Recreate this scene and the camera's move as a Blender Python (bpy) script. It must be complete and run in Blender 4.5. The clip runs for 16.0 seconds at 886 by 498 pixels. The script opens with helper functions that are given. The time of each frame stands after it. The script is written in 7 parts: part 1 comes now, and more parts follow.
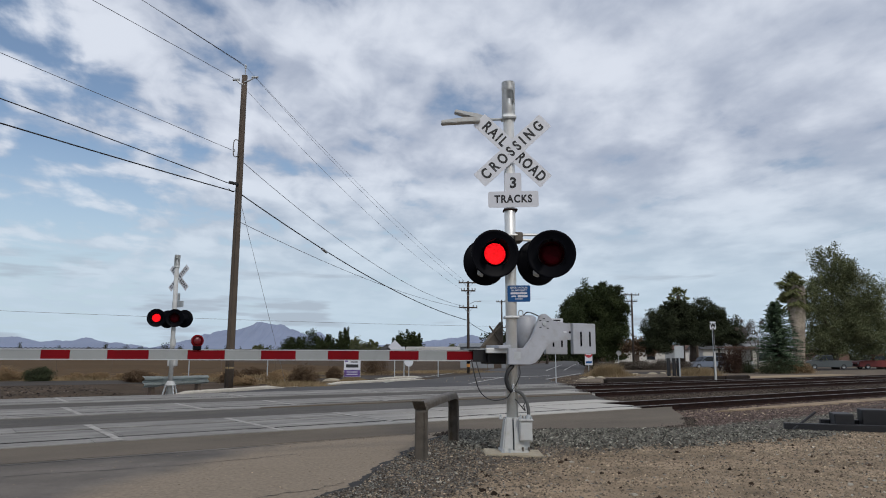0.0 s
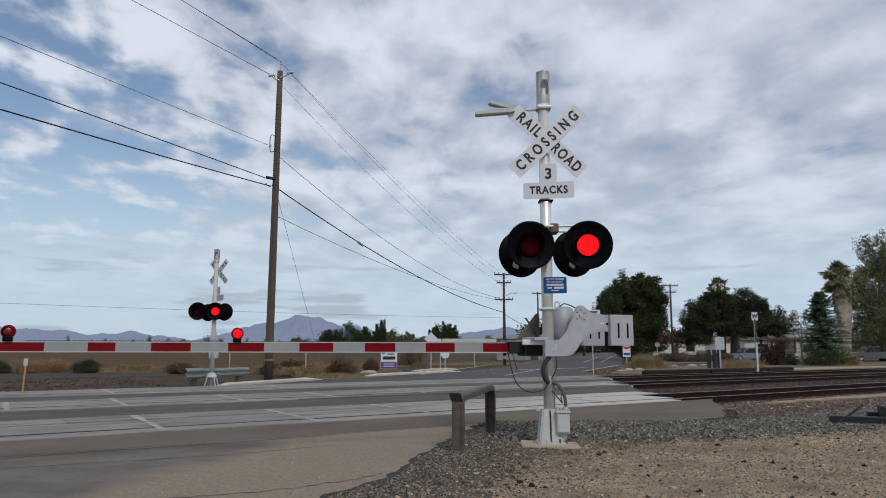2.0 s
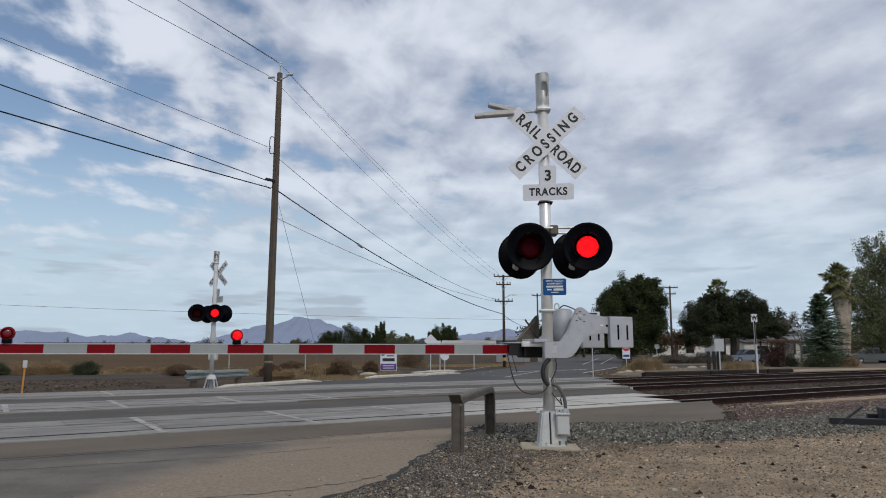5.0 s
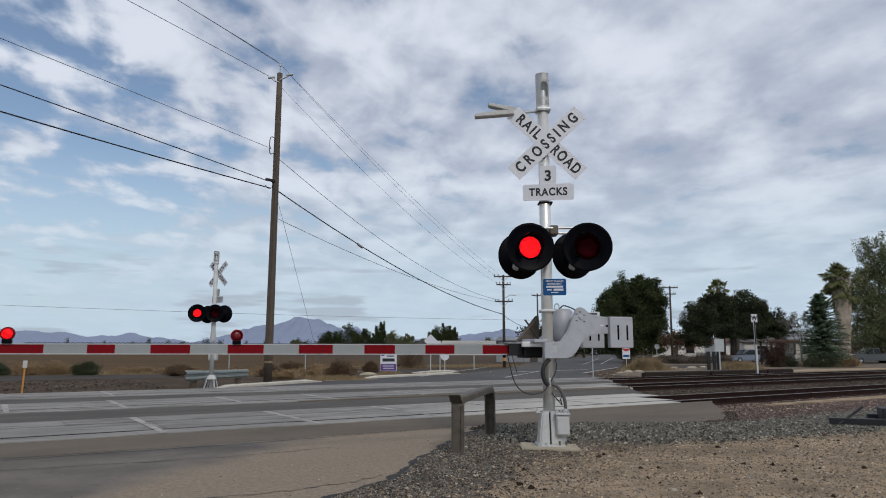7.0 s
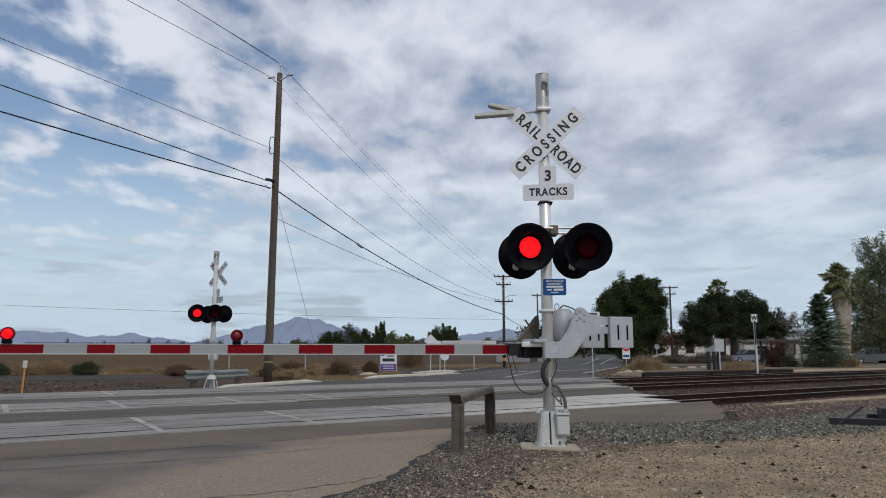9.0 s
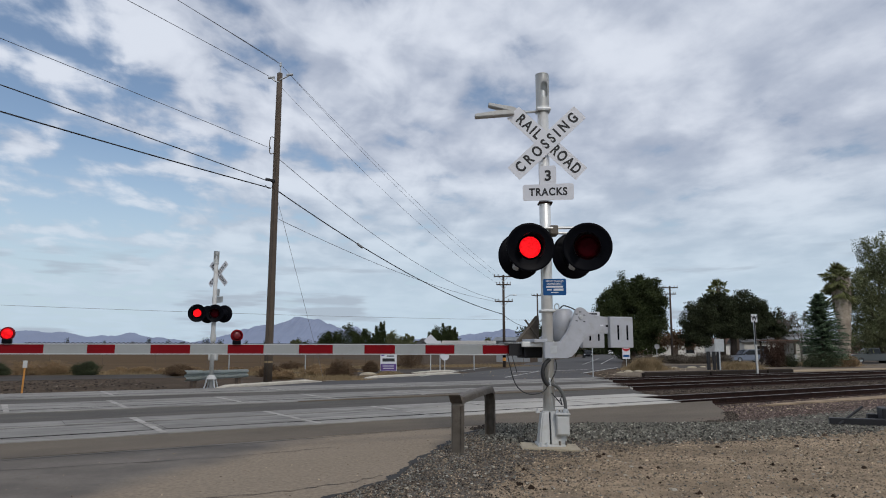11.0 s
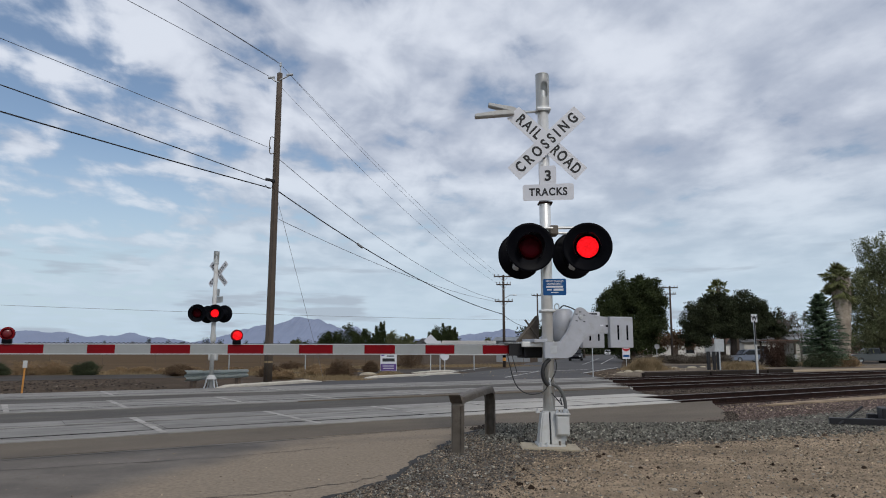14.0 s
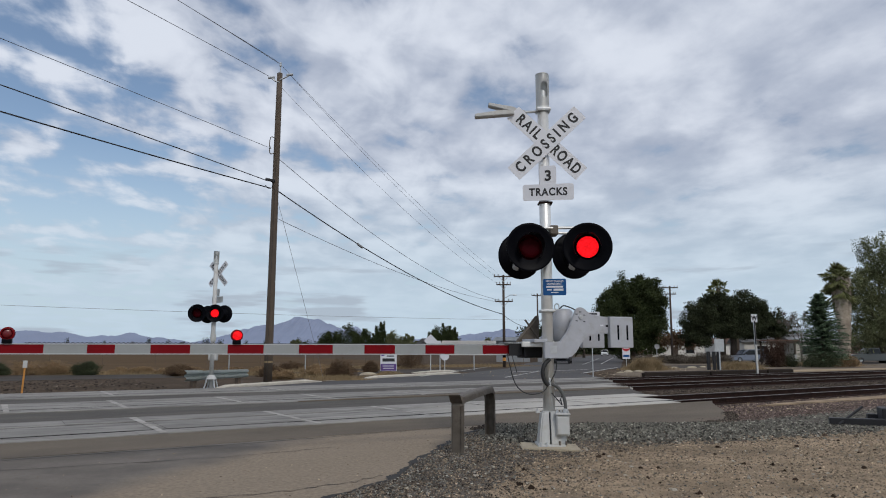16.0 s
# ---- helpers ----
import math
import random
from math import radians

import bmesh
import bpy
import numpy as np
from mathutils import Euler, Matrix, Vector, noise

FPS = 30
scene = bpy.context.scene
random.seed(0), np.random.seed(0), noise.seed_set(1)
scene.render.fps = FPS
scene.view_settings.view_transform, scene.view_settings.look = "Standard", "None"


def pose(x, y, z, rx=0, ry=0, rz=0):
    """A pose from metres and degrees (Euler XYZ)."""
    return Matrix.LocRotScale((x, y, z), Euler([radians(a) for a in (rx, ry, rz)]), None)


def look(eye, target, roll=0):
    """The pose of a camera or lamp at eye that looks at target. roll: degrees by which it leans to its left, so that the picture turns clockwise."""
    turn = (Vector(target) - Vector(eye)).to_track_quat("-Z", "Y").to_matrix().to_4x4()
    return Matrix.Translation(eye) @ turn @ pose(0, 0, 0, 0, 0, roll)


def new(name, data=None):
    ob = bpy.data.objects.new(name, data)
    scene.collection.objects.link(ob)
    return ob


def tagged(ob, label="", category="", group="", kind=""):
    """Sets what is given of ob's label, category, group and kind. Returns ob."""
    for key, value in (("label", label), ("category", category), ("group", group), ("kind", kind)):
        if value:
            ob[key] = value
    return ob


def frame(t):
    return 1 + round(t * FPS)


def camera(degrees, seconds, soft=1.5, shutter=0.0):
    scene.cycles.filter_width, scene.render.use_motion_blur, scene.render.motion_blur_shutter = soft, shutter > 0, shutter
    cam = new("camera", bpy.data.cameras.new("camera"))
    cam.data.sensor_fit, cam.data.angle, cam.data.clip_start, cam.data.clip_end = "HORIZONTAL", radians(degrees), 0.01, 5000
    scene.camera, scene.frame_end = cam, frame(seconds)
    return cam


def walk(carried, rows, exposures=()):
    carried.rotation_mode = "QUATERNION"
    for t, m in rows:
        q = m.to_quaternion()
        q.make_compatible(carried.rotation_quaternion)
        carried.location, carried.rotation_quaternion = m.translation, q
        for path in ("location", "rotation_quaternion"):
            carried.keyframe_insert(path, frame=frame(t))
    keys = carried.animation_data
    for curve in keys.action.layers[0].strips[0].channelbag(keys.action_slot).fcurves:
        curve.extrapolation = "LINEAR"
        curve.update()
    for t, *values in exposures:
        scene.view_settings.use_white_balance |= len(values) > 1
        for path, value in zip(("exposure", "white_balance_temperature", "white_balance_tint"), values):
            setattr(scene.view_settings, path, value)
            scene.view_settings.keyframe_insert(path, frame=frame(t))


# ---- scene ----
# ================= camera =================
cam = camera(65.0, 16.0, soft=1.0)
EYE = (0.0, 0.0, 1.24)
TURNS = [  # seconds, tilt, lean, heading in degrees
    (0.0, 98.85, -0.13, -2.91), (0.1, 98.64, -0.11, -2.63), (0.2, 98.40, -0.09, -2.31), (0.3, 98.06, -0.07, -2.01),
    (0.4, 97.69, -0.05, -1.62), (0.5, 97.29, -0.04, -1.22), (0.6, 97.02, -0.02, -0.94), (0.7, 96.82, -0.01, -0.66),
    (0.8, 96.64, 0.0, -0.39), (0.9, 96.62, 0.0, -0.19), (1.0, 96.66, 0.0, 0.0), (1.1, 96.82, -0.01, 0.03),
    (1.2, 97.05, -0.02, 0.07), (1.3, 97.27, -0.03, 0.09), (1.4, 97.52, -0.04, 0.09), (1.5, 97.72, -0.04, 0.085),
    (1.7, 98.0, -0.03, 0.06), (2.0, 98.2, -0.03, 0.037), (2.5, 98.30, -0.04, 0.017), (3.0, 98.33, -0.03, 0.012),
    (4.0, 98.34, -0.02, 0.005), (7.0, 98.36, -0.02, 0.005), (16.0, 98.36, -0.02, 0.005)]
walk(cam, [(t, pose(*EYE, rx, ry, rz)) for t, rx, ry, rz in TURNS])

# ================= sky, sun =================
SUN_EL, SUN_AZ = radians(42), radians(150)
world = bpy.data.worlds.new("sky")
scene.world = world
world.use_nodes = True


def build_sky():
    nt = world.node_tree
    n, l = nt.nodes, nt.links
    n.clear()
    out = n.new("ShaderNodeOutputWorld")
    bg = n.new("ShaderNodeBackground")
    sky = n.new("ShaderNodeTexSky")
    sky.sky_type, sky.sun_disc = "NISHITA", False
    sky.sun_elevation, sky.sun_rotation = SUN_EL, SUN_AZ
    sky.air_density, sky.dust_density = 1.0, 1.5
    tc = n.new("ShaderNodeTexCoord")
    sep = n.new("ShaderNodeSeparateXYZ")
    l.new(tc.outputs["Generated"], sep.inputs[0])

    def m(op, a, b=None, c=None, clamp=False):
        k = n.new("ShaderNodeMath")
        k.operation, k.use_clamp = op, clamp
        for i, v in enumerate((a, b, c)):
            if v is None:
                continue
            if isinstance(v, (int, float)):
                k.inputs[i].default_value = v
            else:
                l.new(v, k.inputs[i])
        return k.outputs[0]

    z = m("MAXIMUM", sep.outputs[2], 0.0)
    dz = m("ADD", z, 0.10)
    comb = n.new("ShaderNodeCombineXYZ")
    l.new(m("DIVIDE", sep.outputs[0], dz), comb.inputs[0])
    l.new(m("DIVIDE", sep.outputs[1], dz), comb.inputs[1])

    round_ = n.new("ShaderNodeCombineXYZ")
    dz2 = m("ADD", z, 0.42)
    l.new(m("DIVIDE", sep.outputs[0], dz2), round_.inputs[0])
    l.new(m("DIVIDE", sep.outputs[1], dz2), round_.inputs[1])

    def noi(scale, detail, rough, dist, off, src=comb):
        mp = n.new("ShaderNodeMapping")
        mp.inputs["Location"].default_value = off
        mp.inputs["Rotation"].default_value = (0, 0, radians(-25))
        mp.inputs["Scale"].default_value = (1.0, 0.80, 1.0)
        l.new(src.outputs[0], mp.inputs[0])
        k = n.new("ShaderNodeTexNoise")
        k.inputs["Scale"].default_value, k.inputs["Detail"].default_value = scale, detail
        k.inputs["Roughness"].default_value, k.inputs["Distortion"].default_value = rough, dist
        l.new(mp.outputs[0], k.inputs["Vector"])
        return k.outputs[0]

    big, mid, fine = noi(0.8, 4, 0.5, 0.3, (3.1, 1.7, 0)), noi(3.1, 8, 0.53, 0.12, (1.9, 0.7, 0)), noi(1.7, 5, 0.5, 0.2, (7.3, 2.2, 0))
    # small puffs, fading out to the east
    fade = n.new("ShaderNodeMapRange")
    fade.interpolation_type = "SMOOTHSTEP"
    fade.inputs["From Min"].default_value, fade.inputs["From Max"].default_value = -0.25, 0.50
    fade.inputs["To Min"].default_value, fade.inputs["To Max"].default_value = 1.0, 0.40
    l.new(sep.outputs[0], fade.inputs[0])
    puff = m("MULTIPLY", m("SUBTRACT", noi(11.0, 5, 0.50, 0.35, (4.7, 3.3, 0), round_), 0.5), fade.outputs[0])
    # cover: thicker to the east, thinner low in the west
    gap = n.new("ShaderNodeVectorMath")
    gap.operation = "DOT_PRODUCT"
    l.new(tc.outputs["Generated"], gap.inputs[0])
    gap.inputs[1].default_value = Vector((-0.52, 0.82, 0.21)).normalized()
    hole = n.new("ShaderNodeMapRange")
    hole.interpolation_type = "SMOOTHSTEP"
    hole.inputs["From Min"].default_value, hole.inputs["From Max"].default_value = 0.95, 1.0
    hole.inputs["To Max"].default_value = 0.13
    l.new(gap.outputs["Value"], hole.inputs[0])
    lean = m("SUBTRACT", m("MULTIPLY_ADD", sep.outputs[0], 0.09, 0.086), hole.outputs[0])
    cover = m("ADD", m("MULTIPLY_ADD", big, 0.28, m("MULTIPLY", puff, 0.55)), m("MULTIPLY_ADD", mid, 0.90, lean))
    ramp = n.new("ShaderNodeMapRange")
    ramp.interpolation_type = "SMOOTHSTEP"
    ramp.inputs["From Min"].default_value, ramp.inputs["From Max"].default_value = 0.43, 0.63
    l.new(cover, ramp.inputs[0])
    shade = n.new("ShaderNodeMapRange")
    shade.interpolation_type = "SMOOTHSTEP"
    shade.inputs["From Min"].default_value, shade.inputs["From Max"].default_value = 0.36, 0.66
    l.new(m("MULTIPLY_ADD", puff, 0.55, m("ADD", m("MULTIPLY", mid, 0.5), m("MULTIPLY", fine, 0.5))), shade.inputs[0])
    cl = n.new("ShaderNodeMix")
    cl.data_type = "RGBA"
    cl.inputs["A"].default_value, cl.inputs["B"].default_value = (0.40, 0.45, 0.56, 1), (0.74, 0.785, 0.875, 1)
    l.new(shade.outputs[0], cl.inputs["Factor"])
    blue = n.new("ShaderNodeVectorMath")
    blue.operation = "SCALE"
    blue.inputs["Scale"].default_value = 0.11
    l.new(sky.outputs[0], blue.inputs[0])
    mix = n.new("ShaderNodeMix")
    mix.data_type = "RGBA"
    l.new(m("MULTIPLY", ramp.outputs[0], 0.93), mix.inputs["Factor"])
    l.new(blue.outputs[0], mix.inputs["A"])
    l.new(cl.outputs["Result"], mix.inputs["B"])
    # pale thin layer low above the land
    low = n.new("ShaderNodeMapRange")
    low.interpolation_type = "SMOOTHSTEP"
    low.inputs["From Min"].default_value, low.inputs["From Max"].default_value = 0.02, 0.30
    low.inputs["To Min"].default_value, low.inputs["To Max"].default_value = 0.92, 0.0
    l.new(z, low.inputs[0])
    mix2 = n.new("ShaderNodeMix")
    mix2.data_type = "RGBA"
    l.new(low.outputs[0], mix2.inputs["Factor"])
    l.new(mix.outputs["Result"], mix2.inputs["A"])
    mix2.inputs["B"].default_value = (0.515, 0.64, 0.75, 1)
    # small flat grey clouds low over the hills
    flat = n.new("ShaderNodeCombineXYZ")
    l.new(m("MULTIPLY", sep.outputs[0], 5.5), flat.inputs[0])
    l.new(m("MULTIPLY", sep.outputs[1], 5.5), flat.inputs[1])
    l.new(m("MULTIPLY", sep.outputs[2], 42.0), flat.inputs[2])
    wn = n.new("ShaderNodeTexNoise")
    wn.inputs["Scale"].default_value, wn.inputs["Detail"].default_value, wn.inputs["Roughness"].default_value = 1.0, 4, 0.5
    l.new(flat.outputs[0], wn.inputs["Vector"])
    wr = n.new("ShaderNodeMapRange")
    wr.interpolation_type = "SMOOTHSTEP"
    wr.inputs["From Min"].default_value, wr.inputs["From Max"].default_value = 0.555, 0.66
    l.new(wn.outputs[0], wr.inputs[0])
    band = n.new("ShaderNodeMapRange")
    band.interpolation_type = "SMOOTHSTEP"
    band.inputs["From Min"].default_value, band.inputs["From Max"].default_value = 0.16, 0.09
    band.inputs["To Max"].default_value = 0.80
    l.new(z, band.inputs[0])
    mix3 = n.new("ShaderNodeMix")
    mix3.data_type = "RGBA"
    l.new(m("MULTIPLY", wr.outputs[0], band.outputs[0]), mix3.inputs["Factor"])
    l.new(mix2.outputs["Result"], mix3.inputs["A"])
    mix3.inputs["B"].default_value = (0.395, 0.46, 0.545, 1)
    l.new(mix3.outputs["Result"], bg.inputs["Color"])
    bg.inputs["Strength"].default_value = 1.0
    l.new(bg.outputs[0], out.inputs[0])


build_sky()
sun = new("sun", bpy.data.lights.new("sun", "SUN"))
sun.data.energy, sun.data.angle, sun.data.color = 1.35, radians(12), (1.0, 0.95, 0.88)
sun.matrix_world = look((12, -30, 30), (0, 0, 0))
scene.view_settings.exposure = 0.0

# ================= materials =================
MATS = {}


def mat(name, col, rough=0.7, metal=0.0, var=0.25, scale=3.0, fine=40.0, bump=0.0, bscale=None, stain=None, stain_amt=0.0, emit=None, power=0.0, spec=0.5, rnd=0.0, world_space=False, island=0.0, streak=0.0):
    """Base colour varied at two scales, with a stain colour, fine relief and optional glow."""
    if name in MATS:
        return MATS[name]
    mt = bpy.data.materials.new(name)
    mt.use_nodes = True
    nt = mt.node_tree
    n, l = nt.nodes, nt.links
    b = n["Principled BSDF"]
    b.inputs["Roughness"].default_value, b.inputs["Metallic"].default_value = rough, metal
    b.inputs["Specular IOR Level"].default_value = spec
    src = n.new("ShaderNodeNewGeometry").outputs["Position"] if world_space else n.new("ShaderNodeTexCoord").outputs["Object"]

    if streak:
        mp = n.new("ShaderNodeMapping")
        mp.vector_type = "TEXTURE"
        mp.inputs["Rotation"].default_value = (0, 0, radians(33.1))
        mp.inputs["Scale"].default_value = (streak, 1.0, 1.0)
        l.new(src, mp.inputs[0])
        src = mp.outputs[0]

    def noi(s, d=5, r=0.6):
        k = n.new("ShaderNodeTexNoise")
        k.inputs["Scale"].default_value, k.inputs["Detail"].default_value, k.inputs["Roughness"].default_value = s, d, r
        l.new(src, k.inputs["Vector"])
        return k.outputs[0]

    def mixc(f, a, c):
        k = n.new("ShaderNodeMix")
        k.data_type = "RGBA"
        for sock, v in (("Factor", f), ("A", a), ("B", c)):
            if isinstance(v, (int, float)):
                k.inputs[sock].default_value = v
            elif isinstance(v, tuple):
                k.inputs[sock].default_value = (*v, 1)
            else:
                l.new(v, k.inputs[sock])
        return k.outputs["Result"]

    def rng(v, lo, hi, a=0.0, c=1.0):
        k = n.new("ShaderNodeMapRange")
        k.inputs["From Min"].default_value, k.inputs["From Max"].default_value = lo, hi
        k.inputs["To Min"].default_value, k.inputs["To Max"].default_value = a, c
        l.new(v, k.inputs[0])
        return k.outputs[0]

    dark = tuple(max(0, c * (1 - var)) for c in col)
    lite = tuple(min(1, c * (1 + var)) for c in col)
    c1 = mixc(rng(noi(scale), 0.3, 0.7), dark, lite)
    c2 = mixc(rng(noi(fine, 3), 0.25, 0.75, 0.0, 0.6), c1, tuple(c * (1 - 0.8 * var) for c in col))
    if stain:
        c2 = mixc(rng(noi(scale * 1.7 + 0.13, 8, 0.7), 0.5, 0.68, 0.0, stain_amt), c2, stain)
    if rnd:
        oi = n.new("ShaderNodeObjectInfo")
        c2 = mixc(rng(oi.outputs["Random"], 0, 1, 0.0, rnd), c2, tuple(c * 0.45 for c in col))
    if island:
        gi = n.new("ShaderNodeNewGeometry")
        k = n.new("ShaderNodeMix")
        k.data_type, k.blend_type = "RGBA", "MULTIPLY"
        k.inputs["Factor"].default_value = 1.0
        l.new(c2, k.inputs["A"])
        cr = n.new("ShaderNodeValToRGB")
        cr.color_ramp.elements[0].color = (1 - island, 1 - island, 1 - island, 1)
        cr.color_ramp.elements[1].position, cr.color_ramp.elements[1].color = 0.93, (1.15, 1.13, 1.1, 1)
        e = cr.color_ramp.elements.new(1.0)
        e.color = (2.3, 2.25, 2.15, 1)
        l.new(gi.outputs["Random Per Island"], cr.inputs[0])
        l.new(cr.outputs[0], k.inputs["B"])
        c2 = k.outputs["Result"]
    l.new(c2, b.inputs["Base Color"])
    if bump:
        bp = n.new("ShaderNodeBump")
        bp.inputs["Strength"].default_value, bp.inputs["Distance"].default_value = bump, 0.02
        l.new(noi(bscale or fine, 6), bp.inputs["Height"])
        l.new(bp.outputs[0], b.inputs["Normal"])
    if emit:
        b.inputs["Emission Color"].default_value, b.inputs["Emission Strength"].default_value = (*emit, 1), power
    MATS[name] = mt
    return mt


M_DIRT = mat("dry_dirt", (0.082, 0.060, 0.043), 0.95, var=0.45, scale=0.35, fine=14, bump=0.8, bscale=30, stain=(0.125, 0.092, 0.062), stain_amt=0.6, world_space=True, spec=0.05)
M_GRAVEL = mat("dirty_gravel", (0.345, 0.262, 0.178), 0.95, var=0.55, scale=1.3, fine=48, bump=1.0, bscale=40, stain=(0.165, 0.135, 0.104), stain_amt=0.65, world_space=True, spec=0.1)
M_JOINT = mat("pale_joint_filler", (0.37, 0.352, 0.325), 0.9, var=0.3, scale=2, fine=25, stain=(0.2, 0.19, 0.18), stain_amt=0.9, world_space=True, spec=0.1)
M_GATE = mat("dull_silver_paint", (0.40, 0.413, 0.45), 0.5, 0.1, var=0.09, scale=4, fine=30, bump=0.05, stain=(0.27, 0.25, 0.22), stain_amt=0.4)
M_BALLSTONE = mat("stained_ballast_stone", (0.10, 0.083, 0.07), 0.95, var=0.3, scale=2.5, fine=20, spec=0.1, island=0.8)
M_FIELD = mat("stubble_field", (0.100, 0.065, 0.036), 0.95, var=0.22, scale=0.05, fine=1.2, stain=(0.085, 0.058, 0.036), stain_amt=0.6, world_space=True, spec=0.03)
M_ROAD = mat("worn_asphalt", (0.165, 0.146, 0.128), 0.9, var=0.34, scale=0.9, fine=36, bump=0.4, bscale=90, stain=(0.108, 0.098, 0.088), stain_amt=0.6, world_space=True, spec=0.1)
M_APRON = mat("patched_asphalt", (0.146, 0.122, 0.096), 0.9, var=0.25, scale=0.6, fine=55, bump=0.4, bscale=80, stain=(0.155, 0.128, 0.10), stain_amt=0.6, world_space=True, spec=0.12, streak=2.0)
M_STRIP = mat("grey_strip_asphalt", (0.103, 0.095, 0.087), 0.9, var=0.28, scale=0.7, fine=45, bump=0.4, bscale=80, stain=(0.14, 0.122, 0.10), stain_amt=0.5, world_space=True, spec=0.12, streak=2.0)
M_FARROAD = mat("far_asphalt", (0.092, 0.088, 0.088), 0.9, var=0.2, scale=0.15, fine=6, stain=(0.066, 0.064, 0.065), stain_amt=0.6, world_space=True, spec=0.12)
M_FRONTAGE = mat("old_side_road_asphalt", (0.070, 0.063, 0.058), 0.95, var=0.25, scale=0.2, fine=5, stain=(0.10, 0.082, 0.062), stain_amt=0.6, world_space=True, spec=0.05)
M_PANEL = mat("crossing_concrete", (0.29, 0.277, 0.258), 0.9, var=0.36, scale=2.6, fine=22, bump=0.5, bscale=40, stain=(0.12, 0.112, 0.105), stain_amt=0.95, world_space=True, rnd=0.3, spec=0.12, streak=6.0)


def pale_panels():
    """Blends the panels to a paler tone towards the near right, with noise."""
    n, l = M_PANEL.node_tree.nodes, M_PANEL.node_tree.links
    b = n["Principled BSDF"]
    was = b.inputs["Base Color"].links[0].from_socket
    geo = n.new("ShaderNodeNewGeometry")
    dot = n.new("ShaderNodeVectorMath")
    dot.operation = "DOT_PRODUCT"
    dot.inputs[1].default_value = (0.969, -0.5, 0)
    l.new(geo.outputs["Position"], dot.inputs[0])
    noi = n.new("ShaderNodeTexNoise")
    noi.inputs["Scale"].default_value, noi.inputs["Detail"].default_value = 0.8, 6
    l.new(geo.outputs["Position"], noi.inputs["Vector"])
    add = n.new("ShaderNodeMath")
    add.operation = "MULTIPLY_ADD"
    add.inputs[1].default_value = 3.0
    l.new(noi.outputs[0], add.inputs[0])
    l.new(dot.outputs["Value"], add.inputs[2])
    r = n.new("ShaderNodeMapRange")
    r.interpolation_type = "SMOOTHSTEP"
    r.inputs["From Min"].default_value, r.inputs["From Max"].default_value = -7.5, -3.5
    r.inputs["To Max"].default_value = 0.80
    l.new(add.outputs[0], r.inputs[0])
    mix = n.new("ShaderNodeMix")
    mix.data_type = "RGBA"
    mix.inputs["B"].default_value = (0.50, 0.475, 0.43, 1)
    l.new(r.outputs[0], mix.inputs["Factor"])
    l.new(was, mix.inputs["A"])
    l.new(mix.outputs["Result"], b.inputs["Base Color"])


pale_panels()
M_CONC = mat("concrete", (0.40, 0.345, 0.25), 0.9, var=0.22, scale=3, fine=40, bump=0.35, stain=(0.2, 0.165, 0.12), stain_amt=0.7)
M_KERB = mat("kerb_concrete", (0.52, 0.48, 0.41), 0.9, var=0.15, scale=1.5, fine=20, bump=0.3, stain=(0.3, 0.26, 0.2), stain_amt=0.5)
M_PAINT = mat("road_paint", (0.50, 0.49, 0.46), 0.85, var=0.2, scale=2, fine=25, stain=(0.22, 0.21, 0.2), stain_amt=0.8, world_space=True, spec=0.12)
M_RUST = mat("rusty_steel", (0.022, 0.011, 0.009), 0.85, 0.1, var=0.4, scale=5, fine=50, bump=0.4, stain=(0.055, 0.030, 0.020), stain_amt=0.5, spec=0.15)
M_RAILHEAD = mat("polished_rail_head", (0.26, 0.24, 0.22), 0.4, 0.9, var=0.2, scale=2, fine=30)
M_TIE = mat("creosoted_timber", (0.032, 0.024, 0.020), 0.9, var=0.4, scale=3, fine=25, bump=0.6, stain=(0.07, 0.055, 0.043), stain_amt=0.5, rnd=0.5, spec=0.15)
M_ALU = mat("aluminium_paint", (0.72, 0.72, 0.70), 0.48, 0.60, var=0.10, scale=4, fine=30, bump=0.05, stain=(0.48, 0.45, 0.39), stain_amt=0.35)
M_GALV = mat("galvanised_steel", (0.50, 0.52, 0.53), 0.5, 0.6, var=0.12, scale=6, fine=35, stain=(0.33, 0.31, 0.28), stain_amt=0.4)
M_WHITEPAINT = mat("white_paint", (0.49, 0.495, 0.485), 0.6, var=0.08, scale=4, fine=30, stain=(0.36, 0.32, 0.26), stain_amt=0.5)
M_SIGN = mat("white_sign_sheeting", (0.63, 0.64, 0.68), 0.5, var=0.05, scale=3, fine=20, stain=(0.55, 0.54, 0.53), stain_amt=0.3)
M_BLACK = mat("black_enamel", (0.0028, 0.003, 0.005), 0.45, var=0.2, scale=4, fine=30, spec=0.06)
M_VISOR = mat("black_visor_enamel", (0.016, 0.016, 0.018), 0.35, var=0.2, scale=6, fine=40, spec=0.35)
M_BLACKTXT = mat("black_lettering", (0.012, 0.012, 0.014), 0.6, var=0.1)
M_BLUE = mat("blue_sign", (0.008, 0.075, 0.23), 0.5, var=0.08, scale=5, spec=0.25)
M_REDLENS_OFF = mat("unlit_red_lens", (0.036, 0.0006, 0.003), 0.4, var=0.3, scale=30, fine=90, bump=0.4, bscale=120, spec=0.04)
M_POLEDARK = mat("dark_pole_wood", (0.062, 0.046, 0.037), 0.9, var=0.3, scale=2.0, fine=20, bump=0.4)
M_CONDUIT = mat("grey_conduit", (0.085, 0.085, 0.082), 0.6, var=0.2, scale=8, fine=60, bump=0.3)
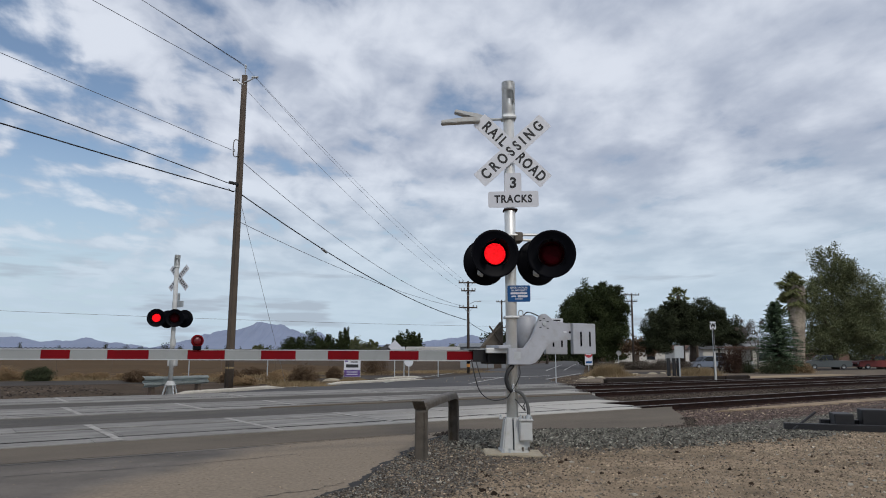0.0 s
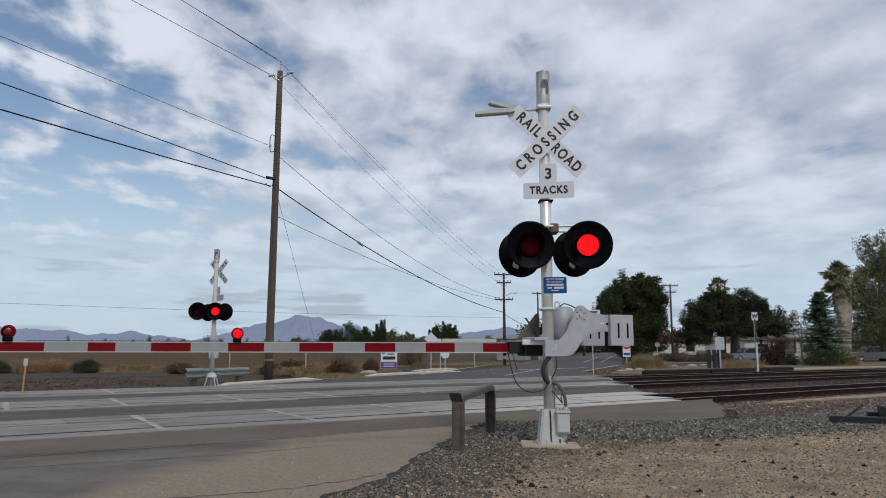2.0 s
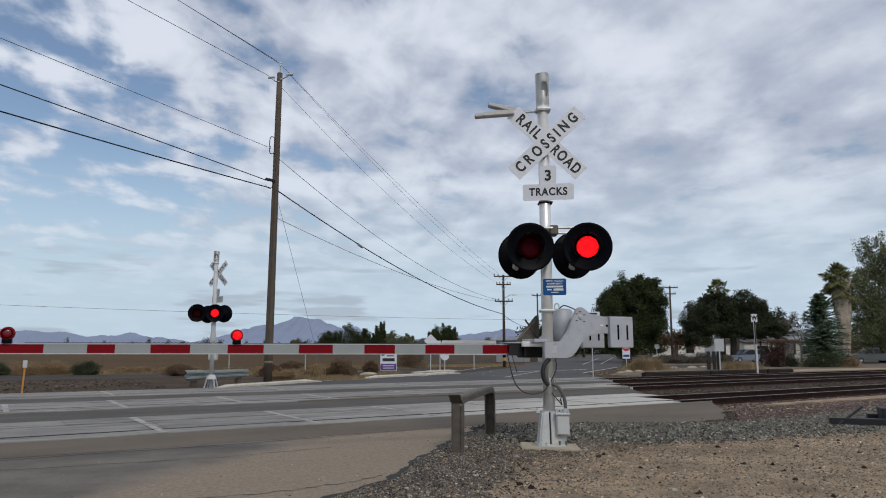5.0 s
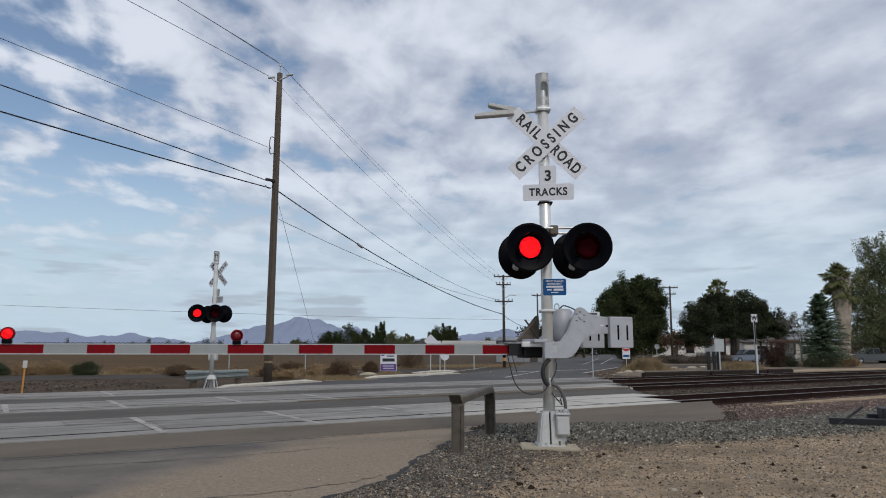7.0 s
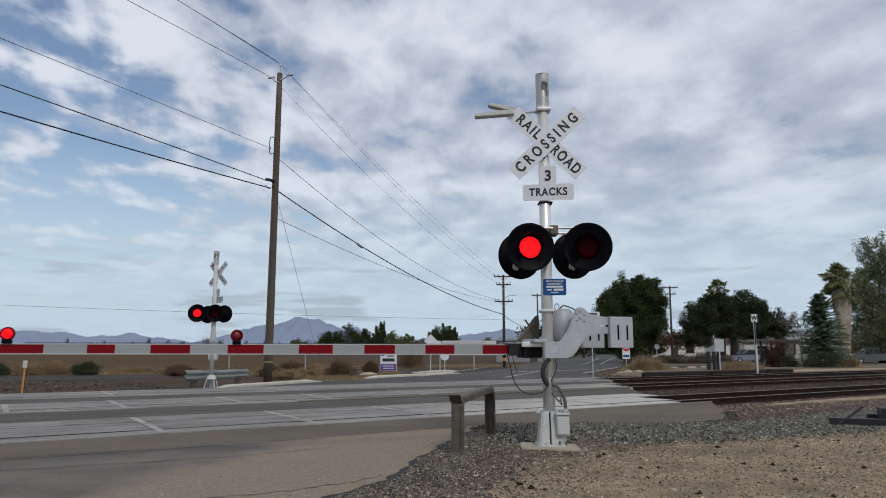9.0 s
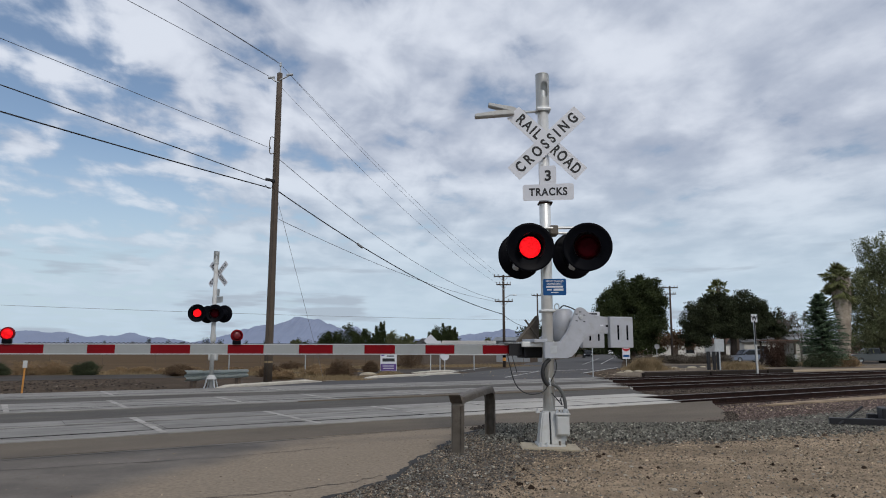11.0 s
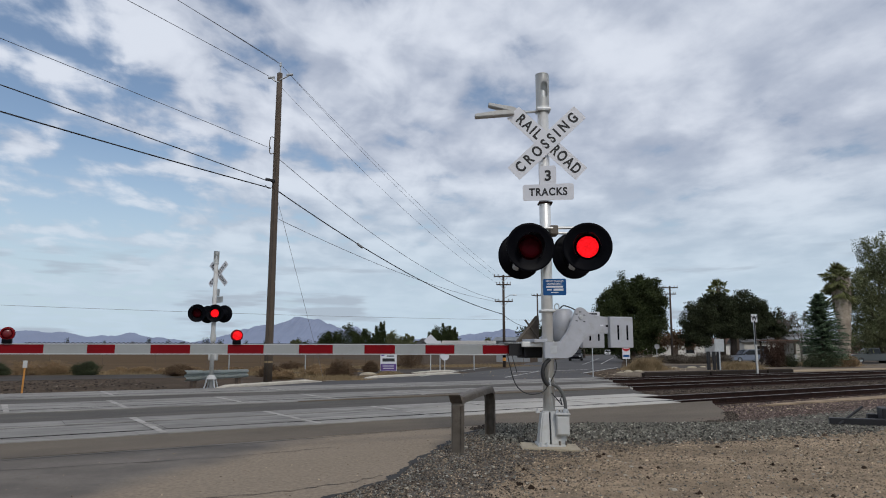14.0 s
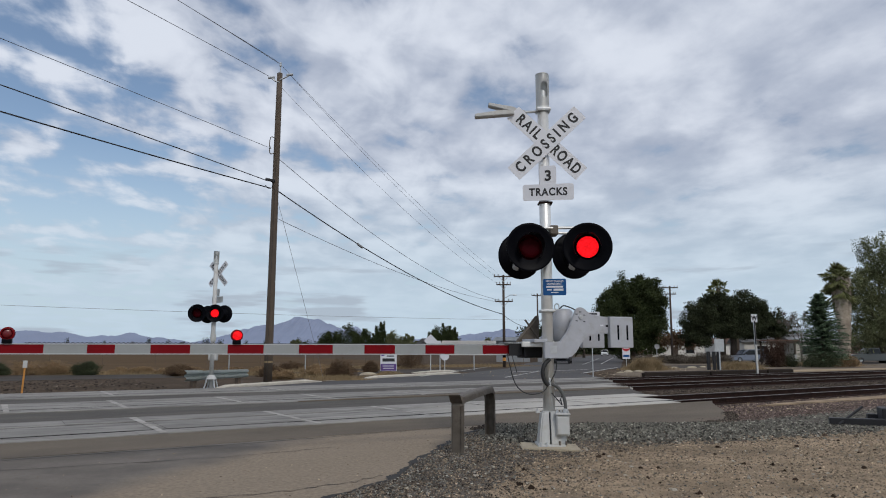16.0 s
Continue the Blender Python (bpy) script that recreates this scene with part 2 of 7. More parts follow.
M_REDLENS_ON = mat("lit_red_lens", (0.2, 0.002, 0.002), 0.5, var=0.35, scale=25, fine=60, emit=(1.0, 0.004, 0.006), power=1.35, spec=0.1)
M_REDSTRIPE = mat("red_reflective_stripe", (0.175, 0.003, 0.007), 0.55, var=0.14, scale=3, fine=40, stain=(0.10, 0.006, 0.008), stain_amt=0.4, spec=0.10)
M_WHITESTRIPE = mat("white_reflective_stripe", (0.29, 0.305, 0.305), 0.55, var=0.07, scale=3, fine=40, stain=(0.22, 0.225, 0.22), stain_amt=0.4, spec=0.25)
M_RUBBER = mat("black_rubber", (0.02, 0.02, 0.021), 0.6, var=0.2)
M_WOODPOLE = mat("weathered_pole_wood", (0.095, 0.072, 0.054), 0.9, var=0.25, scale=2.0, fine=26, bump=0.5, stain=(0.085, 0.062, 0.045), stain_amt=0.6)
M_WIRE = mat("wire", (0.02, 0.02, 0.022), 0.6, var=0.1)
M_WIREMID = mat("dull_wire", (0.09, 0.09, 0.10), 0.5, 0.3, var=0.1)
M_WIRETHIN = mat("bare_wire", (0.20, 0.20, 0.215), 0.5, 0.3, var=0.1)
M_LEAF1 = mat("dark_oak_leaf", (0.040, 0.053, 0.020), 0.8, var=0.5, scale=0.5, fine=4, stain=(0.09, 0.10, 0.04), stain_amt=0.5, spec=0.12)
M_LEAF2 = mat("olive_leaf", (0.046, 0.055, 0.028), 0.8, var=0.5, scale=0.6, fine=4, stain=(0.025, 0.03, 0.02), stain_amt=0.6, spec=0.12)
M_LEAF3 = mat("eucalyptus_leaf", (0.150, 0.162, 0.082), 0.7, var=0.5, scale=0.4, fine=3, stain=(0.03, 0.04, 0.02), stain_amt=0.6, spec=0.12)
M_CONIFER = mat("spruce_needles", (0.092, 0.132, 0.078), 0.75, var=0.45, scale=0.8, fine=5, spec=0.12)
M_FROND = mat("palm_frond", (0.155, 0.165, 0.07), 0.7, var=0.4, scale=0.8, fine=4, spec=0.12)
M_DEADFROND = mat("dead_palm_skirt", (0.46, 0.39, 0.31), 0.9, var=0.55, scale=1.0, fine=6, spec=0.1)
M_BARK = mat("bark", (0.09, 0.07, 0.055), 0.95, var=0.35, scale=3, fine=15)
M_DRYGRASS = mat("dry_grass", (0.30, 0.225, 0.13), 0.9, var=0.3, scale=0.4, fine=6, stain=(0.19, 0.14, 0.085), stain_amt=0.5, spec=0.1)
M_TUMBLE = mat("dry_tumbleweed", (0.135, 0.090, 0.056), 0.9, var=0.45, scale=1.5, fine=8, spec=0.12)
M_RUSTLEAF = mat("rust_brown_leaf", (0.060, 0.036, 0.026), 0.9, var=0.45, scale=1.5, fine=8, spec=0.1)
M_BRUSH = mat("grey_brown_brush", (0.125, 0.105, 0.085), 0.9, var=0.45, scale=1.0, fine=8, spec=0.1)
M_TAWNY = mat("tawny_dry_brush", (0.30, 0.205, 0.115), 0.9, var=0.35, scale=1.2, fine=8, stain=(0.16, 0.12, 0.075), stain_amt=0.6, spec=0.08)
M_BUSH = mat("green_weed_bush", (0.055, 0.065, 0.035), 0.85, var=0.4, scale=1.5, fine=8, spec=0.12)
# distance haze is put into the hills' blue-grey base colour
M_HAZEHILL = mat("haze_painted_mountain", (0.235, 0.275, 0.375), 1.0, var=0.10, scale=0.004, fine=0.02, spec=0.0, stain=(0.31, 0.315, 0.36), stain_amt=0.7, world_space=True)
M_WALLW = mat("white_siding", (0.62, 0.60, 0.56), 0.8, var=0.1, scale=0.7, fine=10)
M_WALLG = mat("grey_metal_siding", (0.25, 0.26, 0.27), 0.7, 0.2, var=0.12, scale=0.7, fine=10)
M_PORCH = mat("beige_siding", (0.46, 0.43, 0.37), 0.8, var=0.12, scale=0.7, fine=10)
M_ROOF = mat("grey_roof", (0.20, 0.20, 0.20), 0.85, var=0.15, scale=0.8, fine=10)
M_ROOFB = mat("brown_roof", (0.17, 0.10, 0.075), 0.85, var=0.15, scale=0.8, fine=10)
M_GLASSD = mat("dark_glass", (0.012, 0.014, 0.016), 0.08, var=0.1)
M_FENCE = mat("brown_fence", (0.075, 0.055, 0.042), 0.9, var=0.3, scale=0.8, fine=10, rnd=0.5)
M_STONE = mat("crushed_stone", (0.210, 0.210, 0.192), 0.9, var=0.3, scale=2.5, fine=20, spec=0.15, island=0.78)
M_STONEB = mat("brown_stone", (0.30, 0.24, 0.175), 0.9, var=0.3, scale=2.5, fine=20, spec=0.15, island=0.6)
M_OLDSTEEL = mat("weathered_guard_steel", (0.122, 0.102, 0.080), 0.6, 0.25, var=0.4, scale=5, fine=40, bump=0.3, stain=(0.07, 0.052, 0.04), stain_amt=0.8)
M_BLACKSTEEL = mat("black_painted_steel", (0.009, 0.009, 0.011), 0.6, 0.1, var=0.3, scale=3, fine=25, bump=0.2)
M_PURPLE = mat("purple_print", (0.10, 0.05, 0.22), 0.6, var=0.05)
M_ORANGE = mat("orange_plastic", (0.55, 0.24, 0.05), 0.6, var=0.15, scale=4)
M_REDP = mat("red_print", (0.45, 0.03, 0.04), 0.55, var=0.08)



def led_lens():
    """The lit lens is a field of small bright diodes behind red plastic."""
    n, l = M_REDLENS_ON.node_tree.nodes, M_REDLENS_ON.node_tree.links
    b = n["Principled BSDF"]
    tc = n.new("ShaderNodeTexCoord")
    vo = n.new("ShaderNodeTexVoronoi")
    vo.inputs["Scale"].default_value = 38.0
    l.new(tc.outputs["Object"], vo.inputs["Vector"])
    r = n.new("ShaderNodeMapRange")
    r.inputs["From Min"].default_value, r.inputs["From Max"].default_value = 0.10, 0.62
    r.inputs["To Min"].default_value, r.inputs["To Max"].default_value = 1.75, 0.75
    l.new(vo.outputs["Distance"], r.inputs[0])
    l.new(r.outputs[0], b.inputs["Emission Strength"])
    b.inputs["Emission Color"].default_value = (1.0, 0.008, 0.014, 1)


led_lens()

# ================= mesh helpers =================


def mesh_of(bm, name, material, smooth=False):
    me = bpy.data.meshes.new(name)
    bm.normal_update()
    bm.to_mesh(me)
    bm.free()
    me.materials.append(material)
    if smooth:
        me.shade_smooth()
    return me


def part(name, bm, material, parent=None, label="", m=None, smooth=False):
    ob = new(name, mesh_of(bm, name, material, smooth))
    if parent:
        ob.parent = parent
    if m is not None:
        ob.matrix_basis = m
    return tagged(ob, label)


def thing(name, m, label, category, group=""):
    ob = new(name)
    ob.empty_display_size = 0.2
    ob.matrix_basis = m
    return tagged(ob, label, category, group)


def box(sx, sy, sz, at=(0, 0, 0), bev=0.0, bm=None, rot=None):
    bm = bm or bmesh.new()
    t = bmesh.new()
    bmesh.ops.create_cube(t, size=1)
    bmesh.ops.scale(t, vec=(sx, sy, sz), verts=t.verts)
    if bev:
        bmesh.ops.bevel(t, geom=t.edges[:], offset=bev, segments=2, affect="EDGES", profile=0.6)
    if rot is not None:
        bmesh.ops.transform(t, matrix=rot, verts=t.verts)
    bmesh.ops.translate(t, vec=at, verts=t.verts)
    me = bpy.data.meshes.new("t")
    t.to_mesh(me)
    t.free()
    bm.from_mesh(me)
    bpy.data.meshes.remove(me)
    return bm


def tube(points, r, seg=8, bm=None, caps=True, r1=None):
    """A round bar along a polyline."""
    bm = bm or bmesh.new()
    pts = [Vector(p) for p in points]
    if 4 <= len(pts) < 20 and r < 0.035:  # soft bends for cables
        e = [pts[0] * 2 - pts[1], *pts, pts[-1] * 2 - pts[-2]]
        fine = []
        for i in range(1, len(e) - 2):
            for k in range(5):
                s = k / 5
                a, b, c_, d = e[i - 1:i + 3]
                fine.append(0.5 * (2 * b + (c_ - a) * s + (2 * a - 5 * b + 4 * c_ - d) * s * s + (3 * b - a - 3 * c_ + d) * s ** 3))
        pts = fine + [pts[-1]]
    rings, side = [], None
    for i, p in enumerate(pts):
        d = (pts[min(i + 1, len(pts) - 1)] - pts[max(i - 1, 0)]).normalized()
        if side is None:
            side = d.orthogonal().normalized()
        side = (side - d * side.dot(d)).normalized()
        up = d.cross(side)
        rad = r if r1 is None else r + (r1 - r) * i / (len(pts) - 1)
        rings.append([bm.verts.new(p + (side * math.cos(a) + up * math.sin(a)) * rad) for a in (2 * math.pi * k / seg for k in range(seg))])
    for a, b in zip(rings, rings[1:]):
        for k in range(seg):
            bm.faces.new((a[k], a[(k + 1) % seg], b[(k + 1) % seg], b[k]))
    if caps:
        bm.faces.new(rings[0][::-1])
        bm.faces.new(rings[-1])
    return bm


def lathe(profile, seg=32, bm=None, m=None):
    """Turns (radius, height) pairs round the z axis."""
    bm = bm or bmesh.new()
    rings = []
    for r, z in profile:
        if r < 1e-6:
            rings.append([bm.verts.new((0, 0, z))])
        else:
            rings.append([bm.verts.new((r * math.cos(2 * math.pi * k / seg), r * math.sin(2 * math.pi * k / seg), z)) for k in range(seg)])
    for a, b in zip(rings, rings[1:]):
        for k in range(seg):
            q = (k + 1) % seg
            if len(a) == 1 and len(b) > 1:
                bm.faces.new((a[0], b[k], b[q]))
            elif len(b) == 1 and len(a) > 1:
                bm.faces.new((a[k], a[q], b[0]))
            elif len(a) > 1:
                bm.faces.new((a[k], a[q], b[q], b[k]))
    if m is not None:
        bmesh.ops.transform(bm, matrix=m, verts=bm.verts)
    bmesh.ops.recalc_face_normals(bm, faces=bm.faces)
    return bm


def plate(outline, thick, axis="y", bm=None, bev=0.0):
    """Extrudes an outline given in x, z along y (centred), or in x, y along z (from 0 down)."""
    bm = bm or bmesh.new()
    n = len(outline)
    if axis == "y":
        a = [bm.verts.new((x, -thick / 2, z)) for x, z in outline]
        b = [bm.verts.new((x, thick / 2, z)) for x, z in outline]
    else:
        a = [bm.verts.new((x, y, 0)) for x, y in outline]
        b = [bm.verts.new((x, y, -thick)) for x, y in outline]
    fs = [bm.faces.new(a), bm.faces.new(b[::-1])]
    for i in range(n):
        fs.append(bm.faces.new((a[i], b[i], b[(i + 1) % n], a[(i + 1) % n])))
    bmesh.ops.recalc_face_normals(bm, faces=fs)
    if bev:
        bmesh.ops.bevel(bm, geom=[e for e in bm.edges if e.calc_face_angle(0) > 0.5], offset=bev, segments=2, affect="EDGES")
    return bm


def rounded(w, h, r, seg=5):
    pts = []
    for cx, cz, a0 in ((w / 2 - r, h / 2 - r, 0), (-w / 2 + r, h / 2 - r, 90), (-w / 2 + r, -h / 2 + r, 180), (w / 2 - r, -h / 2 + r, 270)):
        for k in range(seg + 1):
            a = radians(a0 + 90 * k / seg)
            pts.append((cx + r * math.cos(a), cz + r * math.sin(a)))
    return pts


def letters(text, size, parent, m, name="lettering", material=None, spacing=1.0, squeeze=1.0, bold=0.0):
    """Flat letters with a little depth, facing -y in the parent's space, centred."""
    cu = bpy.data.curves.new(name, "FONT")
    cu.body, cu.size, cu.align_x, cu.align_y = text, size, "CENTER", "CENTER"
    cu.extrude, cu.space_character, cu.offset = 0.0015, spacing, bold
    tmp = new("tmp", cu)
    bpy.context.view_layer.update()
    me = bpy.data.meshes.new_from_object(tmp.evaluated_get(bpy.context.evaluated_depsgraph_get()))
    bpy.data.objects.remove(tmp)
    me.transform(Matrix.Rotation(radians(90), 4, "X") @ Matrix.Diagonal((squeeze, 1, 1, 1)))
    me.materials.clear()
    me.materials.append(material or M_BLACKTXT)
    ob = new(name, me)
    ob.parent, ob.matrix_basis = parent, m
    return ob


def facing(x, y, z, yaw):
    """A pose whose -y side looks towards -y, turned by yaw degrees about the upright."""
    return pose(x, y, z, 0, 0, yaw)


# ================= plan: track axes =================
U, N = Vector((0.838, 0.546)), Vector((-0.546, 0.838))
TRACK_ANG = math.degrees(math.atan2(0.546, 0.838))
FAR_Z = -0.12


def tn(u, n, z=0.0):
    p = U * u + N * n
    return Vector((p.x, p.y, z))


# ================= ground =================
def build_ground():
    rows = [(-400, 0.0), (-60, 0.0), (8.0, 0.0), (9.3, -0.03), (10.6, -0.15), (24.3, -0.15), (25.4, FAR_Z), (60, FAR_Z), (400, FAR_Z), (4900, FAR_Z)]
    cols = (-4500, -600, -100, -30, 0, 30, 100, 600, 4500)
    bm = bmesh.new()
    g = [[bm.verts.new(tn(u, n, z)) for u in cols] for n, z in rows]
    for a, b in zip(g, g[1:]):
        for i in range(len(cols) - 1):
            bm.faces.new((a[i], a[i + 1], b[i + 1], b[i]))
    tagged(part("ground", bm, M_DIRT), "dry brown dirt ground with scattered weeds", "ground", kind="structure")
    bm = bmesh.new()
    vs = [bm.verts.new(tn(u, n, FAR_Z + 0.02)) for u, n in ((-900, 47.5), (22, 47.5), (45, 75), (110, 420), (400, 1500), (-2500, 1500))]
    bm.faces.new(vs)
    tagged(part("field", bm, M_FIELD), "harvested tan stubble field", "field", kind="structure")


build_ground()


def slab(name, outline, thick, material, label, category, z=0.0):
    ob = part(name, plate(outline, thick, "z"), material, m=pose(0, 0, z))
    return tagged(ob, label, category, kind="structure")


def xy(u, n):
    p = tn(u, n)
    return (p.x, p.y)


ROAD_EDGE = [(-3.4, -14), (-1.9, 0), (-1.25, 4.8), (-0.94, 6.18), (-0.62, 6.75), (-0.46, 7.0), (-0.33, 7.9), (-0.1, 8.9), (0.15, 9.9), (0.4, 10.85), (0.75, 11.75)]


def dust_material():
    """Road asphalt whose kerbside is covered with tan dust, with a ragged border."""
    mt = M_ROAD.copy()
    mt.name = "asphalt_with_dust"
    n, l = mt.node_tree.nodes, mt.node_tree.links
    b = n["Principled BSDF"]
    was = b.inputs["Base Color"].links[0].from_socket
    geo = n.new("ShaderNodeNewGeometry")
    dot = n.new("ShaderNodeVectorMath")
    dot.operation = "DOT_PRODUCT"
    dot.inputs[1].default_value = (0.969, -0.248, 0)
    l.new(geo.outputs["Position"], dot.inputs[0])
    noi = n.new("ShaderNodeTexNoise")
    noi.inputs["Scale"].default_value, noi.inputs["Detail"].default_value = 0.9, 6
    l.new(geo.outputs["Position"], noi.inputs["Vector"])
    add = n.new("ShaderNodeMath")
    add.operation = "MULTIPLY_ADD"
    l.new(noi.outputs[0], add.inputs[0])
    add.inputs[1].default_value = 1.1
    l.new(dot.outputs["Value"], add.inputs[2])
    r = n.new("ShaderNodeMapRange")
    r.interpolation_type = "SMOOTHSTEP"
    r.inputs["From Min"].default_value, r.inputs["From Max"].default_value = -4.25, -3.55
    r.inputs["To Max"].default_value = 0.9
    l.new(add.outputs[0], r.inputs[0])
    grain = n.new("ShaderNodeTexNoise")
    grain.inputs["Scale"].default_value, grain.inputs["Detail"].default_value = 26, 8
    l.new(geo.outputs["Position"], grain.inputs["Vector"])
    tone = n.new("ShaderNodeMix")
    tone.data_type = "RGBA"
    tone.inputs["A"].default_value, tone.inputs["B"].default_value = (0.13, 0.105, 0.080, 1), (0.385, 0.31, 0.228, 1)
    l.new(grain.outputs[0], tone.inputs["Factor"])
    mix = n.new("ShaderNodeMix")
    mix.data_type = "RGBA"
    l.new(r.outputs[0], mix.inputs["Factor"])
    l.new(was, mix.inputs["A"])
    l.new(tone.outputs["Result"], mix.inputs["B"])
    l.new(mix.outputs["Result"], b.inputs["Base Color"])
    return mt


M_ROADNEAR = dust_material()
slab("road", ROAD_EDGE + [xy(7.4, 9.7), xy(-9, 9.7), (-24, -14)], 0.12, M_ROADNEAR, "grey worn asphalt road with a dusty tan edge", "road", 0.008)
slab("road_apron", [xy(-9, 9.722), (0.93, 12.19), (1.8, 12.32), (3.1, 12.36), (4.3, 12.36), (4.8, 12.46), (5.1, 12.72), (5.3, 13.15), (5.8, 14.6), (6.2, 16.1), xy(14.9, 10.9), xy(15.4, 11.246), xy(-9, 11.246)], 0.2, M_APRON,
     "darker patched asphalt strip beside the track", "road", 0.012)
slab("road_between_tracks", [xy(-9, 14.204), xy(16.3, 14.204), xy(18.2, 16.496), xy(-9, 16.496)], 0.2, M_STRIP, "dark asphalt strip between two tracks", "road", 0.01)
slab("asphalt_patch", [xy(6.5, 16.45), xy(18.2, 16.45), xy(18.7, 17.13), xy(13.0, 17.12), xy(10.0, 16.95), xy(8.0, 16.7)], 0.03, M_APRON, "tan asphalt patched over the panel edge", "road", 0.036)
slab("road_between_far_tracks", [xy(-9, 19.304), xy(20.6, 19.304), xy(22.0, 21.096), xy(-4, 21.096)], 0.2, M_STRIP, "dark asphalt strip between two tracks", "road", 0.01)


def sheet(name, rows, material, label, category, z=None):
    """A paved strip through rows of (left x, y, right x, y, height)."""
    bm = bmesh.new()
    top = [(bm.verts.new((a, b, h)), bm.verts.new((c, d, h))) for a, b, c, d, h in rows]
    for p, q in zip(top, top[1:]):
        bm.faces.new((p[0], p[1], q[1], q[0]))
    geom = bmesh.ops.extrude_face_region(bm, geom=bm.faces[:])
    bmesh.ops.translate(bm, vec=(0, 0, -0.1), verts=[v for v in geom["geom"] if isinstance(v, bmesh.types.BMVert)])
    bmesh.ops.recalc_face_normals(bm, faces=bm.faces)
    return tagged(part(name, bm, material), label, category, kind="structure")


FZ = FAR_Z + 0.014
M_YARD = mat("pale_dry_yard", (0.160, 0.132, 0.104), 0.95, var=0.35, scale=0.3, fine=9, bump=0.6, bscale=20, stain=(0.23, 0.185, 0.135), stain_amt=0.6, world_space=True, spec=0.05)
M_SAND = mat("tan_sand", (0.34, 0.265, 0.18), 0.95, var=0.2, scale=0.6, fine=12, bump=0.5, world_space=True, spec=0.05)
slab("yard", [(9.5, 40.8), (13.2, 49.5), (16.2, 58.0), (22.5, 80.0), (34, 122), (90, 122), (90, 75), xy(70, 26.0), xy(30, 26.0)], 0.05, M_YARD, "dry pale dirt yard beyond the tracks", "ground", FAR_Z + 0.008)
slab("sand_strip", [xy(43, 26.3), xy(52, 26.2), xy(60, 26.4), xy(60, 28.4), xy(50, 28.8), xy(44, 27.6)], 0.06, M_SAND, "tan sandy strip beyond the tracks", "ground", FAR_Z + 0.05)
a, b = xy(5.5, 23.904), xy(22.6, 23.904)
sheet("far_road", [(*a, *b, 0.008), (-7.2, 27.2, 8.0, 34.0, FZ + 0.004), (-3.6, 35.1, 8.6, 42.9, FZ + 0.004), (1.0, 42.9, 11.5, 50.5, FZ + 0.004), (5.0, 55.0, 14.9, 59.1, FZ + 0.004),
                   (9.5, 80, 20.3, 80, FZ + 0.004), (35.6, 180, 46.4, 180, FZ + 0.004), (112, 470, 124, 470, FZ + 0.004)], M_FARROAD, "grey two-lane asphalt road leading away past the crossing", "road")
a0, b0, a1, b1 = xy(-400, 38), xy(-400, 44.5), xy(300, 38), xy(300, 44.5)
sheet("frontage_road", [(*b0, *a0, FZ), (*b1, *a1, FZ)], M_FRONTAGE, "dark asphalt side road parallel to the tracks", "road")


def paint(points, w, z):
    """A painted line on the road."""
    bm = bmesh.new()
    pr = None
    pts = [Vector((*p, z)) for p in points]
    for i, p in enumerate(pts):
        d = (pts[min(i + 1, len(pts) - 1)] - pts[max(0, i - 1)]).normalized()
        s = Vector((-d.y, d.x, 0)) * w / 2
        v = (bm.verts.new(p + s), bm.verts.new(p - s))
        if pr:
            bm.faces.new((pr[0], pr[1], v[1], v[0]))
        pr = v
    tagged(part("road_marking", bm, M_PAINT), "worn white painted road line", "road marking", kind="structure")


ZP = FZ + 0.010
for pts, w in (([(8.6, 43.5), (11.4, 50.8), (14.7, 59.4)], 0.16), ([(16.7, 74.5), (29, 122), (42, 171)], 0.15), ([(14.3, 72), (20.5, 97), (29.2, 131.7)], 0.15), ([(-1.2, 37.6), (1.9, 52.0), (4.2, 62)], 0.14),
               ([(3.2, 36.5), (7.6, 51.5)], 0.13), ([(4.4, 46.0), (10.6, 52.0)], 0.35), ([(-6.6, 29.6), (-3.2, 36.4), (0.6, 42.0)], 0.12)):
    paint(pts, w, ZP)

M_TARSEAM = mat("cracked_road_seam", (0.022, 0.020, 0.019), 0.9, var=0.4, scale=6, fine=40, world_space=True)
rgs = random.Random(41)
bm = bmesh.new()
seam = []
for k in range(78):
    u0 = -9 + 0.2 * k
    nn, hw = 9.55 + 0.02 * math.sin(u0 * 1.7) + max(0.0, (u0 - 3.2)) * 0.03 + rgs.gauss(0, 0.008), 0.008 + 0.010 * rgs.random()
    seam.append((bm.verts.new(tn(u0, nn - hw, 0.0105)), bm.verts.new(tn(u0, nn + hw, 0.0105))))
for a, b in zip(seam, seam[1:]):
    bm.faces.new((a[0], b[0], b[1], a[1]))
tagged(part("road_joint", bm, M_TARSEAM), "dark cracked seam across the asphalt road", "road joint", kind="structure")

bm = bmesh.new()
edge = []
for k in range(150):
    yy = 4.8 + 0.045 * k
    xe = float(np.interp(yy, [p[1] for p in ROAD_EDGE], [p[0] for p in ROAD_EDGE]))
    wv = 0.03 * math.sin(yy * 5.1) + 0.02 * math.sin(yy * 13.7 + 1)
    edge.append((bm.verts.new((xe - 0.05 + wv - 0.035 * rgs.random(), yy, 0.0125)), bm.verts.new((xe + 0.03 + wv * 0.4, yy, 0.0125))))
for a, b in zip(edge, edge[1:]):
    bm.faces.new((a[0], a[1], b[1], b[0]))
tagged(part("road_edge", bm, M_TARSEAM), "dark broken edge of the asphalt beside the gravel", "road edge", kind="structure")
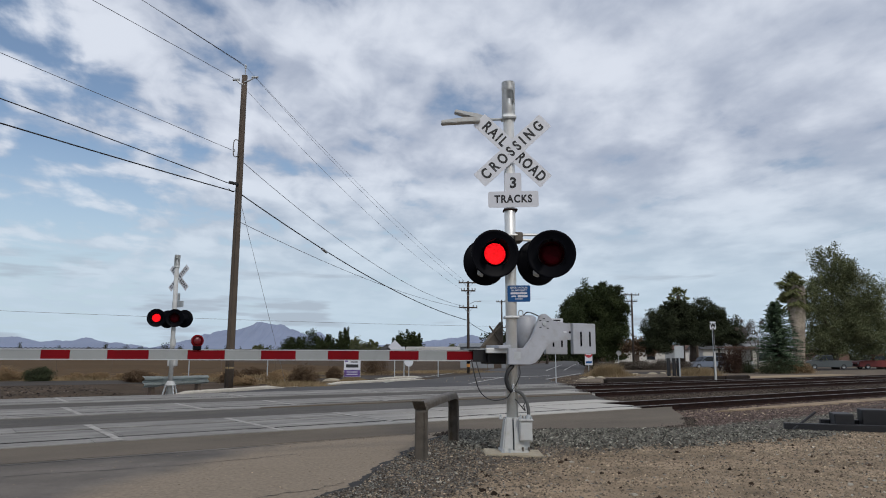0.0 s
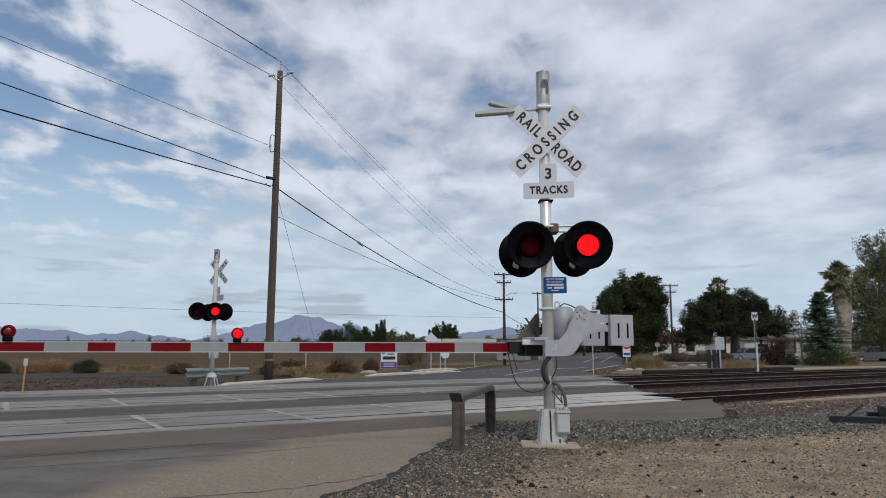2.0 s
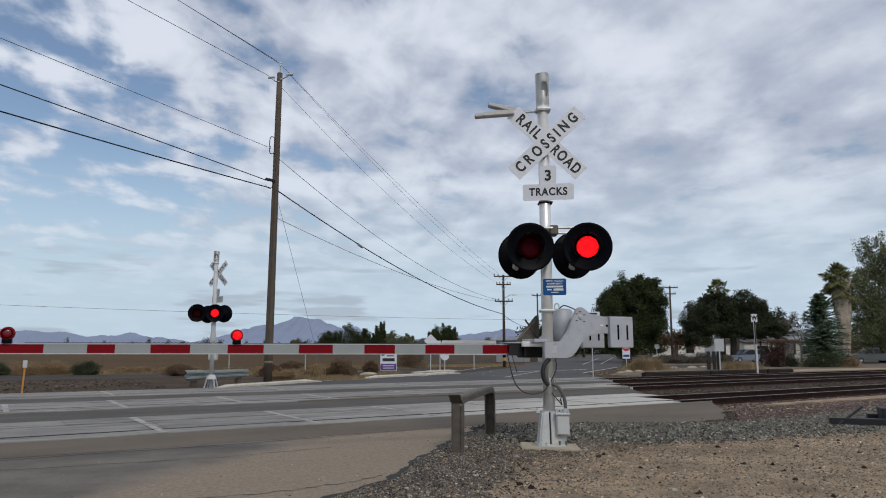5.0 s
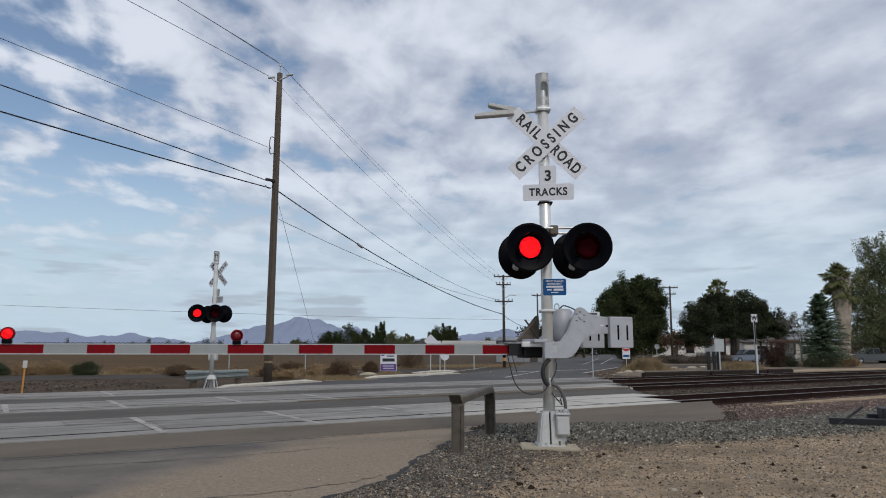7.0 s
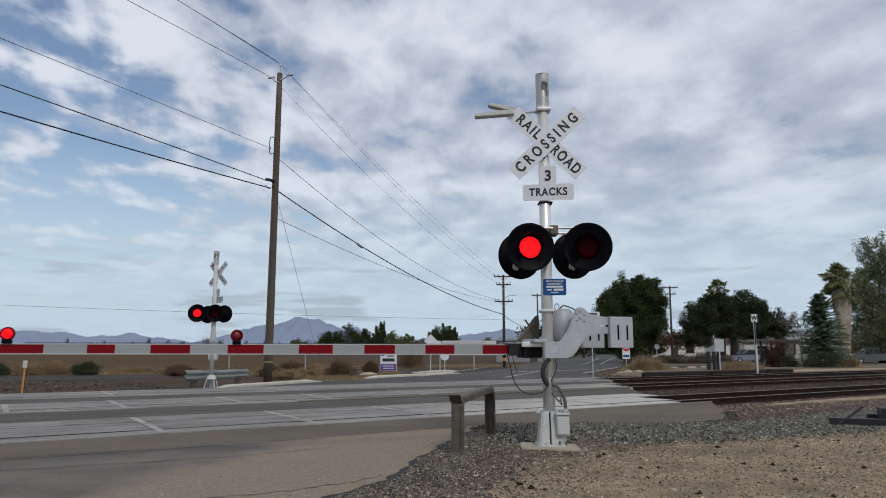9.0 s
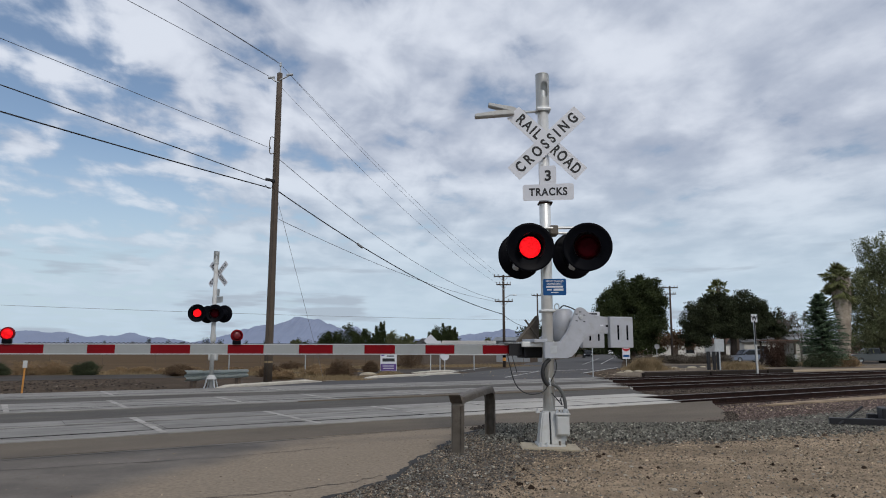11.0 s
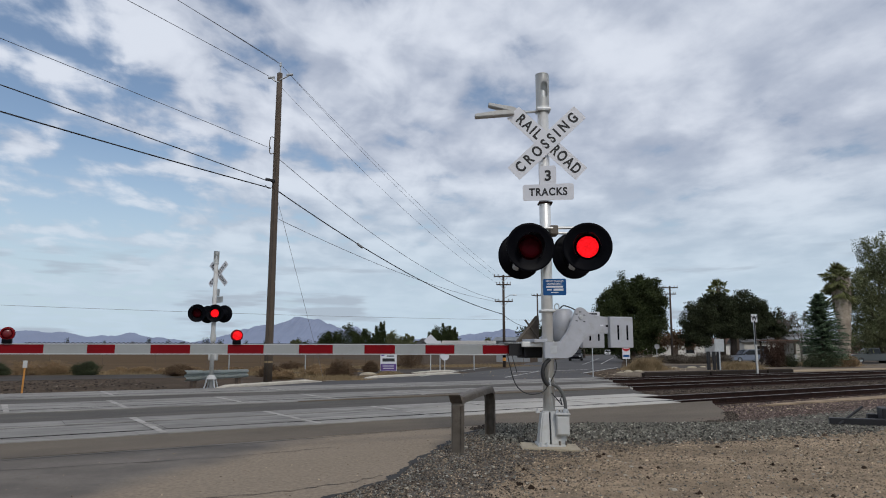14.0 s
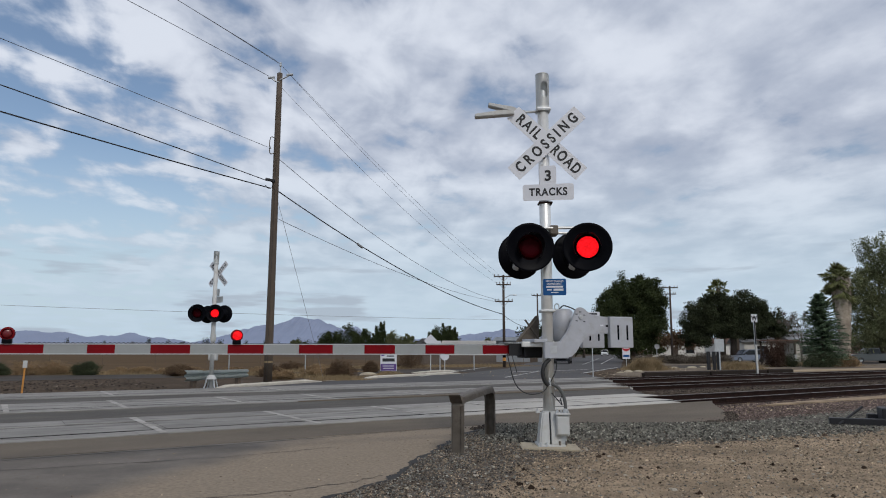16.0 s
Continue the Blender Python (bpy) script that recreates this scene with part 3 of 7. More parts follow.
# short cracks in the dusty asphalt
bm = bmesh.new()
for x0, y0, x1, y1 in ((-1.6, 6.3, -0.95, 6.75), (-0.95, 6.75, -0.62, 7.2), (-2.3, 6.0, -1.6, 6.3), (-4.8, 7.4, -2.6, 8.4), (-2.6, 8.4, -1.4, 9.3)):
    pr = None
    for k in range(14):
        w = k / 13
        cx, cy, hw = x0 + (x1 - x0) * w + rgs.gauss(0, 0.02), y0 + (y1 - y0) * w + rgs.gauss(0, 0.02), 0.004 + 0.009 * rgs.random()
        v = (bm.verts.new((cx, cy - hw, 0.0115)), bm.verts.new((cx, cy + hw, 0.0115)))
        if pr:
            bm.faces.new((pr[0], v[0], v[1], pr[1]))
        pr = v
tagged(part("road_crack", bm, M_TARSEAM), "thin dark cracks in the dusty asphalt", "road crack", kind="structure")

# ================= crossing panels and tracks =================
TRACKS = ((11.25, 11.78, 13.28, 14.2, 14.2), (16.5, 17.2, 18.7, 19.3, 18.4), (21.1, 21.8, 23.3, 23.9, 22.3))


def rail_mesh(u0, u1, profile, material):
    bm = bmesh.new()
    ends = []
    for u in (u0, u1):
        ends.append([bm.verts.new(tn(u, o, z)) for o, z in profile])
    k = len(profile)
    for i in range(k):
        bm.faces.new((ends[0][i], ends[1][i], ends[1][(i + 1) % k], ends[0][(i + 1) % k]))
    bm.faces.new(ends[0]), bm.faces.new(ends[1][::-1])
    bmesh.ops.recalc_face_normals(bm, faces=bm.faces)
    return mesh_of(bm, "rail", material)


def build_tracks():
    rnd = random.Random(4)
    tie_bm = box(0.23, 2.6, 0.18, bev=0.012)
    tie_me = mesh_of(tie_bm, "tie", M_TIE)
    for ti, (p0, r0, r1, p1, uend) in enumerate(TRACKS):
        tr = thing("railway_track", pose(0, 0, 0), "rusty steel railway track on dark timber ties", "railway track", "tracks at the crossing")
        for r in (r0, r1):
            foot = [(-0.07, -0.15), (0.07, -0.15), (0.07, -0.135), (0.012, -0.115), (0.012, -0.03), (0.034, -0.02), (0.034, 0.006), (-0.034, 0.006), (-0.034, -0.02), (-0.012, -0.03), (-0.012, -0.115), (-0.07, -0.135)]
            ob = new("rail", rail_mesh(-150, 260, [(r + o, z) for o, z in foot], M_RUST))
            ob.parent = tr
            hd = [(-0.027, 0.0075), (0.027, 0.0075), (0.024, 0.014), (-0.024, 0.014)]
            h = new("rail_head", rail_mesh(-150, 260, [(r + o, z) for o, z in hd], M_RAILHEAD))
            h.parent = ob
            tagged(h, "polished bare steel rail head")
        u = uend - 0.4
        while u < uend + (38 if ti == 0 else 30):
            o = new("tie", tie_me)
            o.parent = tr
            p = tn(u, (r0 + r1) / 2 + rnd.uniform(-0.06, 0.06), -0.235 + rnd.uniform(-0.012, 0.012))
            o.matrix_basis = pose(p.x, p.y, p.z, 0, 0, TRACK_ANG + rnd.uniform(-1.5, 1.5))
            u += 0.52 + rnd.uniform(-0.03, 0.03)
        # concrete panels of the crossing
        cr = thing("crossing_surface", pose(0, 0, 0), "pale worn concrete crossing panels between the rails", "crossing panels", "concrete crossing surfaces")
        tagged(cr, kind="structure")
        # near-black strips paint the shade of the flangeway gaps beside the rails
        for a, b in ((r0 + 0.04, r0 + 0.110), (r1 - 0.085, r1 - 0.04)):
            part("flangeway_filler", plate([xy(-9, a), xy(uend + 0.4, a), xy(uend + 0.4, b), xy(-9, b)], 0.05, "z"), M_TARSEAM, cr, "dark strip painted as the shaded flangeway beside the rail", pose(0, 0, 0.024))
        for a, b in ((p0, r0 - 0.045), (r0 + 0.113, r1 - 0.088), (r1 + 0.045, p1)):
            w = b - a
            L = 2.44
            bm = box(L - 0.003, w - 0.006, 0.16, bev=0.008)
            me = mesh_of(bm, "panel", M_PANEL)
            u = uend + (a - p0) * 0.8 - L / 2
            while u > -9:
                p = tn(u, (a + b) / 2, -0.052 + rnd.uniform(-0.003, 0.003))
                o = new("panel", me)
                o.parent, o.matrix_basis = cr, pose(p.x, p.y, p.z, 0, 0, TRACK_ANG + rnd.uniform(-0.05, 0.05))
                u -= L


build_tracks()
# dark sheet under the panels puts the gaps' shade into its colour
slab("crossing_bed", [xy(-9, 11.3), xy(13.8, 11.3), xy(21.5, 23.8), xy(-9, 23.8)], 0.05, M_RUST, "dark sheet painted as shade in the gaps below the panels", "track bed", -0.115)
# pale sealed joints across the panels
for p0, p1, us in ((11.3, 14.1, (-2.6, -0.1, 2.3, 4.8, 7.2, 9.6, 12.1)), (16.55, 19.2, (-2.0, 0.4, 2.6, 5.2, 7.6, 10.4, 13.1, 15.4)), (21.2, 23.8, (3.0, 7.9, 12.8))):
    for u0 in us:
        bm = plate([xy(u0, p0), xy(u0 + 0.10, p0), xy(u0 + 0.13, p1), xy(u0, p1)], 0.003, "z")
        tagged(part("road_marking", bm, M_JOINT, m=pose(0, 0, 0.034)), "pale filled joint across the crossing panels", "road marking", kind="structure")


def stones(name, count, place, size, material, label, seed, flat=0.6, lumpy=False):
    """Many small angular stones lying on the ground, joined."""
    rg = np.random.default_rng(seed)
    base = np.array([(1, 0, 0), (-1, 0, 0), (0, 1, 0), (0, -1, 0), (0, 0, 1), (0, 0, -1)], float)
    tri = np.array([(0, 2, 4), (2, 1, 4), (1, 3, 4), (3, 0, 4), (2, 0, 5), (1, 2, 5), (3, 1, 5), (0, 3, 5)])
    if lumpy:  # split each face in four for a rounder lump
        verts, cut, faces = base.tolist(), {}, []
        for t in tri.tolist():
            h = []
            for p, q in ((t[0], t[1]), (t[1], t[2]), (t[2], t[0])):
                key = (min(p, q), max(p, q))
                if key not in cut:
                    v = np.array(verts[p]) + np.array(verts[q])
                    cut[key] = len(verts)
                    verts.append((v / np.linalg.norm(v)).tolist())
                h.append(cut[key])
            faces += [(t[0], h[0], h[2]), (h[0], t[1], h[1]), (h[2], h[1], t[2]), (h[0], h[1], h[2])]
        base, tri = np.array(verts), np.array(faces)
    nv = len(base)
    P = np.array([place(rg) for _ in range(count)])
    S = size[0] + (size[1] - size[0]) * rg.random(count) ** 2.5
    V = base[None] * (0.6 + 0.8 * rg.random((count, nv, 1))) + rg.normal(0, 0.18, (count, nv, 3))
    ang = rg.random(count) * 6.28
    c, s = np.cos(ang)[:, None], np.sin(ang)[:, None]
    X, Y = V[:, :, 0] * c - V[:, :, 1] * s, V[:, :, 0] * s + V[:, :, 1] * c
    V = np.stack([X, Y, V[:, :, 2] * flat], 2) * S[:, None, None] * 0.5 + P[:, None, :]
    F = (tri[None] + nv * np.arange(count)[:, None, None]).reshape(-1, 3)
    me = bpy.data.meshes.new(name)
    me.from_pydata(V.reshape(-1, 3).tolist(), [], F.tolist())
    me.materials.append(material)
    return tagged(new(name, me), label, "gravel", kind="stuff")


def zone(u0, u1, n0, n1, z=0.004):
    def f(rg):
        u, n = rg.uniform(u0, u1), rg.uniform(n0, n1)
        p = tn(u, n)
        zz = z if n < 8 else np.interp(n, [8, 9.3, 10.6, 24.3, 25.4], [0, -0.03, -0.15, -0.15, -0.12]) + z
        return (p.x, p.y, zz)
    return f


EDGE_Y, EDGE_X = [p[1] for p in ROAD_EDGE], [p[0] for p in ROAD_EDGE]
# line between the dark gravel and the brown dirt: y for each x
DARK_X = [-0.2, 0.0, 0.3, 0.45, 0.8, 1.15, 1.9, 2.4, 3.2, 4.1, 5.0, 6.6, 16.1]
DARK_Y = [4.8, 5.3, 6.0, 6.7, 7.5, 8.3, 8.9, 9.2, 9.75, 10.0, 10.4, 11.0, 19.3]


def road_edge(y):
    return float(np.interp(y, EDGE_Y, EDGE_X))


def dark_line(x):
    return float(np.interp(x, DARK_X, DARK_Y))


def rise(x, y):
    """Height of the uneven shoulder."""
    k = noise.fractal(Vector((x * 0.9, y * 0.9, 3.0)), 0.9, 2.1, 3) * 0.011 + noise.fractal(Vector((x * 6.0, y * 6.0, 8.0)), 0.7, 2.2, 4) * 0.0085
    return 0.010 + (k + 0.008) * min(1.0, max(0.0, (x - road_edge(y)) / 0.40)) if y < 11.7 else 0.010


def near_zone(rg):
    while True:
        x, y = rg.uniform(-1.2, 8.5), rg.uniform(4.8, 11.9)
        if x > road_edge(y) + 0.02 - 0.12 * rg.random() ** 3 and not (y > 10.9 and x < 0.9):
            return (x, y, rise(x, y) + 0.001)


def edge_zone(rg):
    y = rg.uniform(5.2, 11.6)
    x = road_edge(y) + abs(rg.normal(0, 0.75))
    return (x, y, rise(x, y) + 0.002)


def dirt_zone(rg):
    while True:
        x, y = rg.uniform(-0.2, 8.0), rg.uniform(5.2, 11.0)
        if y < dark_line(x) + 0.2 and x > road_edge(y) + 0.3:
            return (x, y, rise(x, y))


def band_zone(rg):
    """The strip of coarse grey stone between the dirt and the paved apron."""
    while True:
        x, y = rg.uniform(0.55, 10.5), rg.uniform(8.2, 13.4)
        d = y - max(dark_line(x), 9.75 + 0.1 * math.sin(4 * x))
        far = float(np.interp(x, [0.5, 0.93, 4.3, 5.0, 5.6, 7.0, 10.5], [11.0, 12.15, 12.33, 12.35, 12.3, 12.0, 13.0]))
        if d > rg.normal(0.25, 0.28) and y < far and x > road_edge(y) + 0.05:
            return (x, y, rise(x, y) + 0.004)


def fringe_zone(rg):
    k = rg.integers(0, len(DARK_X) - 2)
    w = rg.random()
    x, y = DARK_X[k] * (1 - w) + DARK_X[k + 1] * w + rg.normal(0, 0.3), DARK_Y[k] * (1 - w) + DARK_Y[k + 1] * w + rg.normal(0, 0.28)
    return (x, y, rise(x, y) + 0.002)


def road_zone(rg):
    y = rg.uniform(5.2, 11.4)
    return (road_edge(y) - abs(rg.normal(0, 1.6)), y, 0.010)


M_GRAVELDARK = mat("dark_gravel", (0.105, 0.092, 0.080), 0.95, var=0.5, scale=1.2, fine=34, bump=1.0, bscale=30, stain=(0.165, 0.135, 0.105), stain_amt=0.6, world_space=True, spec=0.08)
M_GREENSTONE = mat("grey_green_stone", (0.188, 0.184, 0.160), 0.9, var=0.3, scale=2.5, fine=20, spec=0.12, island=0.85)
M_REDSTONE = mat("reddish_ballast_stone", (0.165, 0.125, 0.112), 0.95, var=0.3, scale=2.5, fine=20, spec=0.1, island=0.7)
M_CLOD = mat("dark_earth_clod", (0.045, 0.032, 0.024), 0.95, var=0.4, scale=6, fine=30, spec=0.05, island=0.4)
M_PALESTONE = mat("pale_pebble", (0.42, 0.39, 0.33), 0.9, var=0.25, scale=6, fine=30, spec=0.1, island=0.35)


def shoulder():
    """Uneven gravel and dirt between the road's edge and the tracks: brown dirt with dark gravel along the road."""
    ys = [4.5 + 0.05 * i for i in range(149)]
    ss = [0.05 * i for i in range(190)] + [9.5 + 0.25 * i for i in range(1, 40)]
    bm = bmesh.new()
    g = [[bm.verts.new((road_edge(y) + 0.01 + q, y, rise(road_edge(y) + 0.01 + q, y))) for q in ss] for y in ys]
    for a, b in zip(g, g[1:]):
        for i in range(len(ss) - 1):
            f = bm.faces.new((a[i], a[i + 1], b[i + 1], b[i]))
            c = a[i].co
            wob = 0.55 * noise.fractal(Vector((c.x * 1.6, c.y * 1.6, 1.0)), 0.8, 2.2, 5)
            f.material_index = 1 if c.y > dark_line(c.x) + wob else 0
            f.smooth = True
    ob = part("gravel_shoulder", bm, M_GRAVEL)
    ob.data.materials.append(M_GRAVELDARK)
    tagged(ob, "uneven brown dirt shoulder with dark gravel along the road", "gravel", kind="structure")


# gravel bed below and round the shoulder
slab("gravel_bed", [(-3.39, -14), (-1.89, 0), (-1.27, 4.56), (17.5, 4.56), (17.5, 11.9), (34, 11.9), (34, -14)], 0.05, M_GRAVEL, "brown dirt and crushed gravel ground", "gravel", 0.007)
slab("gravel_patch", [(0.92, 11.85), (2.6, 12.1), (4.4, 12.15), (5.0, 12.25), xy(24, 9.0), xy(24, 7.4), (6.6, 11.0), (5.0, 11.3)], 0.004, M_GRAVELDARK, "dark grey gravel below the apron", "gravel", 0.0035)
shoulder()
stones("gravel", 46000, near_zone, (0.010, 0.036), M_STONEB, "brown crushed gravel scattered over the shoulder", 1, 0.8)
stones("gravel", 5500, dirt_zone, (0.008, 0.03), M_BALLSTONE, "dark grit scattered over the dirt", 23, 0.8)
stones("gravel", 2600, fringe_zone, (0.008, 0.036), M_BALLSTONE, "dark gravel thinning out over the dirt", 21)
stones("gravel", 3500, fringe_zone, (0.008, 0.036), M_STONEB, "brown gravel mixed into the dark gravel", 22)
stones("gravel", 7000, near_zone, (0.008, 0.034), M_STONE, "small grey and white pebbles on the dirt shoulder", 8)
stones("gravel", 300, near_zone, (0.015, 0.055), M_PALESTONE, "pale pebbles strewn over the shoulder", 24, 0.7, True)
stones("clods", 120, dirt_zone, (0.03, 0.075), M_CLOD, "dark crumbly earth clods on the dirt", 25, 0.8, True)
stones("gravel", 16000, edge_zone, (0.008, 0.032), M_BALLSTONE, "dark grey gravel beside the road edge", 10)
stones("gravel", 700, road_zone, (0.006, 0.022), M_STONEB, "loose pebbles strewn over the road edge", 9)
stones("gravel", 9000, edge_zone, (0.008, 0.036), M_STONE, "grey crushed gravel beside the road edge", 2)
stones("gravel", 22000, band_zone, (0.028, 0.074), M_GREENSTONE, "coarse grey-green crushed stone below the apron", 26, 0.75)
stones("gravel", 5000, band_zone, (0.02, 0.055), M_BALLSTONE, "dark stones among the grey crushed stone", 27, 0.75)


def apron_edge_zone(rg):
    k = rg.integers(0, 4)
    line = ((0.5, 11.4), (0.93, 12.17), (4.3, 12.34), (5.2, 12.85), (5.85, 14.6))
    w = rg.random()
    x, y = line[k][0] * (1 - w) + line[k + 1][0] * w, line[k][1] * (1 - w) + line[k + 1][1] * w
    return (x + rg.normal(0, 0.05), y + rg.normal(-0.03, 0.07), 0.012)


# dark stones added in place of the shadow under the apron's edge
stones("gravel", 3200, apron_edge_zone, (0.02, 0.05), M_BALLSTONE, "dark stones standing in for shade along the broken asphalt edge", 29, 0.8)
stones("gravel", 6000, zone(10.5, 24, 6.6, 7.9), (0.03, 0.07), M_GREENSTONE, "grey crushed railway ballast beside the track", 3)
stones("gravel", 2200, zone(-6, 6, 25.6, 37.5), (0.04, 0.16), M_BALLSTONE, "dark clods and stones on the dirt strip", 14, 0.5)
stones("gravel", 2500, zone(22, 55, 25.8, 37.5), (0.04, 0.14), M_STONEB, "pale stones and clods on the dirt strip", 15, 0.5)
stones("gravel", 4000, zone(12.5, 40, 8.6, 11.6), (0.035, 0.085), M_STONEB, "pale dusty stones in the railway ballast", 34)
stones("gravel", 27000, zone(10.8, 28, 7.7, 11.5), (0.03, 0.075), M_REDSTONE, "reddish-brown dusty railway ballast", 28)
stones("gravel", 8000, zone(24, 40, 8.6, 11.6), (0.035, 0.085), M_BALLSTONE, "brown dusty railway ballast", 4)
stones("gravel", 11000, zone(15, 46, 11.9, 17.0), (0.035, 0.09), M_BALLSTONE, "brown dusty railway ballast", 5)
stones("gravel", 9000, zone(20, 50, 13.6, 21), (0.04, 0.10), M_BALLSTONE, "grey railway ballast between the tracks", 6)

slab("gravel_strip", [xy(15.8, 10.3), xy(20, 10.05), xy(40, 9.95), xy(40, 10.5), xy(20, 10.6), xy(17, 10.5)], 0.03, M_GRAVEL, "pale sandy strip along the track", "gravel", -0.062)

# ================= crossing signals =================
SIG_YAW = -9  # the signs look slightly to the west


def crossbuck(parent, m, sheet_mat):
    """Two crossed blades with their words, facing -y."""
    L, W = 1.27, 0.235
    for name, word, ang, dy in (("crossbuck_blade", "RAILROAD", -43.4, 0.0), ("crossbuck_blade", "CROSSING", 43.4, -0.012)):
        mm = m @ pose(0, dy, 0) @ Matrix.Rotation(radians(-ang), 4, "Y")
        bl = part(name, plate(rounded(L, W, 0.012, 2), 0.006), sheet_mat, parent, "white crossbuck blade with black words", mm)
        if word == "RAILROAD":
            letters("RAIL", 0.205, bl, pose(-0.335, -0.0045, 0), spacing=1.30, squeeze=0.78, bold=0.0065)
            letters("ROAD", 0.205, bl, pose(0.345, -0.0045, 0), spacing=1.22, squeeze=0.74, bold=0.0065)
        else:
            letters(word, 0.20, bl, pose(0, -0.0045, 0), spacing=1.66, squeeze=0.78, bold=0.0065)
        for bx in (-0.02, 0.02):
            part("bolt", lathe([(0, 0.006), (0.009, 0.005), (0.011, 0)], 8), M_GALV, bl, "", pose(bx * 4, -0.004, 0.0, 90))


def lamp_unit(parent, m, r_disc=0.325, r_lens=0.158, lens=True, hood=0.20):
    """Flashing-light unit facing -y: background disc, visor, housing and the two-faced lens unit that turns inside it."""
    prof = [(r_lens + 0.012, 0.0), (r_disc - 0.03, 0.012), (r_disc, 0.03), (r_disc, 0.036), (r_disc - 0.03, 0.018), (r_lens + 0.012, 0.006)]
    unit = part("signal_lamp", lathe(prof, 40, m=Matrix.Rotation(radians(90), 4, "X")), M_BLACK, parent, "black round signal lamp with a visor", m, True)
    # visor: open below
    bm = bmesh.new()
    seg, ring0, ring1 = 28, [], []
    for k in range(seg + 1):
        a = radians(-52 + 284 * k / seg)
        dep = hood * (0.55 + 0.45 * max(0.0, math.sin(a)))
        for rr, y, ls in ((r_lens + 0.014, 0.01, ring0), (r_lens + 0.02, -dep, ring1)):
            ls.append(bm.verts.new((rr * math.cos(a), y, rr * math.sin(a))))
    for k in range(seg):
        bm.faces.new((ring0[k], ring0[k + 1], ring1[k + 1], ring1[k]))
    bmesh.ops.solidify(bm, geom=bm.faces[:], thickness=0.004)
    part("visor", bm, M_VISOR, unit, "", None, True)
    part("housing", lathe([(0.0, -0.17), (0.07, -0.165), (0.10, -0.13), (0.12, -0.06), (r_lens + 0.02, 0.0)], 28, m=Matrix.Rotation(radians(90), 4, "X")), M_BLACK, unit, "", None, True)
    ln = None
    if lens:
        turn = Matrix.Rotation(radians(90), 4, "X")
        ln = part("lens", lathe([(0, 0.016), (r_lens * 0.6, 0.013), (r_lens * 0.90, 0.004), (r_lens * 0.91, 0.0), (0, 0)], 36, m=turn), M_REDLENS_OFF, unit, "round red signal lens", pose(0, -0.012, 0), True)
        # glowing face on the other side of the unit
        me = ln.data
        me.materials.append(M_REDLENS_ON)
        bm = bmesh.new()
        bm.from_mesh(me)
        t = bmesh.new()
        lathe([(0, 0.016), (r_lens * 0.6, 0.013), (r_lens * 0.90, 0.004), (r_lens * 0.91, 0.0)], 36, bm=t, m=Matrix.Rotation(radians(-90), 4, "X"))
        m2 = bpy.data.meshes.new("t")
        t.to_mesh(m2)
        t.free()
        k0 = len(bm.faces)
        bm.from_mesh(m2)
        bpy.data.meshes.remove(m2)
        bm.faces.ensure_lookup_table()
        for f in bm.faces[k0:]:
            f.material_index = 1
        bm.to_mesh(me)
        bm.free()
        me.shade_smooth()
    return unit, ln


def mast_cap(parent, x, y, z0, z1, r):
    """Tube on top of the mast with an oval opening and a bell inside."""
    bm = bmesh.new()
    seg, nz = 64, 36
    g = [[bm.verts.new((r * math.cos(2 * math.pi * k / seg), r * math.sin(2 * math.pi * k / seg), z0 + (z1 - z0) * i / nz)) for k in range(seg)] for i in range(nz + 1)]
    for i in range(nz):
        for k in range(seg):
            a = 2 * math.pi * (k + 0.5) / seg
            w = math.atan2(math.sin(a + math.pi / 2), math.cos(a + math.pi / 2))
            if ((w - 0.20) / 0.60) ** 2 + (((i + 0.5) / nz - 0.54) / 0.22) ** 4 < 1:
                continue
            bm.faces.new((g[i][k], g[i][(k + 1) % seg], g[i + 1][(k + 1) % seg], g[i + 1][k]))
    bm.faces.new(g[nz])
    bmesh.ops.solidify(bm, geom=bm.faces[:], thickness=0.006)
    part("bell_housing", bm, M_ALU, parent, "silver bell housing with an oval opening", pose(x, y, 0))
    bm = lathe([(r + 0.006, z0 - 0.02), (r + 0.006, z0 + 0.05)], 32)
    lathe([(r + 0.006, z1 - 0.09), (r + 0.006, z1 - 0.08)], 32, bm)
    part("band", bm, M_ALU, parent, "", pose(x, y, 0))
    part("bell", lathe([(0, z0 + 0.30), (0.05, z0 + 0.28), (0.06, z0 + 0.16)], 16), M_GALV, parent, "", pose(x, y, 0))


LENSES = []  # (lens object, flashes with the first group, seconds of lead)


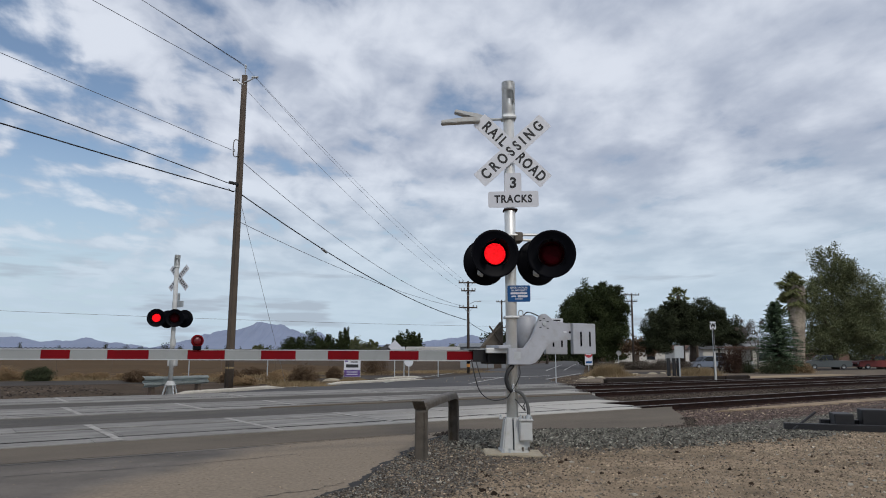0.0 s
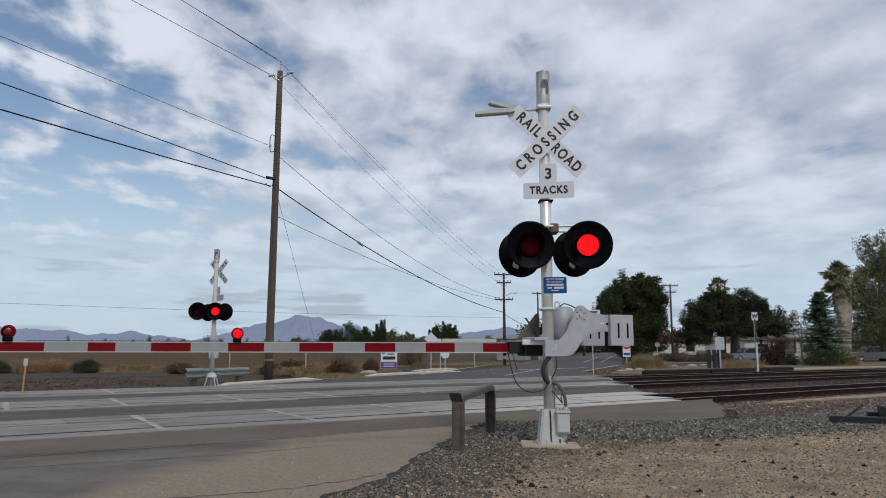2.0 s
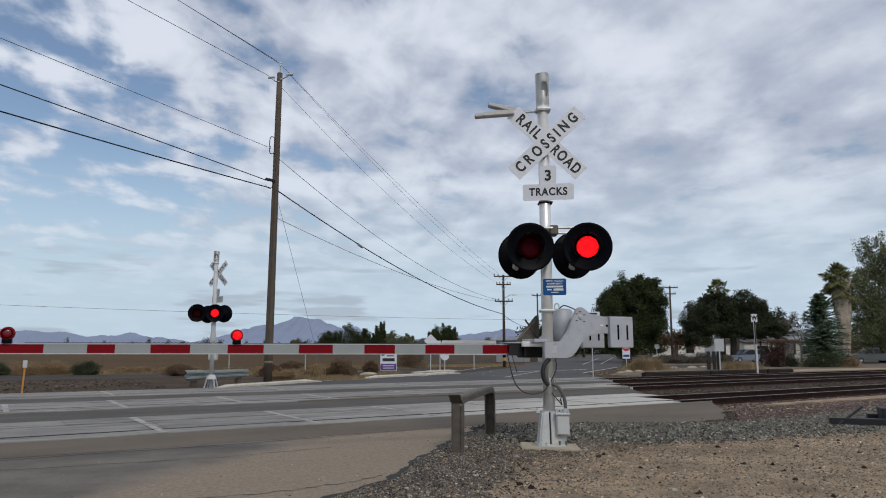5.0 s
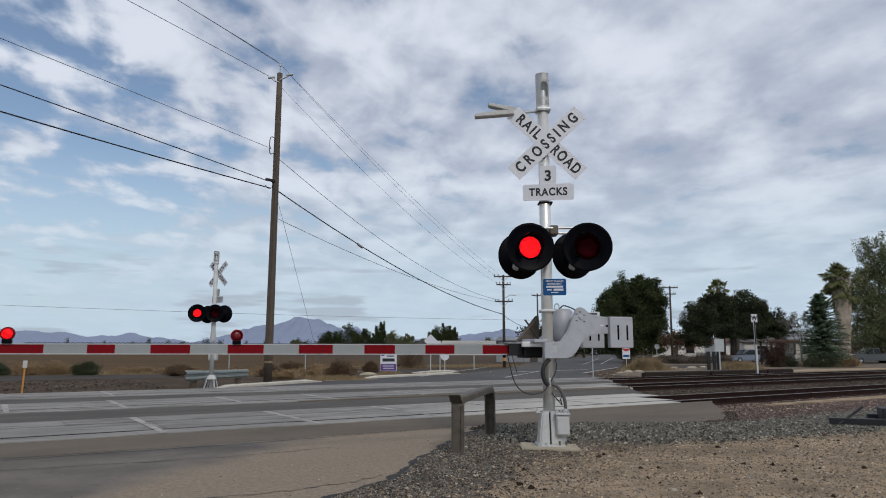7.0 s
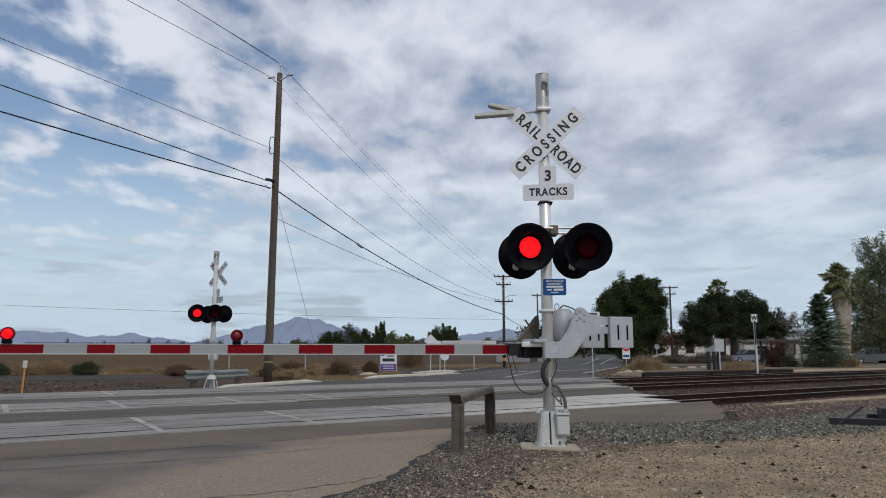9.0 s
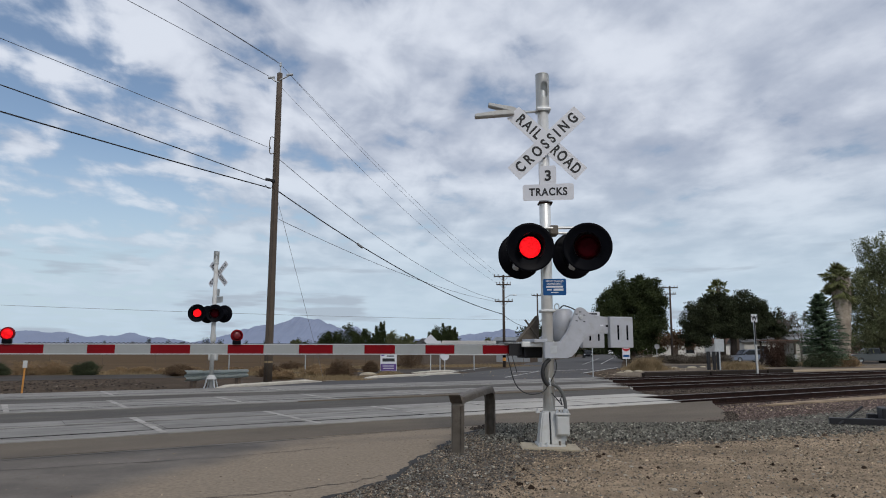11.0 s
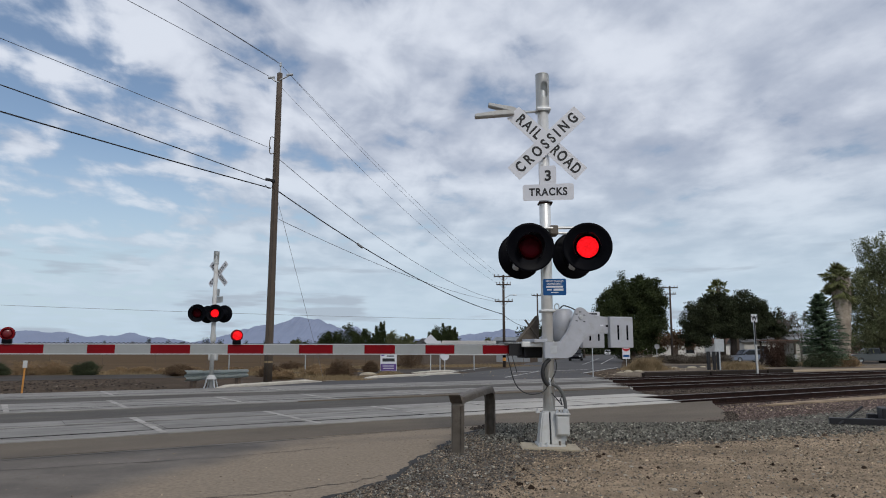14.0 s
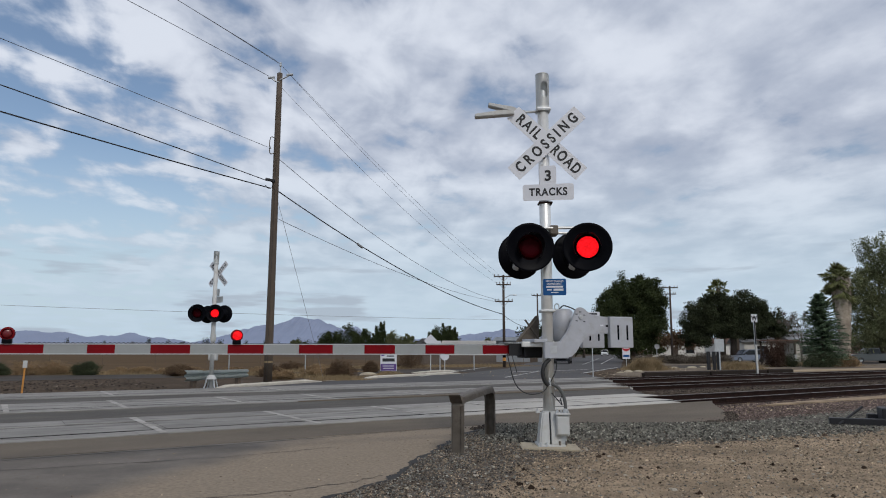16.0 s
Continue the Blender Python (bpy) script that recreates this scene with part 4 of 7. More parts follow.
def near_signal():
    x, y = 1.425, 9.32
    th = thing("crossing_signal", pose(x, y, 0), "silver railroad crossing signal mast with flashing red lamps", "crossing signal", "crossing signals")
    part("mast", tube([(-0.034, 0, 0.10), (-0.034, 0, 4.62)], 0.076, 24), M_ALU, th, "", None, True)
    mast_cap(th, -0.036, 0, 4.56, 5.085, 0.092)
    # base casting with junction box
    bm = bmesh.new()
    lo, hi = 0.160, 0.108
    v0 = [bm.verts.new((sx * lo, sy * lo, 0.02)) for sx, sy in ((-1, -1), (1, -1), (1, 1), (-1, 1))]
    v1 = [bm.verts.new((sx * hi, sy * hi, 0.465)) for sx, sy in ((-1, -1), (1, -1), (1, 1), (-1, 1))]
    bm.faces.new(v0[::-1]), bm.faces.new(v1)
    for k in range(4):
        bm.faces.new((v0[k], v0[(k + 1) % 4], v1[(k + 1) % 4], v1[k]))
    bmesh.ops.bevel(bm, geom=bm.edges[:], offset=0.02, segments=2, affect="EDGES")
    base = part("base", bm, M_WHITEPAINT, th, "white painted cast mast base", pose(-0.035, 0, 0))
    part("base_flange", box(0.35, 0.35, 0.035, (-0.03, 0, 0.042), 0.01), M_WHITEPAINT, th)
    part("base_seam", box(0.009, 0.012, 0.40, (-0.012, -0.139, 0.262), 0.002, rot=Matrix.Rotation(radians(-6), 4, "X")), M_BLACK, base, "dark seam between the two halves of the casting")
    part("base_plate", box(0.085, 0.02, 0.41, (0.042, -0.144, 0.262), 0.005, rot=Matrix.Rotation(radians(-6), 4, "X")), M_WHITEPAINT, base)
    for sx in (-1, 1):
        ear = part("ear", box(0.05, 0.06, 0.03, (-0.035 + sx * 0.125, -0.07, 0.460), 0.008), M_WHITEPAINT, base)
        part("bolt", tube([(-0.035 + sx * 0.13, -0.085, 0.445), (-0.035 + sx * 0.13, -0.085, 0.505)], 0.011, 8), M_GALV, ear)
    jb = part("junction_box", box(0.17, 0.16, 0.26, (0.108, -0.13, 0.305), 0.018), M_WHITEPAINT, th, "white junction box on the mast base")
    part("cover", box(0.145, 0.012, 0.215, (0.108, -0.214, 0.30), 0.006), M_WHITEPAINT, jb)
    part("lid", box(0.19, 0.19, 0.022, (0.108, -0.135, 0.443), 0.006), M_WHITEPAINT, jb)
    for bx, by in ((0.03, -0.19), (0.18, -0.19), (0.06, -0.10), (0.10, -0.12)):
        part("bolt", lathe([(0, 0.035), (0.012, 0.033), (0.014, 0.0)], 8), M_GALV, jb, "", pose(bx, by, 0.453))
    part("gland", lathe([(0, 0.06), (0.03, 0.055), (0.036, 0.0)], 12), M_GALV, jb, "", pose(0.155, -0.12, 0.45))
    for bx in (0.07, 0.15):
        part("foot_bolt", tube([(bx, -0.165, 0.05), (bx, -0.165, 0.10)], 0.013, 8), M_OLDSTEEL, th)
    part("box_neck", box(0.09, 0.08, 0.15, (0.118, -0.10, 0.13), 0.01), M_GALV, jb)
    for sx in (-0.175, -0.10):
        part("anchor_bolt", tube([(sx, -0.17, 0.02), (sx, -0.17, 0.085)], 0.014, 8), M_GALV, th)
    # flood-lamp arms near the top
    for (x1, z1, y1, th1), lab in (((-0.74, 4.70, 0.25, 6), "slim grey light arm"), ((-1.14, 4.42, -0.12, -4), "slim pale light arm")):
        arm = part("arm", tube([(-0.05, 0.03, 4.56), (-0.30, 0.6 * y1, 4.55 + 0.3 * (z1 - 4.55))], 0.018, 8), M_GALV, th, lab)
        d = Vector((x1 + 0.30, y1 * 0.4, z1 - (4.55 + 0.3 * (z1 - 4.55))))
        hd = plate([(-0.27, -0.018), (-0.27, 0.026), (0.06, 0.045), (0.27, 0.026), (0.27, -0.035)], 0.12, bev=0.008)
        c = Vector(((x1 - 0.30) / 2, y1 * 0.8, (z1 + 4.55 + 0.3 * (z1 - 4.55)) / 2))
        part("light_head", hd, M_WHITEPAINT, arm, "", pose(c.x, c.y, c.z, 0, math.degrees(math.atan2(d.z, -d.x)), 0))
    part("clamp", box(0.20, 0.20, 0.05, (-0.034, 0, 4.56), 0.02), M_GALV, th)
    # signs
    crossbuck(th, facing(-0.003, -0.10, 4.064, -1), M_SIGN)
    ts = part("track_count_sign", plate(rounded(0.225, 0.27, 0.03), 0.006), M_SIGN, th, "white sign with the black numeral 3", facing(0.002, -0.095, 3.61, SIG_YAW))
    letters("3", 0.20, ts, pose(0, -0.0045, -0.01), bold=0.0065)
    ts = part("track_count_sign", plate(rounded(0.685, 0.225, 0.03), 0.006), M_SIGN, th, "white sign reading tracks", facing(0.0, -0.10, 3.375, SIG_YAW))
    letters("TRACKS", 0.145, ts, pose(0, -0.0045, 0.0), spacing=1.16, squeeze=0.86, bold=0.005)
    for z in (3.24, 3.47):
        part("sign_clamp", box(0.19, 0.17, 0.03, (-0.03, 0.006, z), 0.012), M_RUST, th)
    # lamps on their cross bar
    part("crossarm", tube([(-0.30, -0.10, 2.86), (0.0, -0.11, 2.88), (0.52, -0.02, 2.90)], 0.020, 10), M_ALU, th)
    part("crossarm", tube([(0.05, 0.09, 2.85), (0.30, 0.10, 2.84), (0.48, 0.14, 2.76)], 0.020, 10), M_ALU, th)
    part("crossarm_clamp", box(0.11, 0.24, 0.13, (0.07, 0.0, 2.855), 0.02), M_OLDSTEEL, th, "grey cast crossarm clamp")
    for k, (lx, lz) in enumerate(((-0.275, 2.602), (0.492, 2.606))):
        u, ln = lamp_unit(th, facing(lx, -0.20, lz, 6 if k == 0 else -15))
        LENSES.append((ln, k == 0, 0.0))
        lamp_unit(th, pose(lx - 0.065 - 0.02 * k, 0.30, lz - 0.045, 0, 0, 198), lens=False)
        part("lamp_yoke", plate([(-0.03, -0.24), (0.05, -0.26), (0.03, 0.02), (-0.04, 0.05)], 0.09, bev=0.01), M_WHITEPAINT, th, "", pose(lx - 0.13, 0.06, lz - 0.02, 0, 12, 0))
        part("lamp_bracket", tube([(lx - 0.02, -0.12, lz + 0.14), (lx, -0.04, 2.87)], 0.022, 8), M_ALU, th)
    # blue notice
    bs = part("notice_sign", plate(rounded(0.305, 0.22, 0.02), 0.004), M_BLUE, th, "small blue notice plate with white writing", facing(0.06, -0.09, 2.085, SIG_YAW))
    letters("REPORT PROBLEM", 0.030, bs, pose(0, -0.004, 0.078), "writing", M_SIGN, 1.05, 0.9, 0.0008)
    letters("OR EMERGENCY", 0.030, bs, pose(0, -0.004, 0.042), "writing", M_SIGN, 1.05, 0.9, 0.0008)
    part("writing", box(0.22, 0.002, 0.024, (0, -0.003, 0.004)), M_SIGN, bs)
    part("writing", box(0.13, 0.002, 0.028, (0.05, -0.003, -0.036)), M_SIGN, bs)
    part("writing", box(0.06, 0.002, 0.018, (-0.07, -0.003, -0.036)), M_SIGN, bs)
    part("writing", box(0.10, 0.002, 0.010, (0.0, -0.003, -0.072)), M_SIGN, bs)
    # cables and conduit
    part("cable", tube([(-0.03, -0.09, 1.14), (-0.10, -0.11, 1.06), (-0.125, -0.11, 0.96), (-0.10, -0.10, 0.86), (-0.05, -0.09, 0.80)], 0.028, 10), M_RUBBER, th, "thick black cable", None, True)
    part("cable", tube([(0.05, -0.08, 1.14), (0.06, -0.085, 1.02), (0.0, -0.085, 0.88), (-0.06, -0.09, 0.80), (-0.12, -0.10, 0.72), (-0.28, -0.16, 0.69), (-0.42, -0.22, 0.74), (-0.52, -0.25, 0.88), (-0.60, -0.25, 1.22)], 0.007, 6), M_RUBBER, th, "thin black cable hanging in a loop", None, True)
    part("conduit", tube([(-0.01, -0.06, 0.82), (0.06, -0.085, 0.785), (0.12, -0.10, 0.71), (0.155, -0.11, 0.60), (0.16, -0.12, 0.47)], 0.022, 10), M_CONDUIT, th, "grey flexible conduit", None, True)
    part("cable", tube([(-0.01, -0.085, 0.70), (0.06, -0.095, 0.62), (0.12, -0.10, 0.55), (0.10, -0.11, 0.62), (0.13, -0.10, 0.68)], 0.007, 6), M_RUBBER, th, "", None, True)
    part("clip", box(0.03, 0.02, 0.10, (-0.03, -0.082, 0.84), 0.004), M_GALV, th)
    part("pole_clamp", box(0.20, 0.20, 0.035, (-0.034, 0.0, 1.77), 0.012), M_GALV, th, "steel clamp round the mast")
    part("strap", lathe([(0.082, 0), (0.082, 0.025)], 24), M_GALV, th, "", pose(-0.034, 0, 1.76))
    # gate motor box behind the mast
    part("gate_mechanism", lathe([(0.0, 1.82), (0.12, 1.815), (0.155, 1.78), (0.155, 1.26), (0.0, 1.25)], 28), M_GATE, th, "silver gate motor drum", pose(0.21, 0.33, 0), True)
    part("mechanism_bracket", box(0.52, 0.12, 0.07, (-0.12, 0.02, 1.33), 0.008), M_ALU, th)
    part("eye_bolt", tube([(0.10 + 0.03 * math.cos(a), 0.02, 1.83 + 0.04 * math.sin(a)) for a in [k * 0.5 for k in range(14)]], 0.007, 6), M_GALV, th)
    part("cable", tube([(0.13, 0.0, 1.80), (0.18, -0.03, 1.84), (0.26, -0.04, 1.82), (0.33, -0.02, 1.79)], 0.008, 6), M_RUBBER, th)


near_signal()
pad = part("foundation", plate([(-0.43, -0.30), (0.29, -0.50), (0.33, 0.10), (-0.40, 0.30)], 0.16, "z", bev=0.012), M_CONC, m=pose(1.425, 9.32, 0.034))
tagged(pad, "weathered tan concrete foundation slab in gravel", "foundation")

# the lowered gate with its counterweights
ARM_DIR = math.degrees(math.atan2(0.39, 0.92))


def gate():
    th = thing("crossing_gate", pose(0.893, 9.40, 1.262, 0, 0, ARM_DIR), "lowered railroad gate arm with red and white stripes", "crossing gate")
    # arm runs along -x
    cuts = [0.0, 0.411, 0.816, 1.219, 1.627, 2.021, 2.415, 2.822, 3.23, 3.631, 4.031, 4.439, 4.791, 5.057, 5.46, 5.88, 6.29, 6.70, 7.12, 7.55]
    for i, (a, b) in enumerate(zip(cuts, cuts[1:])):
        ha, hb = 0.066 - 0.0022 * a, 0.066 - 0.0022 * b
        bm = plate([(-a, ha), (-a, -ha), (-b, -hb), (-b, hb)], 0.03, bev=0.003)
        part("stripe", bm, M_REDSTRIPE if i % 2 == 0 else M_WHITESTRIPE, th, "red stripe of the gate arm" if i % 2 == 0 else "white stripe of the gate arm")
    for sgn in (1, -1):
        bm = bmesh.new()
        box(7.55, 0.036, 0.010, (-3.77, 0, 0), 0, bm, Matrix.Rotation(radians(-sgn * 0.126), 4, "Y"))
        part("edge_strip", bm, M_GALV, th, "pale metal edge of the arm", pose(0, 0, sgn * (0.063 - 0.0022 * 3.77)))
    for k, s in enumerate((3.535, 5.79)):
        lp = part("arm_lamp", box(0.09, 0.07, 0.05, (0, 0, 0.02), 0.01), M_BLACK, th, "small red lamp on the gate arm", pose(-s, -0.01, 0.058))
        part("lamp_ring", lathe([(0.066, -0.02), (0.070, 0.0), (0.066, 0.03), (0.052, 0.036)], 24, m=Matrix.Rotation(radians(90), 4, "X")), M_REDSTRIPE, lp, "", pose(0, 0, 0.095))
        turn = Matrix.Rotation(radians(90), 4, "X")
        ln = part("lens", lathe([(0, 0.022), (0.035, 0.018), (0.058, 0.003), (0, 0.003)], 24, m=turn), M_ARMLENS_OFF, lp, "round red lens", pose(0, -0.012, 0.095), True)
        ln.data.materials.append(M_REDLENS_ON)
        bm = bmesh.new()
        bm.from_mesh(ln.data)
        k0 = len(bm.faces)
        lathe2 = bmesh.new()
        lathe([(0, 0.022), (0.035, 0.018), (0.058, 0.003)], 24, bm=lathe2, m=Matrix.Rotation(radians(-90), 4, "X"))
        m2 = bpy.data.meshes.new("t")
        lathe2.to_mesh(m2)
        lathe2.free()
        bm.from_mesh(m2)
        bm.faces.ensure_lookup_table()
        for f in bm.faces[k0:]:
            f.material_index = 1
        bm.to_mesh(ln.data)
        bm.free()
        ln.data.shade_smooth()
        LENSES.append((ln, k == 1, 0.09))
    # wavy lamp cable on top of the arm
    pts = [(-0.1 - 0.04 * i, -0.005, 0.069 - 0.0022 * (0.04 * i)) for i in range(0, 85)]
    part("lamp_cable", tube(pts[::6], 0.004, 5), M_RUBBER, th)
    pts = [(-3.72 - 0.022 * i, 0.0, 0.067 - 0.0022 * (3.7 + 0.022 * i) + (0.014 if i % 2 else 0.0)) for i in range(0, 88)]
    part("lamp_cable", tube(pts, 0.0045, 5), M_RUBBER, th, "zigzag black lamp cable")
    # support arms and counterweights, in the arm's frame but behind and before the mast
    def side(yoff, name):
        o = [(0.30, 0.10), (0.30, -0.115), (0.64, -0.115), (0.72, -0.09), (0.79, -0.03), (0.86, 0.07), (0.95, 0.155), (1.06, 0.20), (1.22, 0.215), (1.40, 0.215), (1.40, 0.44), (1.22, 0.445), (1.02, 0.475), (0.93, 0.545), (0.885, 0.565), (0.84, 0.56),
             (0.80, 0.53), (0.66, 0.235), (0.54, 0.10)]
        return part(name, plate(o, 0.045, bev=0.006), M_GATE, th, "silver cast counterweight arm", pose(0, yoff, 0))
    front = side(-0.38, "support_arm")
    for bx, bz in ((0.80, 0.47), (0.86, 0.50), (0.92, 0.46), (0.80, 0.38), (0.92, 0.37)):
        part("slot", box(0.035, 0.004, 0.010, (bx, -0.0235, bz)), M_BLACK, front)
    part("boss", lathe([(0, 0.02), (0.028, 0.018), (0.03, 0)], 16, m=Matrix.Rotation(radians(90), 4, "X")), M_GALV, front, "", pose(0.86, -0.022, 0.43))
    part("slot", box(0.07, 0.004, 0.028, (1.30, -0.0235, 0.32)), M_BLACK, front)
    part("slot", box(0.05, 0.004, 0.022, (1.20, -0.0235, 0.325)), M_SIGN, front)
    part("name_plate", box(0.10, 0.003, 0.10, (0.43, -0.0235, 0.0)), M_GALV, front)
    side(0.20, "support_arm")
    for yy, lab in ((-0.42, "counterweight"), (0.24, "counterweight")):
        cw = part("counterweight", box(0.38, 0.07, 0.42, (1.49, 0, 0.235), 0.012), M_GATE, th, "grey slotted steel counterweight", pose(0, yy, 0))
        for sx in (1.43, 1.58):
            part("slot", box(0.028, 0.004, 0.20, (sx, -0.0355, 0.23)), M_BLACK, cw)
    part("axle", tube([(0.86, -0.40, 0.40), (0.86, 0.24, 0.40)], 0.04, 12), M_GALV, th)
    part("arm_bracket", box(0.34, 0.10, 0.15, (0.09, 0.05, 0.0), 0.012), M_BLACKSTEEL, th, "dark steel bracket holding the arm")
    part("bracket_plate", box(0.30, 0.20, 0.012, (0.06, 0.03, 0.086), 0.003), M_GALV, th)
    part("arm_shelf", box(0.28, 0.46, 0.045, (0.33, -0.10, 0.115), 0.006), M_GATE, th, "silver cast shelf of the arm bracket")
    part("brace", plate([(0.10, 0.10), (0.42, 0.46), (0.46, 0.46), (0.46, 0.10)], 0.03), M_OLDSTEEL, th, "", pose(0, 0.02, 0))
    part("arm_socket", box(0.34, 0.22, 0.20, (0.34, 0.02, -0.01), 0.02), M_BLACKSTEEL, th, "dark steel arm socket")
    for yy in (-0.05, 0.10):
        part("clevis", box(0.20, 0.02, 0.16, (0.06, yy, 0.0), 0.006), M_BLACKSTEEL, th)
    for q in (((0.14, 0.13), (0.44, 0.44)), ((0.24, 0.40), (0.45, 0.14))):
        part("brace_bar", tube([(q[0][0], 0.0, q[0][1]), (q[1][0], 0.0, q[1][1])], 0.012, 6), M_OLDSTEEL, th)
    part("chain", tube([(0.0, -0.05, -0.06), (0.06, -0.08, -0.3)], 0.006, 5), M_RUBBER, th)


M_ARMLENS_OFF = mat("unlit_arm_lens", (0.14, 0.006, 0.010), 0.3, var=0.2, scale=20, fine=60)
gate()


def far_signal():
    x, y, g = -8.31, 25.34, FAR_Z
    th = thing("crossing_signal", pose(x, y, g), "white railroad crossing signal mast with flashing red lamps across the tracks", "crossing signal", "crossing signals")
    part("mast", tube([(0, 0, 0.05), (-0.02, 0, 4.72)], 0.078, 20), M_WHITEPAINT, th, "", None, True)
    mast_cap(th, -0.02, 0, 4.55, 4.99, 0.10)
    crossbuck(th, facing(0.04, 0.13, 4.17, -30) @ Matrix.Diagonal((0.92, 1, 0.92, 1)), M_SIGN)
    part("track_count_sign", plate(rounded(0.685, 0.225, 0.03), 0.006), M_GALV, th, "back of a small white sign", facing(0.05, 0.12, 3.22, -38))
    part("track_count_sign", plate(rounded(0.225, 0.27, 0.03), 0.006), M_GALV, th, "back of a small white sign", facing(0.05, 0.12, 3.48, -38))
    part("crossarm", tube([(-0.5, -0.02, 2.75), (0.2, 0.05, 2.75)], 0.03, 8), M_ALU, th)
    for k, (lx, ly) in enumerate(((-0.54, -0.24), (0.07, -0.16))):
        u, ln = lamp_unit(th, facing(lx, ly, 2.71, 8), 0.32, 0.158)
        LENSES.append((ln, k == 0, 0.0))
    lamp_unit(th, pose(0.27, 0.22, 2.71, 0, 0, 172), 0.32, lens=False)
    lamp_unit(th, pose(-0.32, 0.22, 2.69, 0, 0, 172), 0.32, lens=False)
    part("mast_band", lathe([(0.10, 1.72), (0.10, 1.98)], 16), M_WHITEPAINT, th)
    part("mechanism", box(0.30, 0.26, 0.36, (0.0, 0.1, 1.2), 0.05), M_WHITEPAINT, th)
    base = part("base", lathe([(0.0, 0.34), (0.17, 0.34), (0.19, 0.38), (0.15, 0.44), (0.10, 0.52), (0.08, 0.52)], 16), M_WHITEPAINT, th, "white cast mast base on splayed legs")
    for sx, sy in ((-1, -1), (1, -1), (1, 1), (-1, 1)):
        part("base_leg", tube([(sx * 0.12, sy * 0.12, 0.36), (sx * 0.20, sy * 0.18, 0.0)], 0.03, 6), M_GALV, base)
    part("base_plate", box(0.52, 0.48, 0.03, (0, 0, 0.015), 0.006), M_GALV, base)


far_signal()

# ================= by the crossing =================
def channel(points, w, d, t, bm=None):
    """An open steel channel (web w, flange d) swept along a polyline in the y = 0 plane, rounded corners given by the points."""
    bm = bm or bmesh.new()
    c = 0.030
    sec = [(-w / 2, c), (-w / 2 + 0.3 * c, 0.3 * c), (-w / 2 + c, 0), (w / 2 - c, 0), (w / 2 - 0.3 * c, 0.3 * c), (w / 2, c), (w / 2, d), (w / 2 - t, d), (w / 2 - t, t + c), (w / 2 - t - c, t), (-w / 2 + t + c, t), (-w / 2 + t, t + c), (-w / 2 + t, d), (-w / 2, d)]
    pts = [Vector((x, 0, z)) for x, z in points]
    rings = []
    for i, p in enumerate(pts):
        dv = (pts[min(i + 1, len(pts) - 1)] - pts[max(i - 1, 0)]).normalized()
        nrm = Vector((dv.z, 0, -dv.x))
        rings.append([bm.verts.new(p + Vector((0, a, 0)) + nrm * b) for a, b in sec])
    k = len(sec)
    for a, b in zip(rings, rings[1:]):
        for i in range(k):
            bm.faces.new((a[i], a[(i + 1) % k], b[(i + 1) % k], b[i]))
    bm.faces.new(rings[0]), bm.faces.new(rings[-1][::-1])
    bmesh.ops.recalc_face_normals(bm, faces=bm.faces)
    return bm


def guard_frame():
    x0, y0, x1, y1 = 0.165, 8.66, 0.71, 10.55
    span = math.hypot(x1 - x0, y1 - y0)
    th = thing("steel_guard", pose(x0, y0, 0, 0, 0, math.degrees(math.atan2(y1 - y0, x1 - x0))), "bent weathered steel guard frame beside the signal", "guard rail")
    bar = channel([(0.0, -0.15), (0.0, 0.30), (0.0, 0.58), (0.02, 0.65), (0.08, 0.69), (0.18, 0.70), (0.45, 0.71), (0.8, 0.72), (span - 0.40, 0.735), (span - 0.22, 0.735), (span - 0.13, 0.72), (span - 0.06, 0.68), (span - 0.018, 0.62), (span, 0.54), (span, 0.40), (span, -0.15)], 0.150, 0.09, 0.016)
    part("bent_channel", bar, M_OLDSTEEL, th, "weathered steel channel bent into a frame")
    part("lip", box(0.011, 0.150, 0.16, (-0.050, 0.0, 0.666), 0.005, rot=Matrix.Rotation(radians(-48), 4, "Y")), M_OLDSTEEL, th, "torn bent steel lip")
    part("edge_flange", box(0.016, 0.035, 0.62, (-0.012, -0.077, 0.28), 0.005), M_OLDSTEEL, th)


guard_frame()


def black_frame():
    th = thing("switch_rod", pose(6.55, 12.1, 0, 0, 0, -22), "black steel track part lying on the gravel", "steel beam")
    part("beam", box(2.6, 0.16, 0.12, (1.3, 0, 0.07), 0.01), M_BLACKSTEEL, th)
    part("beam", box(2.2, 0.16, 0.14, (1.75, 0.55, 0.10), 0.01), M_BLACKSTEEL, th)
    part("block", box(0.30, 0.5, 0.26, (0.95, 0.30, 0.17), 0.02), M_BLACKSTEEL, th)
    part("block", box(0.5, 0.4, 0.30, (1.5, 0.4, 0.22), 0.02), M_BLACKSTEEL, th)
    part("rod", tube([(0.12, -0.16, 0.03), (0.55, 0.30, 0.30)], 0.022, 8), M_BLACKSTEEL, th)


black_frame()


